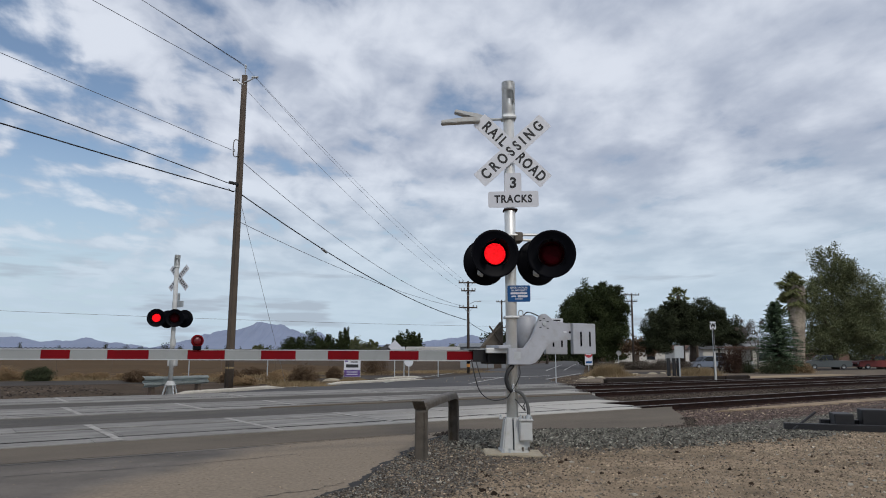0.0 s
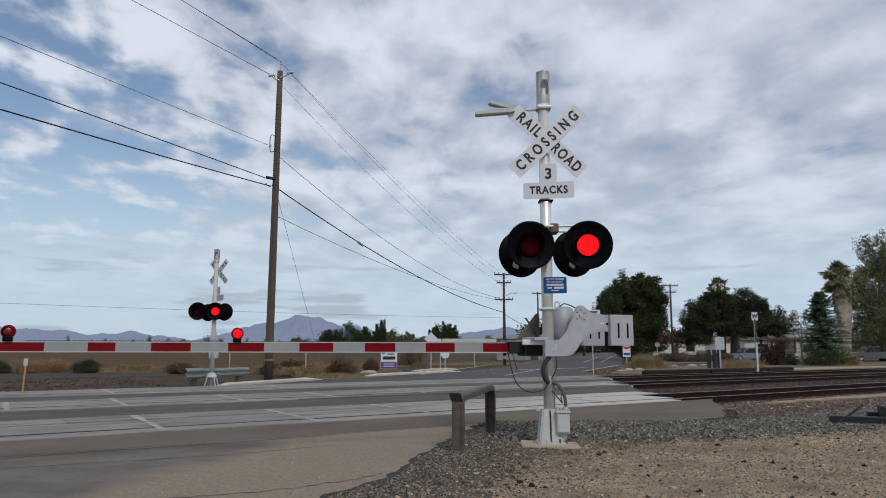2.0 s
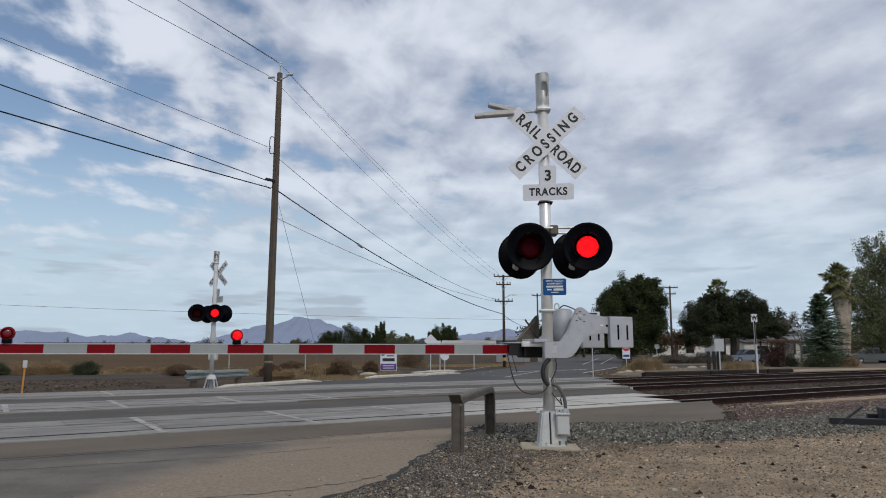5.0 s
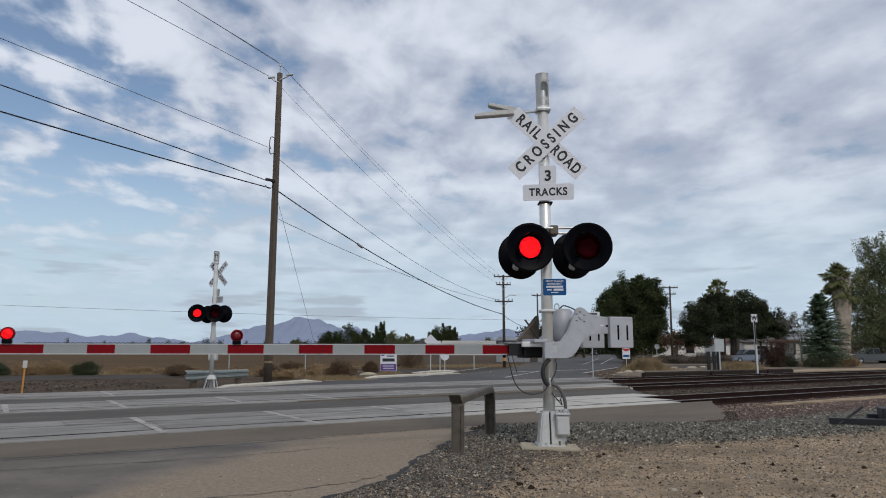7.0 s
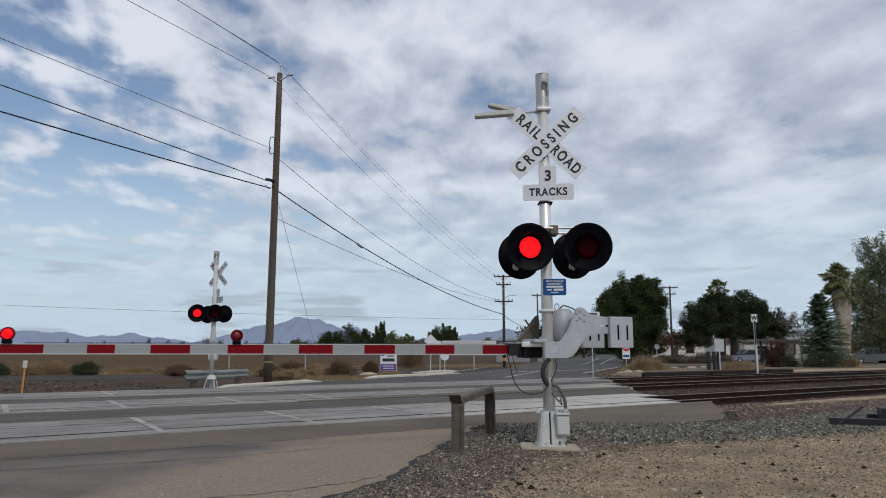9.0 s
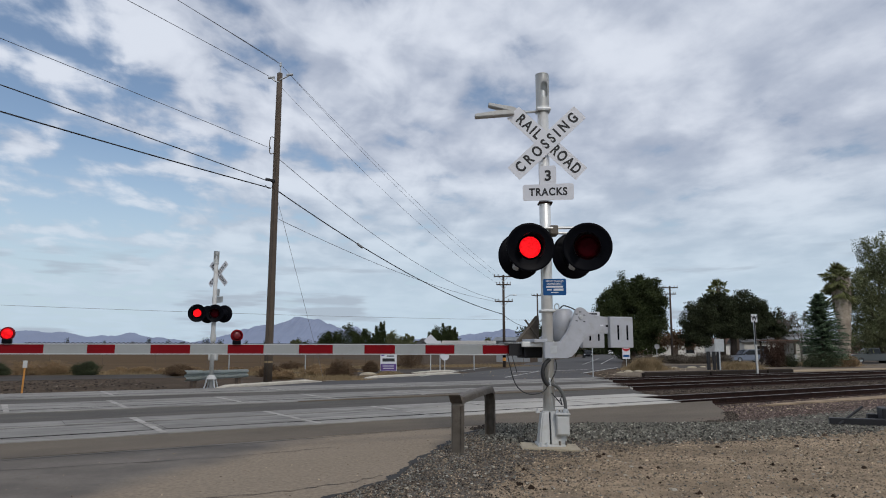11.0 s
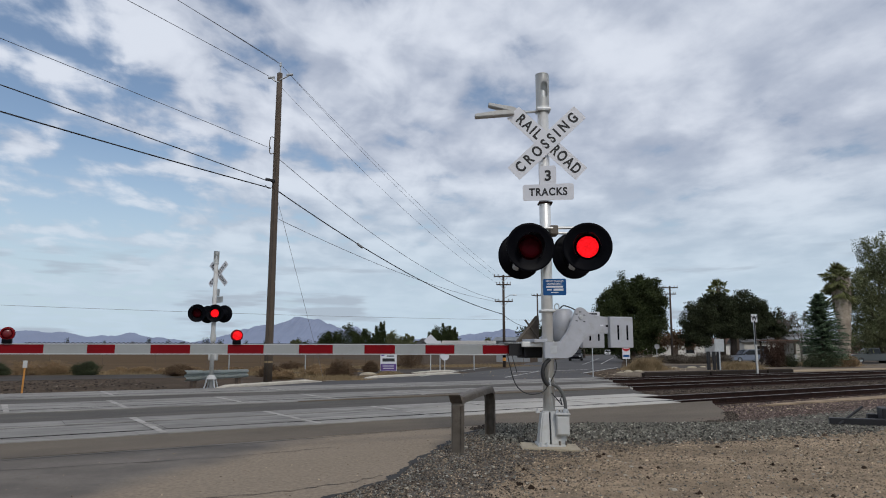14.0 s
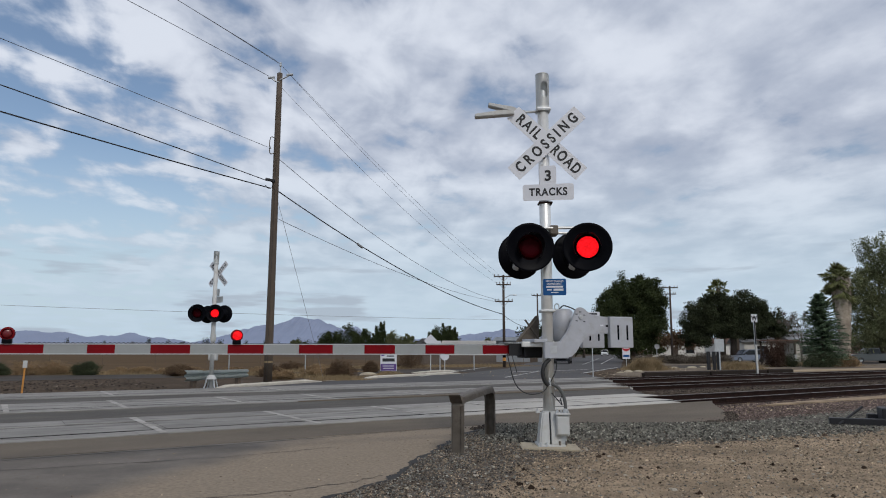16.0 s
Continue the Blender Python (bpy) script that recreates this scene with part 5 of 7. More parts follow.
def w_beam(p0, p1, z, label):
    """Corrugated roadside guard rail on timber posts."""
    a, b = Vector((*p0, 0)), Vector((*p1, 0))
    L = (b - a).length
    th = thing("guard_rail", pose(a.x, a.y, FAR_Z, 0, 0, math.degrees(math.atan2(b.y - a.y, b.x - a.x))), label, "guard rail")
    prof = [(0.0, -0.16), (-0.02, -0.15), (-0.08, -0.10), (-0.08, -0.06), (-0.01, -0.02), (-0.01, 0.02), (-0.08, 0.06), (-0.08, 0.10), (-0.02, 0.15), (0.0, 0.16)]
    bm = bmesh.new()
    r = [[bm.verts.new((x, y * (1.0 if x > 0.35 else 1.35), zz * (1.0 if x > 0.35 else 1.18))) for y, zz in prof] for x in (-0.45, 0.30, 0.55, L + 0.3)]
    for p, q in zip(r, r[1:]):
        for i in range(len(prof) - 1):
            bm.faces.new((p[i], p[i + 1], q[i + 1], q[i]))
    bmesh.ops.solidify(bm, geom=bm.faces[:], thickness=0.006)
    part("rail", bm, M_GUARDGREEN, th, "pale green-grey corrugated steel rail", pose(0, 0, z))
    for x in (0.15, L - 0.1):
        part("post", box(0.16, 0.18, z + 0.10, (x, 0.12, (z + 0.10) / 2 - 0.02), 0.01), M_TIMBER, th)
    return th


M_GUARDGREEN = mat("faded_galvanised_rail", (0.43, 0.47, 0.455), 0.6, 0.2, var=0.12, scale=2, fine=20, stain=(0.22, 0.22, 0.2), stain_amt=0.5)
M_TIMBER = mat("weathered_timber", (0.13, 0.095, 0.07), 0.9, var=0.3, scale=3, fine=20, bump=0.4)
w_beam((-8.88, 25.1), (-7.85, 27.6), 0.50, "short pale corrugated guard rail on timber posts")


def kerb(points, label):
    bm = bmesh.new()
    pr = None
    rg = random.Random(5)
    sec = [(-0.15, -0.05), (-0.15, 0.10), (-0.10, 0.14), (0.10, 0.14), (0.15, 0.10), (0.15, -0.05)]
    pts = [Vector((*p, FAR_Z)) for p in points]
    for i, p in enumerate(pts):
        d = (pts[min(i + 1, len(pts) - 1)] - pts[max(i - 1, 0)]).normalized()
        s = Vector((-d.y, d.x, 0))
        sc = 0.35 if i in (0, len(pts) - 1) else 1.0
        ring = [bm.verts.new(p + s * a + Vector((0, 0, b * sc + rg.uniform(-0.01, 0.01)))) for a, b in sec]
        if pr:
            for k in range(6):
                bm.faces.new((pr[k], pr[(k + 1) % 6], ring[(k + 1) % 6], ring[k]))
        else:
            bm.faces.new(ring[::-1])
        pr = ring
    bm.faces.new(pr)
    bmesh.ops.recalc_face_normals(bm, faces=bm.faces)
    tagged(part("kerb", bm, M_KERB), label, "kerb", kind="structure")


kerb([(-8.05, 25.25), (-7.9, 25.9), (-7.3, 27.4), (-6.6, 29.0), (-5.9, 30.6), (-5.5, 31.4)], "worn white concrete kerb")
kerb([(-3.85, 34.9), (-3.4, 35.6), (-2.4, 37.3), (-1.0, 39.6), (0.2, 41.6), (0.95, 42.9)], "worn white concrete kerb")
kerb([(-1.9, 44.2), (-0.6, 45.3), (0.4, 46.6), (0.9, 47.6)], "low pale concrete island kerb")


# ================= poles and wires =================
def wire(name, A, B, sag, r, material, label, cat="wire", grp="overhead wires", n=26):
    A, B = Vector(A), Vector(B)
    pts = [A + (B - A) * (k / n) - Vector((0, 0, sag * 4 * (k / n) * (1 - k / n))) for k in range(n + 1)]
    return tagged(part(name, tube(pts, r, 5), material), label, cat, grp)


def insulator(parent, p, h=0.16):
    part("insulator", lathe([(0.0, h), (0.04, h * 0.95), (0.055, h * 0.6), (0.03, h * 0.5), (0.06, h * 0.3), (0.03, 0.0)], 10), M_GALV, parent, "", pose(*p), True)


def main_pole():
    x, y = -7.49, 30.72
    th = thing("utility_pole", pose(x, y, FAR_Z), "tall weathered brown wooden utility pole", "utility pole", "utility poles")
    part("pole", tube([(-0.13 + 0.0035 * k * 14.1 / 8, 0, 14.1 * k / 8) for k in range(9)], 0.185, 14, r1=0.125), M_WOODPOLE, th, "", None, True)
    part("top_pin", tube([(-0.06, 0, 14.0), (-0.06, 0, 14.5)], 0.025, 6), M_GALV, th)
    insulator(th, (-0.06, 0, 14.42), 0.22)
    for s, dx, dz in ((1, 0.42, 13.98), (-1, -0.42, 13.84)):
        part("insulator_bracket", tube([(-0.05, -0.1, dz - 0.22), (dx * 0.5 - 0.05, -0.12, dz - 0.16), (dx, -0.12, dz)], 0.035, 8), M_GALV, th)
        part("insulator", tube([(dx - 0.16, -0.12, dz), (dx + 0.14, -0.12, dz + 0.02)], 0.055, 10), M_GALV, th)
    part("wire_rack", tube([(-0.12, -0.16, 10.25), (-0.36, -0.18, 10.25), (-0.36, -0.18, 10.95), (-0.12, -0.16, 10.95)], 0.02, 6), M_OLDSTEEL, th)
    part("spool", lathe([(0.05, 0), (0.03, 0.04), (0.05, 0.08)], 10), M_GALV, th, "", pose(-0.36, -0.18, 10.45))
    part("cable_box", box(0.42, 0.12, 0.13, (-0.30, -0.2, 8.98), 0.03, rot=Matrix.Rotation(radians(12), 4, "Y")), M_BLACKSTEEL, th)
    part("cable_drip_loop", tube([(-0.5 + 0.06 * k, -0.2, 8.75 - 0.16 * math.sin(k * 0.5)) for k in range(7)], 0.015, 6), M_RUBBER, th)
    part("marker_band", lathe([(0.190, 0.86), (0.190, 0.93)], 14), M_DRYGRASS, th, "", pose(-0.13, 0, 0))
    part("ground_wire", tube([(-0.13, -0.19, 0.1), (-0.10, -0.17, 6), (-0.07, -0.15, 10)], 0.008, 5), M_RUBBER, th)


main_pole()


def cross_pole(x, y, h, arms, label, lean=0.0, lampz=None):
    """Pole with timber crossarms: arms are (height, half length)."""
    th = thing("utility_pole", pose(x, y, FAR_Z, 0, lean, 0), label, "utility pole", "utility poles")
    part("pole", tube([(0, 0, 0), (0, 0, h)], 0.14, 10, r1=0.095), M_POLEDARK, th, "", None, True)
    for z, w in arms:
        a = part("crossarm", box(2 * w, 0.10, 0.11, (0, -0.16, z), 0.01), M_POLEDARK, th)
        part("brace", tube([(-w * 0.5, -0.16, z), (0, -0.14, z - 0.45)], 0.018, 5), M_GALV, th)
        part("brace", tube([(w * 0.5, -0.16, z), (0, -0.14, z - 0.45)], 0.018, 5), M_GALV, th)
        for k in (-0.94, -0.55, 0.55, 0.94):
            insulator(a, (k * w, -0.16, z + 0.05), 0.2)
    if lampz:
        la = part("lamp_arm", tube([(0.1, 0, lampz), (0.6, 0, lampz + 0.25), (0.9, 0, lampz + 0.28)], 0.025, 6), M_GALV, th)
        part("lamp_head", box(0.35, 0.14, 0.08, (0.95, 0, lampz + 0.26), 0.03), M_GALV, la)
    return th


cross_pole(5.22, 60, 7.9, ((7.75, 0.83), (7.05, 0.62), (5.6, 0.78)), "brown wooden utility pole with three crossarms", lampz=5.9)
for k, mt in enumerate((M_ORANGE, M_BLACK, M_ORANGE)):
    tagged(part("marker_band", lathe([(0.15, 0.0), (0.15, 0.26)], 12), mt, [o for o in scene.objects if o.name.startswith("utility_pole")][-1], "", pose(0, 0, 0.55 + 0.27 * k)))
cross_pole(12.2, 90, 8.75, ((8.5, 0.75), (5.2, 0.8)), "slim dark wooden utility pole with crossarms")
cross_pole(26.6, 81.6, 8.95, ((8.75, 0.88), (8.0, 0.62)), "dark wooden utility pole with crossarms", 0.4)

E_ = Vector((-7.62, 30.6, 0))
BACK = Vector((-0.494, -0.87, 0))


def back_wire(name, z0, s1, z1, off, r, material, label):
    """From the pole back over the road past the viewer; z1 is the height s1 metres along it."""
    A = E_ + Vector((off, 0, z0))
    far = 46.0
    B = A + BACK * far
    # parabola through both heights with level far support
    zf = z0 + 1.2
    t = s1 / far
    sag = (z0 + (zf - z0) * t - z1) / (4 * t * (1 - t))
    B.z = zf
    wire(name, A, B, sag, r, material, label)


back_wire("wire", 13.80, 7.6, 14.12, -0.42, 0.012, M_WIREMID, "thin grey overhead power wire")
back_wire("wire", 14.52, 5.8, 14.95, -0.07, 0.012, M_WIREMID, "thin grey overhead power wire")
back_wire("wire", 14.42, 5.6, 14.88, 0.02, 0.011, M_WIREMID, "thin grey overhead power wire")
back_wire("wire", 10.42, 12.1, 10.87, -0.36, 0.011, M_WIREMID, "thin grey overhead power wire")
back_wire("cable", 8.86, 12.0, 9.40, -0.35, 0.020, M_WIRE, "black overhead telephone cable")
back_wire("cable", 8.50, 11.9, 8.49, -0.15, 0.026, M_WIRE, "thick black overhead telephone cable")
wire("wire", (-7.13, 30.6, 13.92), (4.45, 60, 7.75), 0.51, 0.008, M_WIRETHIN, "thin grey overhead power wire")
wire("wire", (-7.65, 30.6, 14.5), (4.75, 60, 7.95), 0.45, 0.008, M_WIRETHIN, "thin grey overhead power wire")
wire("wire", (-7.9, 30.6, 13.74), (4.6, 60, 7.1), 0.75, 0.008, M_WIRETHIN, "thin grey overhead power wire")
wire("wire", (-7.55, 30.6, 9.95), (4.8, 60, 5.6), 1.04, 0.014, M_WIRETHIN, "grey overhead service wire")
wire("cable", (-7.6, 30.6, 8.48), (5.06, 60, 4.42), 0.72, 0.028, M_WIRE, "black overhead telephone cable")
wire("wire", (-7.5, 30.6, 7.15), (5.0, 60, 5.4), 0.54, 0.013, M_WIRETHIN, "thin overhead service wire")
wire("cable", (5.06, 60, 4.42), (12.2, 90, 4.3), 0.5, 0.024, M_WIRE, "black overhead telephone cable")
wire("wire", (-46, 57, 5.36), (12.2, 90, 5.2), 0.25, 0.016, M_WIRETHIN, "thin overhead wire across the field")
wire("guy_wire", (-7.5, 30.7, 8.1), (-6.1, 36.0, FAR_Z), 0.0, 0.009, M_WIRETHIN, "thin steel guy wire from the pole to the ground", "guy wire", "")
tagged(part("cable_splice", tube([(-4.66, 37.43, 7.02), (-4.46, 37.90, 6.90)], 0.07, 8), M_GALV), "grey splice case on the telephone cable", "splice case")


# ================= roadside signs =================
def post_sign(name, x, y, h, outline, thick, face, label, cat, post_r=0.03, post_mat=None, yaw=0.0, z=None):
    th = thing(name, pose(x, y, FAR_Z, 0, 0, yaw), label, cat)
    part("post", box(post_r * 2, post_r * 1.4, h, (0, 0.03, h / 2)), post_mat or M_GALV, th)
    b = part("sign_panel", plate(outline, thick), face, th, "", pose(0, 0, z if z is not None else h))
    return th, b


# whistle post
th, b = post_sign("whistle_post", 18.0, 40.4, 3.05, [(-0.175, -0.23), (0.175, -0.23), (0.175, 0.23), (-0.175, 0.23)], 0.012, M_SIGN, "white whistle post with a black letter W", "sign post", 0.05, M_GALV, z=3.25)
letters("W", 0.36, b, pose(0, -0.009, 0), squeeze=0.85, bold=0.02)
part("lower_post", box(0.10, 0.10, 1.75, (0, 0, 0.87), 0.01), M_WHITEPAINT, th, "white painted lower post")
part("upper_post", box(0.065, 0.06, 1.4, (0, 0, 2.4), 0.01), M_BLACKSTEEL, th, "dark steel upper post")
# back of a sign beside black posts
th, b = post_sign("road_sign", 16.88, 42.9, 2.0, [(-0.29, -0.38), (0.29, -0.38), (0.29, 0.38), (-0.29, 0.38)], 0.006, M_GALV, "grey back of a rectangular road sign on a post", "road sign", 0.035, z=1.72)
for dx in (0.0, 0.42, 0.75):
    tagged(part("bollard", box(0.22, 0.22, 1.35, (0, 0, 0.67), 0.03), M_BLACKSTEEL, m=pose(19.6 + dx, 52, FAR_Z)), "black square timber bollard by the road", "bollard", "black bollards")
# yard sign: name becomes bars
th = thing("yard_sign", pose(-3.5, 45.2, FAR_Z, 0, 0, 6), "white and purple campaign yard sign", "yard sign")
b = part("panel", box(1.05, 0.012, 1.16, (0, 0, 0.69)), M_SIGN, th)
part("stripe", box(1.0, 0.004, 0.42, (0, -0.009, 0.34)), M_PURPLE, b, "purple lower band")
part("writing", box(0.78, 0.004, 0.20, (0.0, -0.009, 0.80)), M_BLACKTXT, b)
part("writing", box(0.45, 0.004, 0.07, (0.12, -0.009, 1.05)), M_BLACKTXT, b)
part("writing", box(0.20, 0.004, 0.09, (-0.36, -0.009, 1.10)), M_PURPLE, b)
for zz in (0.42, 0.28):
    part("writing", box(0.7, 0.003, 0.05, (0, -0.0125, zz)), M_SIGN, b)
for sx in (-0.45, 0.45):
    part("stake", tube([(sx, 0.02, -0.1), (sx, 0.02, 0.5)], 0.02, 6), M_TIMBER, th)
# warning diamond seen from behind, round advance sign, thin posts
th, b = post_sign("road_sign", -0.84, 47.7, 2.5, [(0, -0.46), (0.46, 0), (0, 0.46), (-0.46, 0)], 0.006, M_SIGN, "pale back of a diamond warning sign on a post", "road sign", 0.03, z=2.05)
part("sign_panel", plate([(-0.28, -0.14), (0.28, -0.14), (0.28, 0.14), (-0.28, 0.14)], 0.006), M_SIGN, th, "", pose(0.42, 0.03, 1.92))
th, b = post_sign("road_sign", 0.12, 49, 1.0, [(0.30 * math.cos(k * math.pi / 12), 0.30 * math.sin(k * math.pi / 12)) for k in range(24)], 0.006, M_SIGN, "round white sign on a short post", "road sign", 0.03, z=1.02)
for px_, py_ in ((-0.2, 46.0), (2.2, 50.0), (-8.7, 44.5), (-12.0, 39.5)):
    tagged(part("marker_post", tube([(0, 0, 0), (0, 0, 1.15)], 0.035, 6), M_GALV, m=pose(px_, py_, FAR_Z)), "thin grey roadside marker post", "marker post", "marker posts")
th = thing("roadside_sign", pose(14.9, 57.2, FAR_Z), "small red and white roadside sign with blue writing", "road sign")
b = part("panel", box(0.62, 0.02, 1.0, (0, 0, 1.25)), M_SIGN, th)
part("emblem", plate([(-0.30, 0.22), (0.30, 0.22), (0.30, 0.02), (0.18, -0.10), (0, -0.16), (-0.18, -0.10), (-0.30, 0.02)], 0.006), M_REDP, b, "", pose(0, -0.013, 1.5))
part("writing", box(0.42, 0.006, 0.10, (0, -0.018, 1.62)), M_SIGN, b)
part("writing", box(0.5, 0.006, 0.18, (0, -0.013, 0.98)), M_BLUE, b)
part("post", tube([(0, 0.03, 0), (0, 0.03, 1.2)], 0.03, 6), M_GALV, th)
th, b = post_sign("street_sign", 7.95, 37.4, 3.2, rounded(0.88, 0.22, 0.03), 0.006, M_SIGN, "pale street name sign on a post", "street sign", 0.025, yaw=-10, z=3.34)
part("writing", box(0.6, 0.004, 0.08, (0, -0.005, 0)), M_BLACKTXT, b)
# orange marker at the field road
th = thing("marker_post", pose(-12.84, 21.6, FAR_Z), "thin orange and white marker post", "marker post")
part("post", tube([(0, 0, 0), (0.03, 0, 0.85)], 0.028, 6), M_ORANGE, th)
part("cap", box(0.13, 0.03, 0.22, (0.03, 0, 0.96), 0.01), M_WHITEPAINT, th)


# ================= plants =================
def leaf_cloud(blobs, count, size, seed, droop=0.0):
    """Leaf-sized facets spread through a set of ellipsoids, denser to the skin, with ragged gaps."""
    rg = np.random.default_rng(seed)
    vol = np.array([b[3] * b[4] * b[5] for b in blobs]) ** 0.75
    pick = rg.choice(len(blobs), count, p=vol / vol.sum())
    B = np.array(blobs)[pick]
    d = rg.normal(size=(count, 3))
    d /= np.linalg.norm(d, axis=1)[:, None]
    bump = 1 + 0.16 * np.sin(d[:, 0] * 7 + pick * 1.7) * np.cos(d[:, 2] * 6 + pick) + 0.10 * np.sin(d[:, 1] * 13 + d[:, 2] * 11 + pick)
    K = max(10, count // 140)
    cl = rg.integers(0, K, count)
    rad = rg.random(K) ** 0.38 * bump[:K] * np.where(rg.random(K) < 0.08, 1.10, 1.0)
    spread = (0.085 + 0.06 * rg.random(K)) * max(1.0, (400 / K) ** 0.36)
    off = np.clip(rg.normal(size=(count, 3)), -1.7, 1.7) * (spread[cl] * np.minimum(1.0, (B[cl, 3] * B[cl, 4] * B[cl, 5]) ** (1 / 3) / B[cl, 3:6].min(1)))[:, None]
    C = B[cl, :3] + (d[cl] * rad[cl][:, None] + off) * B[cl, 3:6]
    a = rg.normal(size=(count, 3))
    a /= np.linalg.norm(a, axis=1)[:, None]
    b = np.cross(a, rg.normal(size=(count, 3)))
    b /= np.linalg.norm(b, axis=1)[:, None]
    a[:, 2] -= droop
    s = size * (0.55 + 0.9 * rg.random(count))[:, None]
    V = np.stack([C - a * s, C + b * s * 0.45, C + a * s, C - b * s * 0.45], 1).reshape(-1, 3)
    F = np.arange(count * 4).reshape(-1, 4)
    return V, F


def cloud_object(name, V, F, material, parent=None, label=""):
    me = bpy.data.meshes.new(name)
    me.from_pydata(V.tolist(), [], F.tolist())
    me.materials.append(material)
    ob = new(name, me)
    if parent:
        ob.parent = parent
    return tagged(ob, label)


def tree(x, y, z, blobs, count, size, leaf, label, seed, trunk=0.3, split=0.35, name="tree", group="trees", droop=0.0):
    th = thing(name, pose(x, y, z), label, "tree", group)
    top = max(b[2] for b in blobs)
    zs = min(b[2] - b[5] for b in blobs)
    fork = max(0.8, zs + (top - zs) * split)
    bm = tube([(0, 0, -0.1), (0.06, 0, fork * 0.5), (0, 0, fork)], trunk, 8, r1=trunk * 0.7)
    for b in blobs:
        tube([(0, 0, fork * 0.85), (b[0] * 0.5, b[1] * 0.5, (fork + b[2]) * 0.5), (b[0], b[1], b[2])], trunk * 0.45, 6, bm, r1=trunk * 0.12)
    part("trunk", bm, M_BARK, th, "", None, True)
    V, F = leaf_cloud(blobs, count, size, seed, droop)
    cloud_object("crown", V, F, leaf, th)
    return th


def palm(x, y, z, h, crown_r, label, seed, skirt=True, fronds=120):
    th = thing("palm_tree", pose(x, y, z), label, "palm tree", "trees")
    part("trunk", tube([(0, 0, -0.1), (0.1, 0, h * 0.5), (-0.2, 0, h)], 0.42, 10, r1=0.28), M_BARK, th, "", None, True)
    rg = random.Random(seed)
    bm = bmesh.new()
    for k in range(fronds):
        az, el = rg.uniform(0, 6.28), rg.uniform(-1.3, 1.5)
        d = Vector((math.cos(az) * math.cos(el), math.sin(az) * math.cos(el), math.sin(el)))
        L = crown_r * rg.uniform(0.75, 1.15)
        p0 = Vector((-0.2, 0, h - (2.4 * rg.random() if skirt else 0.0)))
        c = p0 + d * L * 0.55
        side = d.cross(Vector((0, 0, 1))).normalized()
        for j in range(15):
            a = radians(-75 + 150 * j / 14)
            tip = c + (d * math.cos(a) + side * math.sin(a)) * L * 0.5 + Vector((0, 0, -0.22 * L * abs(math.sin(a)) - 0.10 * L))
            w = Vector((rg.uniform(-1, 1), rg.uniform(-1, 1), rg.uniform(-1, 1))).normalized() * 0.075 * L / 2
            bm.faces.new([bm.verts.new(q) for q in (c - w * 0.5, c + w * 0.5, (c + tip) / 2 + w, tip, (c + tip) / 2 - w)])
        w = side * 0.02
        bm.faces.new([bm.verts.new(q) for q in (p0 - w, p0 + w, c + w, c - w)])
    part("crown", bm, M_FROND, th, "fan-shaped green fronds")
    if skirt:
        bm = bmesh.new()
        for k in range(3600):
            t = rg.random() ** 0.8
            zz = h * (0.16 + 0.80 * t)
            rr = (0.34 + 0.56 * t) * rg.uniform(0.6, 1.1)
            az = rg.uniform(0, 6.28)
            p = Vector((math.cos(az) * rr, math.sin(az) * rr, zz))
            L = rg.uniform(0.5, 1.3)
            q = p + Vector((math.cos(az) * 0.12, math.sin(az) * 0.12, -L))
            w = Vector((-math.sin(az), math.cos(az), 0)) * rg.uniform(0.03, 0.08)
            bm.faces.new([bm.verts.new(v) for v in (p - w, p + w, q + w * 0.4, q - w * 0.4)])
        part("skirt", bm, M_DEADFROND, th, "hanging dead brown fronds")


def conifer(x, y, z, h, r, seed):
    th = thing("conifer", pose(x, y, z), "dark blue-green conical spruce tree", "tree", "trees")
    part("trunk", tube([(0, 0, -0.1), (0, 0, h * 0.95)], 0.16, 7, r1=0.03), M_BARK, th)
    rg = random.Random(seed)
    bm = bmesh.new()
    for k in range(560):
        t = (k + rg.random()) / 560
        zz = h * (0.06 + 0.93 * t)
        L = r * (1 - t) ** 0.72 * (0.55 + 0.45 * min(1.0, t * 6)) * rg.uniform(0.5, 1.15) + 0.15
        az = rg.uniform(0, 6.28)
        d = Vector((math.cos(az), math.sin(az), -0.18 + 0.5 * t))
        side = Vector((-math.sin(az), math.cos(az), 0))
        for j in range(16):
            s = (j + 1) / 16
            c = Vector((0, 0, zz)) + d * L * s
            for sg in (-1, 1):
                tip = c + (side * sg * 0.7 + d * 0.5 + Vector((0, 0, rg.uniform(-0.35, 0.25)))) * 0.30 * (1.15 - 0.6 * s)
                w = Vector((rg.uniform(-1, 1), rg.uniform(-1, 1), rg.uniform(-1, 1))).normalized() * 0.045
                bm.faces.new([bm.verts.new(q) for q in (c - w, c + w, tip + w * 0.3, tip - w * 0.3)])
    part("crown", bm, M_CONIFER, th)


def bush(x, y, z, w, d, h, count, size, material, label, seed, cat="bush", grp="roadside bushes"):
    V, F = leaf_cloud([(0, 0, h * 0.45, w / 2, d / 2, h * 0.55), (w * 0.15, 0, h * 0.4, w / 3, d / 3, h * 0.5), (-w * 0.2, 0, h * 0.3, w / 3.4, d / 3, h * 0.4)], count, size, seed)
    V[:, 2] = np.maximum(V[:, 2], -0.02)
    ob = cloud_object("bush", V, F, material)
    ob.matrix_basis = pose(x, y, z)
    return tagged(ob, label, cat, grp)


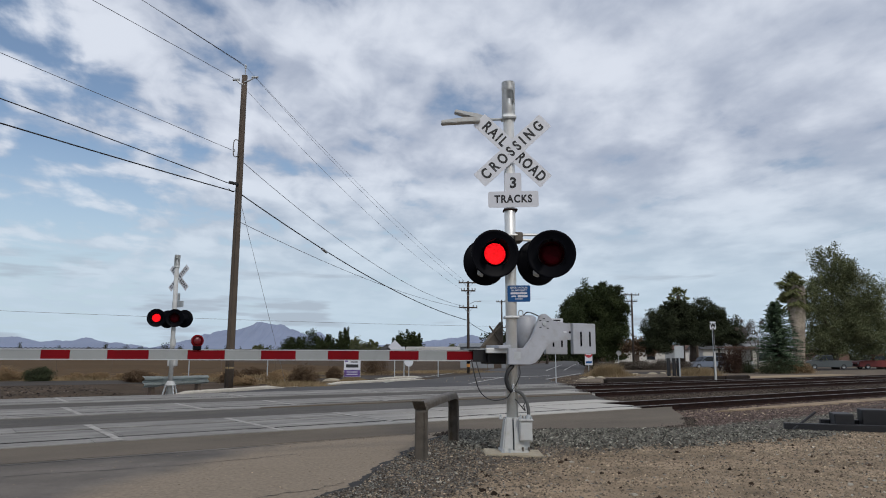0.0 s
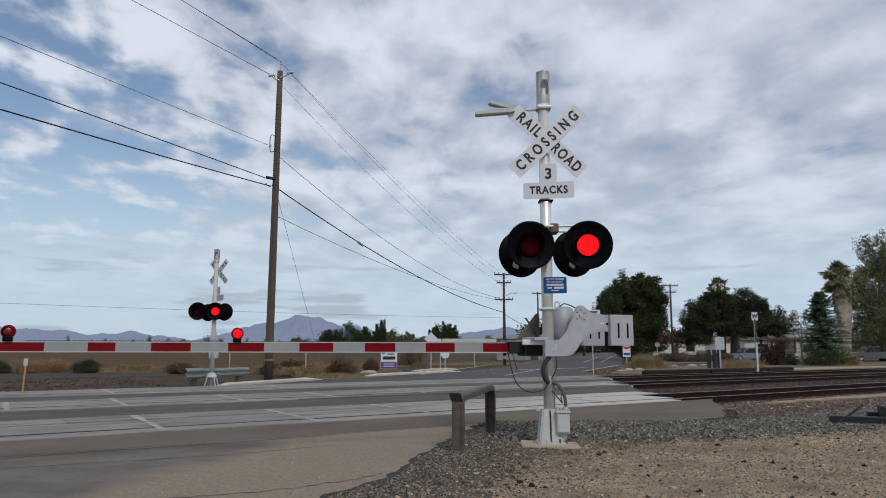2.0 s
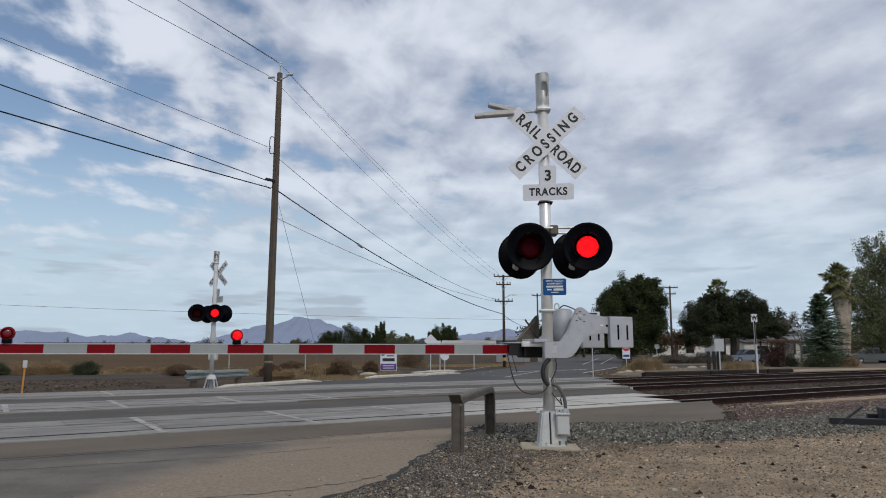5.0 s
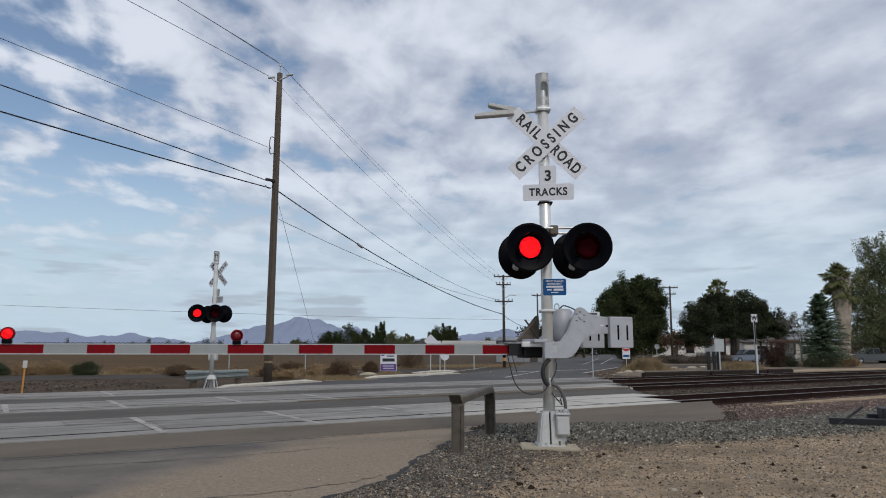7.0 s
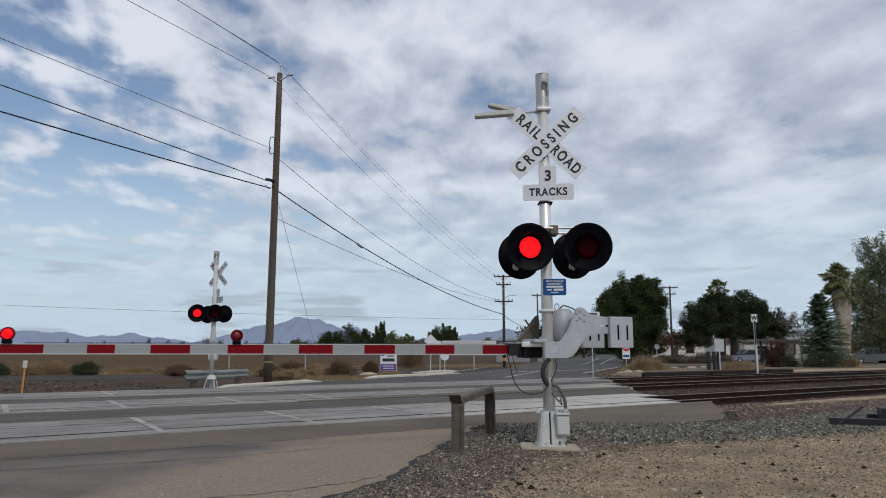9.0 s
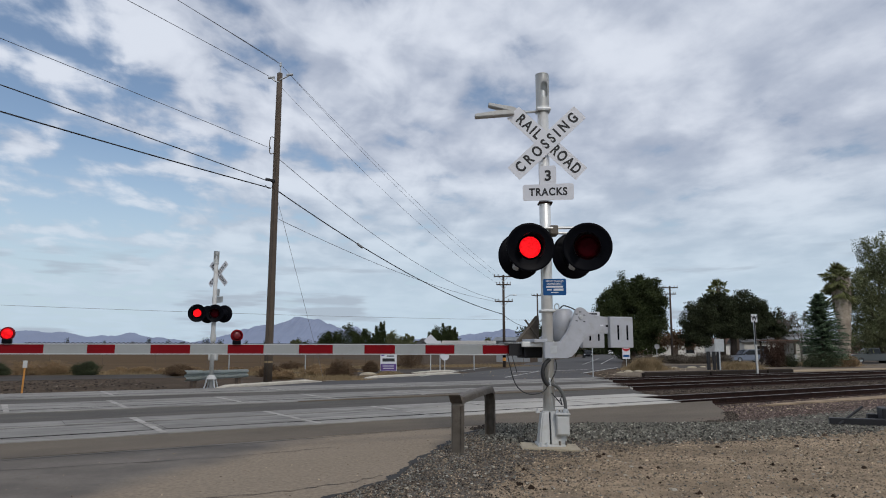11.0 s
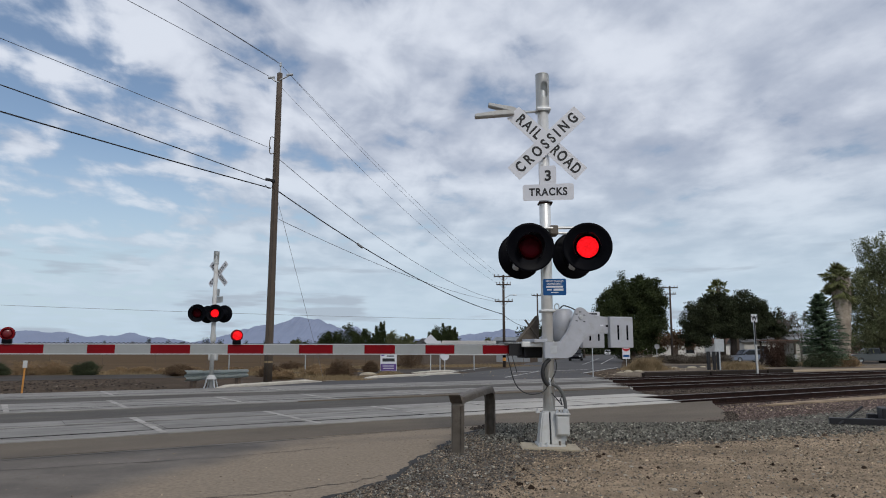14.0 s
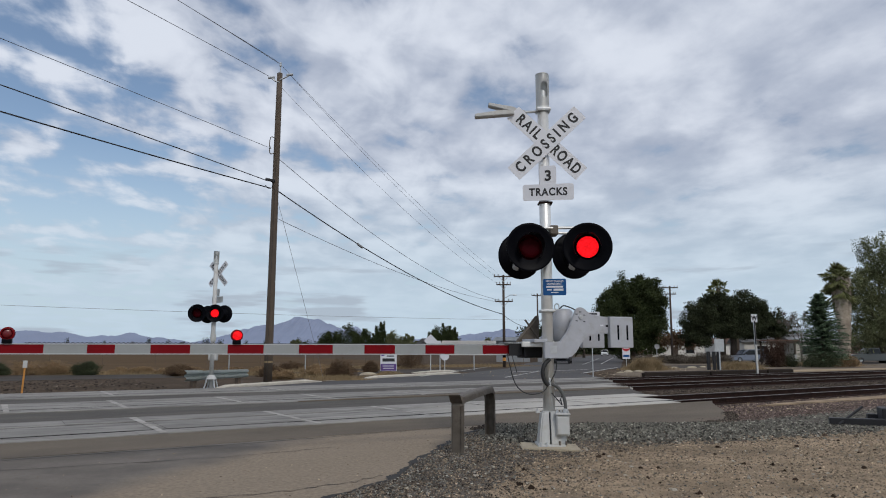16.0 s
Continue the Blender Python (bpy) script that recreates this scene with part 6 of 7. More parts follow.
def grass(name, areas, count, hmax, material, label, seed):
    """Blades of dry grass in patches (x, y, radius x, radius y)."""
    rg = np.random.default_rng(seed)
    A = np.array(areas)
    pick = rg.integers(0, len(A), count)
    q = rg.normal(size=(count, 2)) * 0.5
    P = np.stack([A[pick, 0] + q[:, 0] * A[pick, 2], A[pick, 1] + q[:, 1] * A[pick, 3], np.full(count, FAR_Z - 0.02)], 1)
    hh = hmax * (0.3 + 0.7 * rg.random(count)) * np.exp(-(q ** 2).sum(1) * 0.6)
    lean = rg.normal(size=(count, 2)) * 0.35 * hh[:, None]
    wv = rg.normal(size=(count, 2))
    wv /= np.linalg.norm(wv, axis=1)[:, None]
    w = np.concatenate([wv * 0.02, np.zeros((count, 1))], 1)
    T = P + np.concatenate([lean, hh[:, None]], 1)
    V = np.stack([P - w, P + w, T], 1).reshape(-1, 3)
    ob = cloud_object(name, V, np.arange(count * 3).reshape(-1, 3), material)
    return tagged(ob, label, "grass", kind="stuff")


# big trees beside the road
tree(23.1, 85.7, FAR_Z, [(-2.6, 0, 6.3, 1.9, 2.2, 2.6), (-0.9, 0.5, 8.0, 2.2, 2.4, 2.5), (-4.0, 0, 5.2, 1.3, 1.4, 1.4), (1.9, 0, 8.0, 2.5, 2.3, 2.4), (2.4, 0, 5.4, 2.1, 2.4, 3.0), (1.9, 0, 9.1, 2.0, 1.7, 1.4), (-0.1, -0.5, 4.2, 3.5, 2.6, 3.0), (-3.4, 0, 3.4, 1.7, 1.7, 1.6), (0.4, 0, 2.2, 3.0, 2.0, 1.9)],
     120000, 0.105, M_LEAF1, "tall dark green broadleaf tree by the road", 11, 0.45)
tree(37.3, 90.2, FAR_Z, [(-4.0, 0, 5.0, 2.4, 2.6, 2.8), (-1.6, 0.5, 6.5, 2.4, 2.6, 2.6), (1.8, 0, 6.2, 2.6, 2.6, 2.6), (4.2, 0, 5.0, 2.3, 2.4, 2.4), (-5.6, 0, 3.8, 1.3, 1.5, 1.7), (6.0, 0, 3.9, 1.2, 1.5, 1.6), (-2.5, 0, 7.9, 1.2, 1.2, 1.0), (0.5, -0.6, 4.4, 5.0, 2.5, 1.5)],
     110000, 0.105, M_LEAF2, "wide dark olive-green spreading tree", 12, 0.5)
tree(41.5, 99, FAR_Z, [(-2, 0, 6.5, 2.6, 2.2, 2.6), (1.6, 0, 6.2, 2.8, 2.2, 2.4)], 11000, 0.10, M_LEAF3, "tall thin-leaved grey-green tree", 13, 0.3)
palm(41.0, 103, FAR_Z, 10.6, 1.7, "slim palm rising behind other trees", 3, False, 46)
conifer(33.1, 61.2, FAR_Z, 6.4, 2.75, 8)
palm(42.7, 74.5, FAR_Z, 9.7, 1.75, "tall palm tree with a shaggy skirt of dead fronds", 5)
tree(52.5, 84, FAR_Z, [(0.5, 0, 12.2, 2.8, 2.5, 3.2), (-2.6, 0, 9.0, 2.2, 2.2, 2.6), (3.0, 0, 9.5, 3.2, 2.5, 3.6), (0, 0, 6.0, 3.6, 2.6, 3.0), (3.5, 0, 5.0, 4.2, 2.6, 3.4), (-1.5, 0, 3.2, 3.2, 2.5, 2.2)], 95000, 0.10, M_LEAF3,
     "large tall eucalyptus tree with grey-green leaves", 14, 0.5)
tree(61, 88, FAR_Z, [(0, 0, 8.0, 4.0, 3, 4.0), (0, 0, 4.2, 4.5, 3, 3.2)], 30000, 0.10, M_LEAF3, "large tall eucalyptus tree with grey-green leaves", 15, 0.5)


def bare_tree(x, y, h, label, seed):
    """A nearly leafless tree: forking limbs with thin twigs and a few dry leaves."""
    th = thing("tree", pose(x, y, FAR_Z), label, "tree", "trees")
    rg = random.Random(seed)
    bm = tube([(0, 0, -0.1), (0.05, 0, h * 0.3)], 0.13, 7, r1=0.10)
    tips = []

    def grow(p, d, L, r, depth):
        q = p + d * L
        tube([p, (p + q) / 2 + Vector((rg.uniform(-0.06, 0.06), rg.uniform(-0.06, 0.06), 0)), q], r, 4, bm, r1=r * 0.6)
        if depth == 0:
            tips.append(q)
            return
        for _ in range(3):
            grow(q, (d + Vector((rg.uniform(-0.75, 0.75), rg.uniform(-0.75, 0.75), rg.uniform(-0.15, 0.5)))).normalized(), L * rg.uniform(0.6, 0.85), r * 0.6, depth - 1)

    for _ in range(4):
        grow(Vector((0.05, 0, h * 0.28)), Vector((rg.uniform(-0.6, 0.6), rg.uniform(-0.6, 0.6), 1)).normalized(), h * 0.24, 0.06, 3)
    part("trunk", bm, M_GREYBARK, th)
    V, F = leaf_cloud([(t.x, t.y, t.z, 0.35, 0.35, 0.3) for t in tips], 1500, 0.06, seed)
    cloud_object("crown", V, F, M_BRUSH, th, "few dry brown leaves")


M_GREYBARK = mat("grey_bark", (0.15, 0.13, 0.115), 0.95, var=0.3, scale=3, fine=15)
bare_tree(38.2, 75, 5.8, "thin nearly leafless grey tree", 16)
tree(31, 105, FAR_Z, [(0, 0, 3.4, 3.5, 2.4, 1.9), (4, 0, 3.2, 3.2, 2.4, 1.7), (-3, 0, 2.6, 2.6, 2, 1.4)], 4000, 0.22, M_TUMBLE, "low brown autumn tree", 17, 0.25)
# dark woods along the far end of the road
tree(30, 150, FAR_Z, [(-3, 0, 4.5, 4, 3, 4.0), (-9, 0, 3.5, 4, 3, 3.0)], 4000, 0.35, M_LEAF2, "dark green roadside tree far down the road", 18, 0.35)
tree(66, 170, FAR_Z, [(0, 0, 5, 5, 4, 4.5), (7, 0, 4, 5, 4, 3.5), (16, 0, 4, 6, 4, 3.6)], 5000, 0.4, M_LEAF2, "dark green tree behind the houses", 19, 0.35)
bush(28.9, 61.2, FAR_Z, 2.3, 2.0, 2.2, 7000, 0.06, M_RUSTLEAF, "rust-brown leafy shrub by the tracks", 20)
bush(32.0, 60, FAR_Z, 3.0, 1.6, 1.3, 6000, 0.05, M_BUSH, "low grey-green shrub by the tracks", 21)
bush(30.6, 62, FAR_Z, 1.6, 1.2, 1.0, 3000, 0.05, M_BUSH, "low grey-green shrub by the tracks", 22)
for i, (bx, by, bw, bh) in enumerate(((25.2, 77.5, 3.6, 1.15), (28.3, 78.2, 4.0, 1.25), (31.5, 80, 3.0, 0.95), (22.0, 76.5, 2.2, 1.0))):
    bush(bx, by, FAR_Z, bw, 2.0, bh, 8000, 0.055, M_BRUSH, "tangled grey-brown brush by the fence", 140 + i)
# bushes along the field road
for i, (bx, by, bw, bh, mt, lab) in enumerate(((-5.0, 34.4, 1.45, 0.95, M_TUMBLE, "round dry brown tumbleweed bush"), (-2.6, 56.5, 2.6, 1.35, M_TUMBLE, "large dry brown roadside bush"), (-20.2, 40.0, 1.55, 0.72, M_BUSH, "dark green roadside weed bush"),
                                               (-14.3, 38.2, 1.5, 0.62, M_TUMBLE, "dark brown roadside weed bush"), (-10.8, 50.0, 1.7, 0.6, M_TUMBLE, "round dry brown tumbleweed bush"), (-7.9, 34.6, 1.2, 0.42, M_TAWNY, "low tawny weed clump"),
                                               (-25.3, 40.0, 1.3, 0.6, M_BUSH, "dark green roadside weed bush"), (-4.6, 44.5, 1.0, 0.7, M_TUMBLE, "dry rust-brown weed clump"), (-9.4, 38.0, 1.2, 0.6, M_TUMBLE, "dry rust-brown weed clump"))):
    bush(bx, by, FAR_Z, bw, bw * 0.8, bh, 11000, 0.03, mt, lab, 30 + i)
for i, (bx, by, bw, bh) in enumerate(((-24.3, 41.0, 1.7, 0.75), (-23.0, 41.2, 1.5, 0.80), (-22.1, 41.6, 1.2, 0.55), (-19.2, 41.8, 1.0, 0.38), (-18.0, 42.0, 1.3, 0.42), (-16.6, 42.2, 1.2, 0.36), (-15.4, 42.5, 1.3, 0.40),
                                      (-12.6, 43.0, 1.6, 0.40), (-11.2, 44.0, 1.8, 0.45), (-6.6, 37.2, 1.6, 0.42), (-8.3, 46.0, 1.8, 0.45))):
    bush(bx, by, FAR_Z, bw, bw * 0.7, bh, 6000, 0.032, M_TAWNY, "low tawny clump of dry brush by the field road", 160 + i)
bush(34.6, 60.5, FAR_Z, 1.9, 1.4, 0.95, 4500, 0.05, M_TAWNY, "low tawny clump of dry brush by the tracks", 175)
grass("dry_grass", [(-20.0, 41.6, 5.2, 0.6), (-14, 43, 4, 0.9), (-9, 46, 5, 1.0), (-10.5, 40, 3.0, 1.0), (-6.5, 37.0, 2.2, 1.2), (-3, 39.5, 0.8, 0.8), (-5.0, 33.5, 1.3, 0.7), (0, 61, 5, 1.2), (4, 64, 5, 1.5), (-7, 56, 5, 1.0)], 26000, 0.34, M_DRYGRASS, "dry yellow grass along the road", 41)
grass("dry_grass", [(14.1, 50, 0.8, 0.5), (15.0, 50.6, 0.7, 0.4)], 6000, 1.15, M_DRYGRASS, "tall golden dry grass clump by the road", 44)
grass("dry_grass", [(14.4, 52, 1.1, 0.8), (15.5, 53, 1.6, 0.9), (22.2, 52.5, 1.6, 0.5), (26, 62, 2.5, 0.8), (35, 66, 4, 1.2)], 13000, 0.7, M_DRYGRASS, "dry yellow grass clumps beside the road", 42)


def tree_row():
    """Woods at the far side of the field."""
    spec = ((-22.0, 300, 9.5, 7, 1), (-16.0, 305, 8.5, 7, 1), (-41, 290, 12.5, 12.0, 0), (-48, 290, 9.5, 9, 0), (-33.5, 288, 10.5, 8, 0), (-63, 300, 6.5, 5, 1), (-59, 300, 5.5, 9, 0), (-26.0, 290, 13.2, 5, 0), (-29.0, 292, 9.0, 7, 0), (-0.5, 262, 12.2, 7, 0), (2.6, 262, 10.5, 6, 0), (-3.4, 263, 9.5, 5, 0),
            (18, 280, 6.0, 7, 1), (-12, 300, 6.0, 9, 1), (10, 300, 4.5, 9, 1))
    for i, (x, y, h, w, kind) in enumerate(spec):
        hw = w / 2
        blobs = [(-hw * 0.55, 0, h * 0.62, hw * 0.42, hw * 0.5, h * 0.26), (hw * 0.5, 0, h * 0.70, hw * 0.45, hw * 0.5, h * 0.27), (0, 0, h * 0.42, hw, hw * 0.6, h * 0.36), (hw * 0.05, 0, h * 0.84, hw * 0.35, hw * 0.3, h * 0.16)] if i % 3 else [(0, 0, h * 0.6, hw * 0.8, hw * 0.6, h * 0.38), (-hw * 0.5, 0, h * 0.4, hw * 0.6, hw * 0.5, h * 0.36), (hw * 0.5, 0, h * 0.42, hw * 0.6, hw * 0.5, h * 0.34), (hw * 0.1, 0, h * 0.82, hw * 0.3, hw * 0.3, h * 0.16)]
        tree(x, y, FAR_Z, blobs, 10000, 0.23, M_LEAF1 if kind == 0 else M_LEAF3, "dark green tree beyond the field", 60 + i, 0.3, group="trees beyond the field")
    V, F = leaf_cloud([(0, 0, 0.8, 210, 3, 2.0)], 9000, 0.7, 90)
    ob = cloud_object("far_woods", V, F, M_LEAF2)
    ob.matrix_basis = pose(-210, 520, FAR_Z)
    tagged(ob, "low dark line of distant trees", "woods", kind="stuff")


tree_row()
for wx, wy, wl in ((150, 430, 90), (75, 300, 26), (330, 430, 120)):
    V, F = leaf_cloud([(0, 0, 2.2, wl, 4, 4.5), (wl * 0.4, 0, 4.0, wl * 0.3, 4, 4.0), (-wl * 0.5, 0, 3.5, wl * 0.25, 4, 3.8)], 7000, 0.8, 91)
    ob = cloud_object("far_woods", V, F, M_LEAF2)
    ob.matrix_basis = pose(wx, wy, FAR_Z)
    tagged(ob, "dark line of distant trees behind the houses", "woods", kind="stuff")
rg = random.Random(3)
for k in range(14):
    hx = -255 + k * 13 + rg.uniform(-4, 4)
    tree(hx, 480, FAR_Z, [(0, 0, rg.uniform(4.0, 5.5), rg.uniform(1.0, 1.9), 1.0, rg.uniform(2.6, 4.2))], 1100, 0.30, M_LEAF2, "slim dark tree on the horizon", 100 + k, 0.25, group="trees on the horizon")


# ================= mountains =================
def ridge(name, y, x0, x1, peaks, label, seed, depth=500.0, rough=0.16):
    n, rows = 420, 9
    bm = bmesh.new()
    g = []
    for j in range(rows):
        t = j / (rows - 1)
        row = []
        for i in range(n + 1):
            x = x0 + (x1 - x0) * i / n
            h = float(np.interp(x, [p[0] for p in peaks], [p[1] for p in peaks]))
            nz = noise.fractal(Vector((x / 170 + seed, t * 3, 0)), 0.8, 2.2, 6)
            hh = h * (t ** 0.8) * (1 + rough * nz) + 9 * nz * t
            row.append(bm.verts.new((x, y + depth * (t - 1), max(-2, hh))))
        g.append(row)
    for a, b in zip(g, g[1:]):
        for i in range(n):
            bm.faces.new((a[i], a[i + 1], b[i + 1], b[i]))
    return tagged(part(name, bm, M_HAZEHILL, smooth=True), label, "mountain", kind="structure")


mountain = ridge("mountain", 4300, -1700, 150, [(-1700, 20), (-1500, 52), (-1400, 78), (-1304, 104), (-1157, 146), (-1035, 180), (-905, 208), (-815, 196), (-745, 210), (-660, 192), (-598, 164), (-525, 150), (-430, 104), (-300, 40), (0, 12), (150, 0)], "double-peaked mountain in the distance, haze painted in blue-grey", 1.3, 700, 0.13)
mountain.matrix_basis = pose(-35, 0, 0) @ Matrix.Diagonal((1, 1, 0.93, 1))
ridge("hills", 4600, -3600, -1250, [(-3600, 120), (-2932, 146), (-2700, 138), (-2550, 125), (-2330, 95), (-2180, 105), (-2055, 120), (-1950, 95), (-1700, 68), (-1250, 30)], "low hills on the horizon with painted blue haze", 5.1, 500, 0.08)
ridge("hills", 4600, -600, 1500, [(-600, 50), (-310, 82), (-90, 80), (60, 95), (284, 127), (434, 146), (546, 127), (800, 80), (1500, 30)], "low hills on the horizon with painted pale blue haze", 8.7, 500, 0.08)


# ================= buildings =================
def house(x, y, w, d, h, roof_h, wall, roof, label, yaw=0.0, windows=(), door=None, name="house", group="houses by the crossing"):
    th = thing(name, pose(x, y, FAR_Z, 0, 0, yaw), label, "house", group)
    part("wall", box(w, d, h, (0, 0, h / 2)), wall, th)
    bm = bmesh.new()
    e = 0.4
    a = [bm.verts.new((sx * (w / 2 + e), sy * (d / 2 + e), h)) for sx, sy in ((-1, -1), (1, -1), (1, 1), (-1, 1))]
    r = [bm.verts.new((sx * (w / 2 + e), 0, h + roof_h)) for sx in (-1, 1)]
    bm.faces.new((a[0], a[1], r[1], r[0])), bm.faces.new((a[2], a[3], r[0], r[1])), bm.faces.new((a[1], a[2], r[1])), bm.faces.new((a[3], a[0], r[0])), bm.faces.new(a)
    bmesh.ops.solidify(bm, geom=bm.faces[:], thickness=0.12)
    part("roof", bm, roof, th)
    for wx, ww, wz, wh in windows:
        f = part("window", box(ww + 0.16, 0.08, wh + 0.16, (wx, -d / 2 - 0.02, wz)), M_WHITEPAINT, th)
        part("pane", box(ww, 0.03, wh, (wx, -d / 2 - 0.06, wz)), M_GLASSD, f)
    if door is not None:
        part("door", box(0.95, 0.07, 2.05, (door, -d / 2 - 0.03, 1.03)), M_FENCE, th)
    return th


house(52, 108, 13, 8, 2.7, 1.3, M_WALLW, M_ROOF, "low pale house with a grey roof behind trees", -8, ((-4, 1.6, 1.6, 1.1), (0.5, 1.4, 1.6, 1.1), (4, 1.8, 1.6, 1.1)), 2.3)
house(46.0, 88, 5.6, 5, 2.6, 0.6, M_PORCH, M_GALV, "pale beige porch with a low grey roof", -8, ((-1.2, 1.4, 1.5, 1.0),), 1.2, "porch")
house(64, 112, 12, 8, 2.7, 1.4, M_ROOFB, M_ROOF, "low brown house with a grey roof", -8, ((-3.5, 1.5, 1.6, 1.1), (2, 1.5, 1.6, 1.1)), 0)
house(50.5, 128, 4.0, 5, 2.7, 1.0, M_WALLW, M_ROOFB, "small white shed with a brown roof", 5, ((-1.0, 0.8, 1.2, 0.7),), 1.0, "shed")
house(46.0, 134, 6.0, 5, 2.7, 0.8, M_WALLW, M_ROOF, "long low white outbuilding", 5, ((-2, 1.0, 1.3, 0.8), (1.5, 1.0, 1.3, 0.8)), None, "shed")
house(38.5, 120, 10, 6, 2.6, 1.4, M_WALLW, M_ROOFB, "white house with a brown roof", 3, ((-3, 1.4, 1.6, 1.1), (2.5, 1.4, 1.6, 1.1)), 0)
house(13, 250, 26, 9, 3.5, 1.6, M_WALLW, M_WALLW, "long white barn beyond the field", -5, ((-8, 1.5, 2, 1), (0, 1.5, 2, 1), (8, 1.5, 2, 1)), None, "barn")
house(-7.5, 300, 7, 6, 4.2, 2.6, M_WALLW, M_ROOF, "white gabled farmhouse beyond the field", 70, ((-1.5, 1, 2.2, 1.3), (1.5, 1, 2.2, 1.3)), None)
house(10.5, 92, 6.5, 6, 2.7, 0.5, M_WALLG, M_GALV, "grey metal-sided shed by the road", -10, ((-2, 1.0, 1.8, 0.9),), 1.5, "shed")


def carport():
    th = thing("carport", pose(32.6, 70, FAR_Z), "open brown timber carport frame on two posts", "carport")
    part("beam", box(3.1, 0.22, 0.26, (1.3, 0, 2.28), 0.02), M_FENCE, th)
    part("roof", box(3.3, 2.6, 0.10, (1.3, 1.3, 2.46), 0.02), M_ROOFB, th)
    for x in (0.15, 2.45):
        p = part("post", box(0.16, 0.16, 2.2, (x, 0, 1.1), 0.01), M_FENCE, th)
        part("post_sleeve", box(0.22, 0.22, 1.05, (x, 0, 0.52), 0.01), M_WHITEPAINT, p, "white painted lower post")
    for x in (0.15, 2.45):
        part("post", box(0.14, 0.14, 2.4, (x, 2.4, 1.2), 0.01), M_FENCE, th)


carport()


def fence(x0, y0, x1, y1, h, n, material, label, rails=2, slat=0.10):
    a, b = Vector((x0, y0, 0)), Vector((x1, y1, 0))
    L = (b - a).length
    th = thing("fence", pose(x0, y0, FAR_Z, 0, 0, math.degrees(math.atan2(y1 - y0, x1 - x0))), label, "fence", "fences")
    rgf = random.Random(int(L * 10))
    me = mesh_of(box(slat, 0.03, h, (0, 0, h / 2)), "slat", material)
    for k in range(n):
        o = new("slat", me)
        o.parent, o.matrix_basis = th, pose(L * k / (n - 1), 0, rgf.uniform(-0.12, 0.02), 0, rgf.uniform(-3, 3), 0)
    for k in range(rails):
        part("fence_rail", box(L, 0.05, 0.07 if slat > 0.06 else 0.012, (L / 2, 0.04, h * (0.25 + 0.5 * k))), material, th)
    return th


fence(21.2, 79, 31.5, 81, 0.75, 60, M_FENCE, "weathered brown board fence beside the road", slat=0.14)
fence(-60, 70, 8, 70, 1.0, 14, M_TIMBER, "thin wire field fence on metal posts", 1, 0.05)
th = thing("timber_stack", pose(*xy(29.2, 25.5), FAR_Z - 0.03, 0, 0, TRACK_ANG), "row of dark old railway timbers lying on the ground", "timber")
for k in range(5):
    part("timber", box(2.7, 0.26, 0.22, (1.4 + 2.78 * k, 0.05 * (k % 2), 0.14), 0.02), M_TIE, th)
    part("timber", box(2.6, 0.26, 0.22, (1.9 + 2.78 * k, 0.32, 0.17), 0.02), M_TIE, th)
rock_m = mesh_of(lathe([(0, 0.16), (0.20, 0.12), (0.30, 0.03), (0.26, -0.05)], 7), "rock", M_CONC)
for px_, py_, s in ((12.0, 45.8, 1.0), (13.2, 47.6, 0.7), (11.2, 44.6, 0.6), (20.5, 58, 1.0), (22.3, 60.5, 0.8), (18.7, 57.2, 0.8), (-4.2, 39.6, 1.3)):
    o = new("rock", rock_m)
    o.matrix_basis = pose(px_, py_, FAR_Z, 4, 3, px_ * 50) @ Matrix.Diagonal((s * 1.6, s, s, 1))
    tagged(o, "pale rough boulder on dry ground", "rock", "rocks")
# back of a round road sign, shaped as a shallow dish
th = thing("round_sign_back", pose(23.6, 77.6, FAR_Z), "grey back of a round road sign on a thin pole", "satellite dish")
part("pole", tube([(0, 0, 0), (0, 0, 1.85)], 0.035, 6), M_GALV, th)
part("dish", lathe([(0.0, 0.0), (0.18, 0.02), (0.29, 0.06)], 20, m=Matrix.Rotation(radians(70), 4, "X")), M_ROOF, th, "", pose(0, -0.1, 1.85))


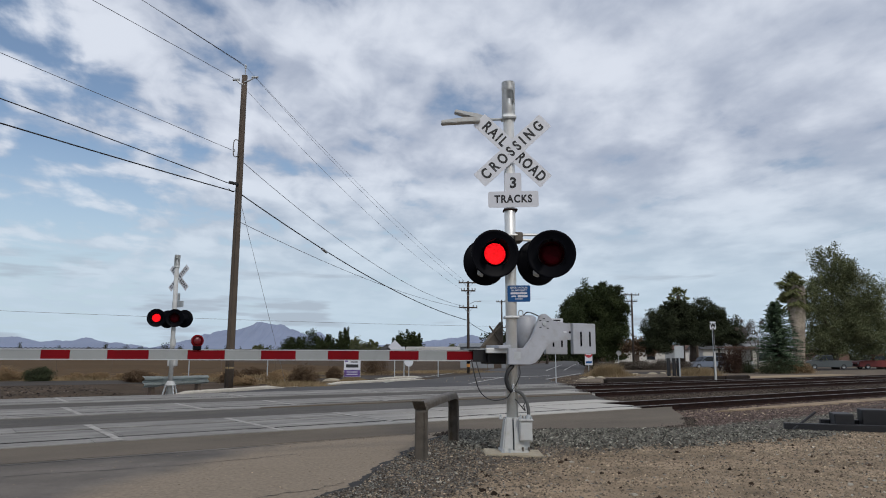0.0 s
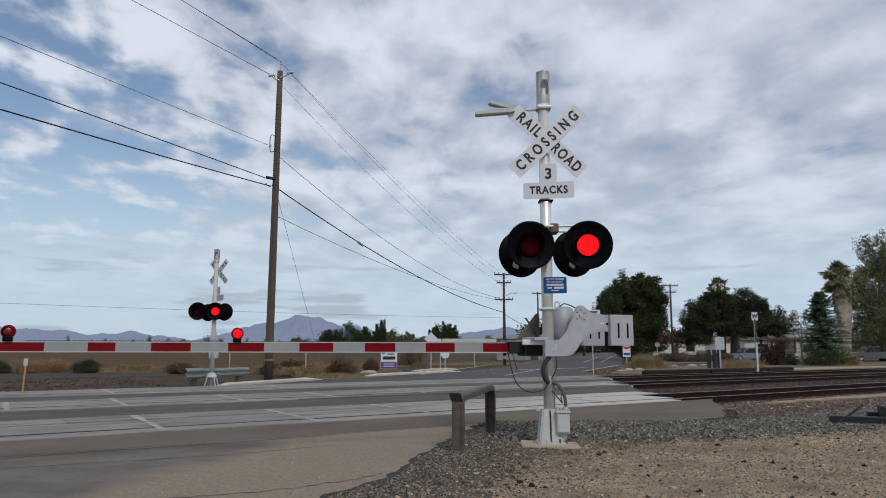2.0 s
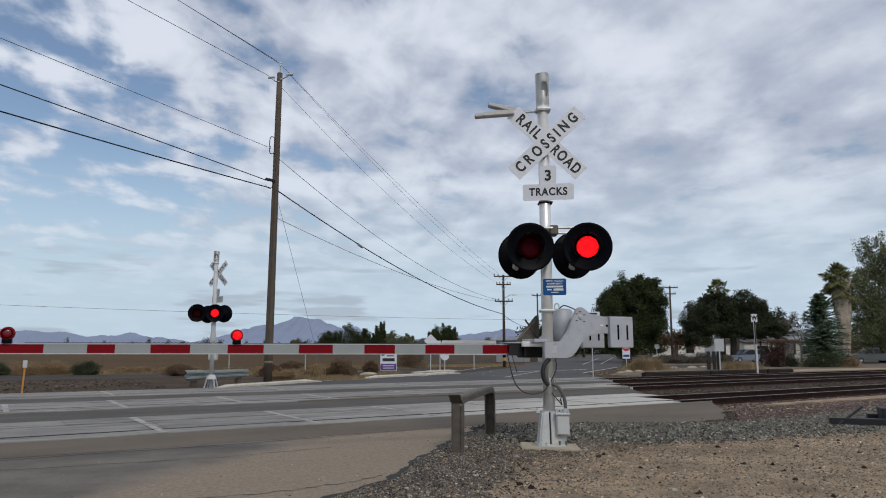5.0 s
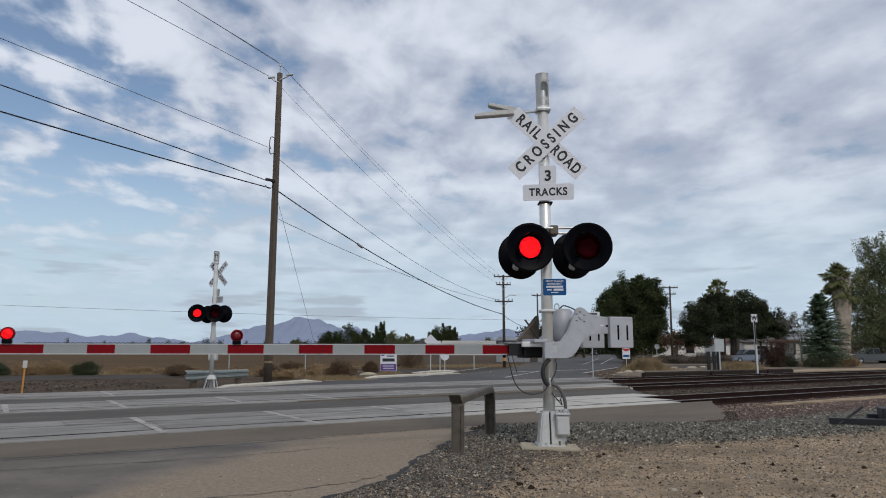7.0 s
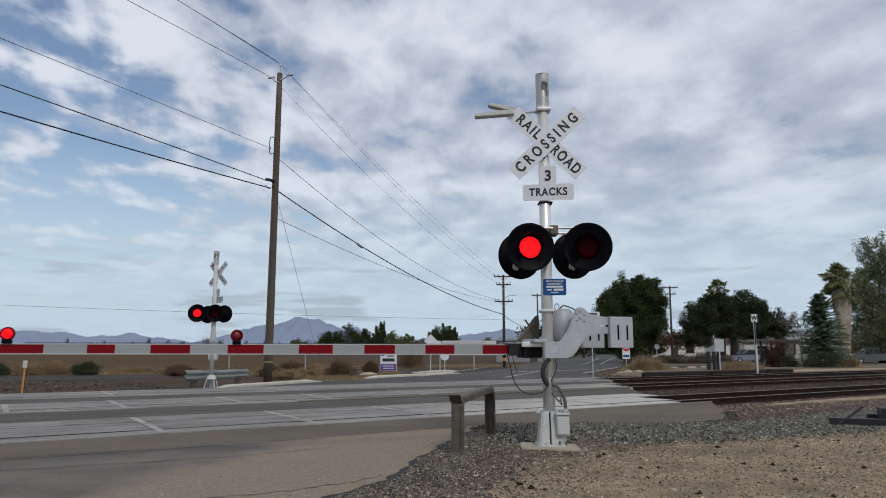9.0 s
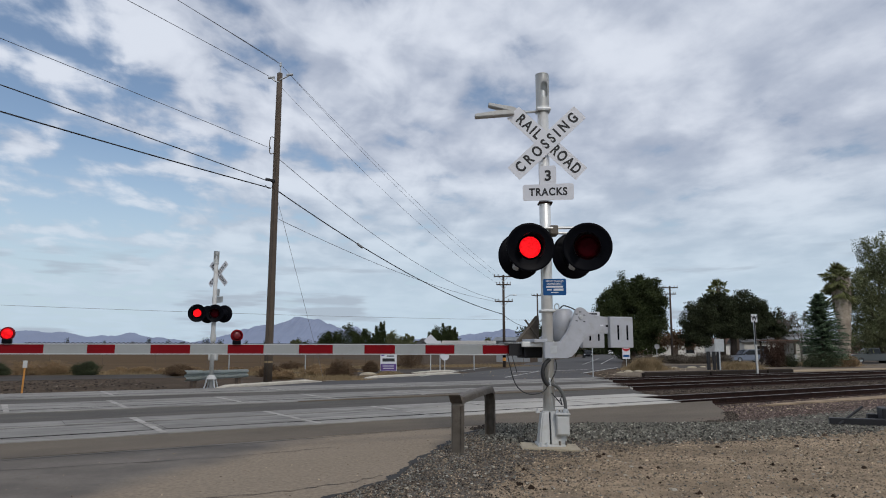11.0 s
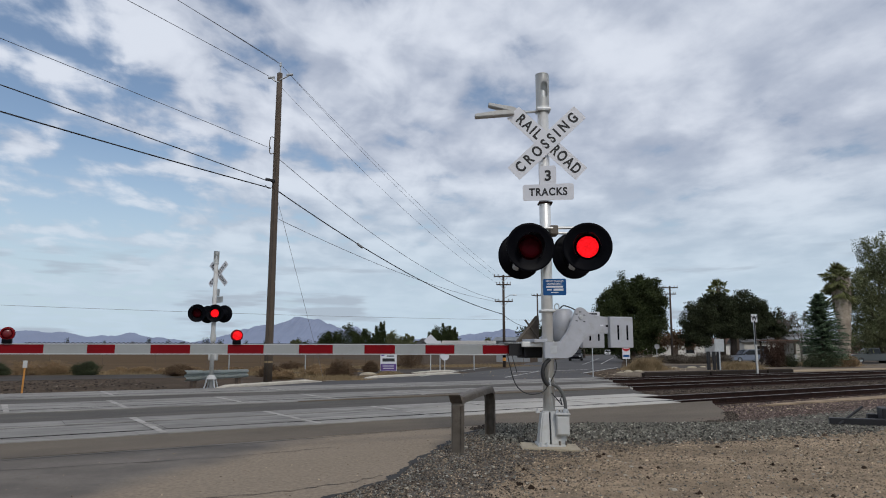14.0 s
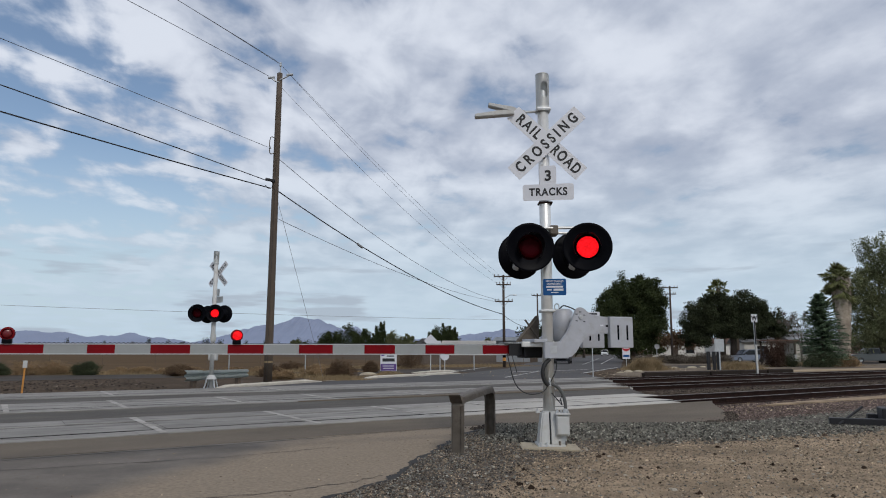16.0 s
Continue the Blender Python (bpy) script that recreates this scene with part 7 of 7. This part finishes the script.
# ================= vehicles =================
def car(m, L, W, H, paint_mat, label, kind="sedan", cat="car"):
    """Length along x, front at +x."""
    th = thing("car", m, label, cat, "cars")
    hood = 0.30 if kind != "suv" else 0.36
    body_h = H * 0.58
    if kind == "pickup":
        o = [(-L / 2, 0.35), (-L / 2, 0.62 * H), (-L * 0.12, 0.62 * H), (-L * 0.10, 0.62 * H), (L * 0.20, 0.62 * H), (L * 0.46, 0.56 * H), (L / 2, 0.45 * H), (L / 2, 0.30), (-L * 0.3, 0.26)]
        c = [(-L * 0.12, 0.6 * H), (-L * 0.10, H), (L * 0.10, H), (L * 0.22, 0.6 * H)]
    else:
        o = [(-L / 2, 0.30), (-L / 2, body_h * 0.98), (-L * 0.42, body_h * 1.04), (L * 0.20, body_h), (L * 0.45, body_h * 0.86), (L / 2, body_h * 0.66), (L / 2, 0.26), (0, 0.22)]
        back = -L * (0.46 if kind == "suv" else 0.36)
        c = [(back, body_h), (back + 0.25, H * 0.97), (back + 0.6, H), (L * 0.04, H * 0.99), (L * 0.22, body_h)]
    part("body", plate(o, W, bev=0.07), paint_mat, th)
    cb = part("cabin", plate(c, W * 0.86, bev=0.06), paint_mat, th)
    ins = [((x - 0.0) * 0.94 + 0.01, z if z < H * 0.7 else z - 0.09) for x, z in c]
    part("side_windows", plate(ins, W * 0.875), M_GLASSD, cb)
    fx = c[-1][0]
    part("windscreen", box(0.02, W * 0.74, (H - body_h) * 0.9, (fx - 0.20, 0, (H + body_h) / 2 - 0.02), rot=Matrix.Rotation(radians(-38), 4, "Y")), M_GLASSD, cb)
    part("grille", box(0.03, W * 0.55, 0.16, (L / 2 + 0.005, 0, body_h * 0.5)), M_BLACK, th)
    for sy in (-1, 1):
        part("headlight", box(0.05, 0.28, 0.13, (L / 2 - 0.01, sy * W * 0.36, body_h * 0.68), 0.02), M_SIGN, th)
        part("tail_light", box(0.04, 0.2, 0.18, (-L / 2, sy * W * 0.38, body_h * 0.8), 0.01), M_REDP, th)
        part("mirror", box(0.10, 0.18, 0.12, (L * 0.15, sy * (W / 2 + 0.05), body_h + 0.08), 0.03), paint_mat, th)
        for sx in (-0.31, 0.31):
            w = part("wheel", lathe([(0.19, -0.10), (0.31, -0.11), (0.335, -0.07), (0.335, 0.07), (0.31, 0.11), (0.19, 0.10)], 20, m=Matrix.Rotation(radians(90), 4, "X")), M_RUBBER, th, "black tyre", pose(sx * L, sy * (W / 2 - 0.1), 0.33))
            part("rim", lathe([(0, -0.09), (0.19, -0.08), (0.20, 0.0), (0.19, 0.08), (0, 0.09)], 12, m=Matrix.Rotation(radians(90), 4, "X")), M_GALV, w)
    return th


P_BLUE = mat("blue_grey_car_paint", (0.20, 0.23, 0.29), 0.3, 0.3, var=0.05)
P_SILVER = mat("silver_car_paint", (0.32, 0.33, 0.33), 0.35, 0.4, var=0.05)
P_DARK = mat("dark_car_paint", (0.012, 0.013, 0.016), 0.3, 0.2, var=0.1)
P_WHITE = mat("white_car_paint", (0.62, 0.62, 0.62), 0.35, var=0.05)
P_GREY = mat("dark_grey_car_paint", (0.10, 0.11, 0.11), 0.35, 0.3, var=0.05)
P_RED = mat("red_car_paint", (0.20, 0.03, 0.025), 0.5, var=0.15)
car(pose(38.0, 88, FAR_Z, 0, 0, 186), 4.6, 1.85, 1.6, P_BLUE, "blue-grey sport utility vehicle parked by the trees", "suv")
car(pose(44.6, 92, FAR_Z, 0, 0, 186), 4.5, 1.8, 1.45, P_SILVER, "pale silver sedan parked behind shrubs")
car(pose(50.6, 83, FAR_Z, 0, 0, 176), 5.6, 1.9, 1.75, P_GREY, "dark grey pickup truck parked by the trees", "pickup", "pickup truck")
car(pose(58.5, 85, FAR_Z, 0, 0, 176), 5.4, 1.9, 1.8, P_RED, "dull red old truck parked in the yard", "pickup", "pickup truck")
white_car = car(pose(64, 272, FZ + 0.006, 0, 0, 256.4), 5.2, 1.9, 1.75, P_WHITE, "white pickup truck driving up the far road", "pickup", "pickup truck")
car(pose(43.5, 160, FAR_Z + 0.02, 0, 0, 255), 4.6, 1.9, 1.6, P_WHITE, "white vehicle parked far down the road", "suv")
moving_car = car(pose(70, 310, FZ + 0.006, 0, 0, 256.4), 4.6, 1.85, 1.62, P_DARK, "dark car driving towards the crossing with its lights facing it", "suv")


# ================= movement =================
def motions():
    """The lamps flash in turn: each lens unit turns its glowing face to the front and back again. A dark car and a white pickup drive up the far road."""
    starts = []
    for k in range(15):
        starts += [0.40 + 1.098 * k, 1.01 + 1.098 * k]
    for ln, group, lead in LENSES:
        home = ln.matrix_basis.copy()
        ang = 180.0 if group else 0.0
        rows = [(0.0, home @ pose(0, 0, 0, 0, 0, ang))]
        for n, t in enumerate(starts):
            f0 = math.ceil((t - lead * (n % 2)) * FPS - 0.01) / FPS
            if f0 > 15.85:
                break
            for i in range(4):
                rows.append((f0 + i / FPS, home @ pose(0, 0, 0, 0, 0, ang + 60 * i)))
            ang += 180
        rows.append((16.0, home @ pose(0, 0, 0, 0, 0, ang)))
        walk(ln, rows)
    z = FZ + 0.006
    walk(moving_car, [(t, pose(x, y, z, 0, 0, 256.4)) for t, x, y in (
        (0.0, 70.3, 318), (4.0, 56.6, 258), (8.0, 41.5, 195), (11.3, 29.4, 143), (12.5, 25.0, 125), (13.6, 20.7, 107.5), (14.8, 16.6, 92), (16.0, 13.3, 78.4))])

    walk(white_car, [(t, pose(x, y, z, 0, 0, 256.4)) for t, x, y in (
        (0.0, 120.0, 495), (6.0, 91.0, 380), (12.0, 64.6, 272), (14.0, 55.0, 235), (16.0, 46.0, 200))])


motions()
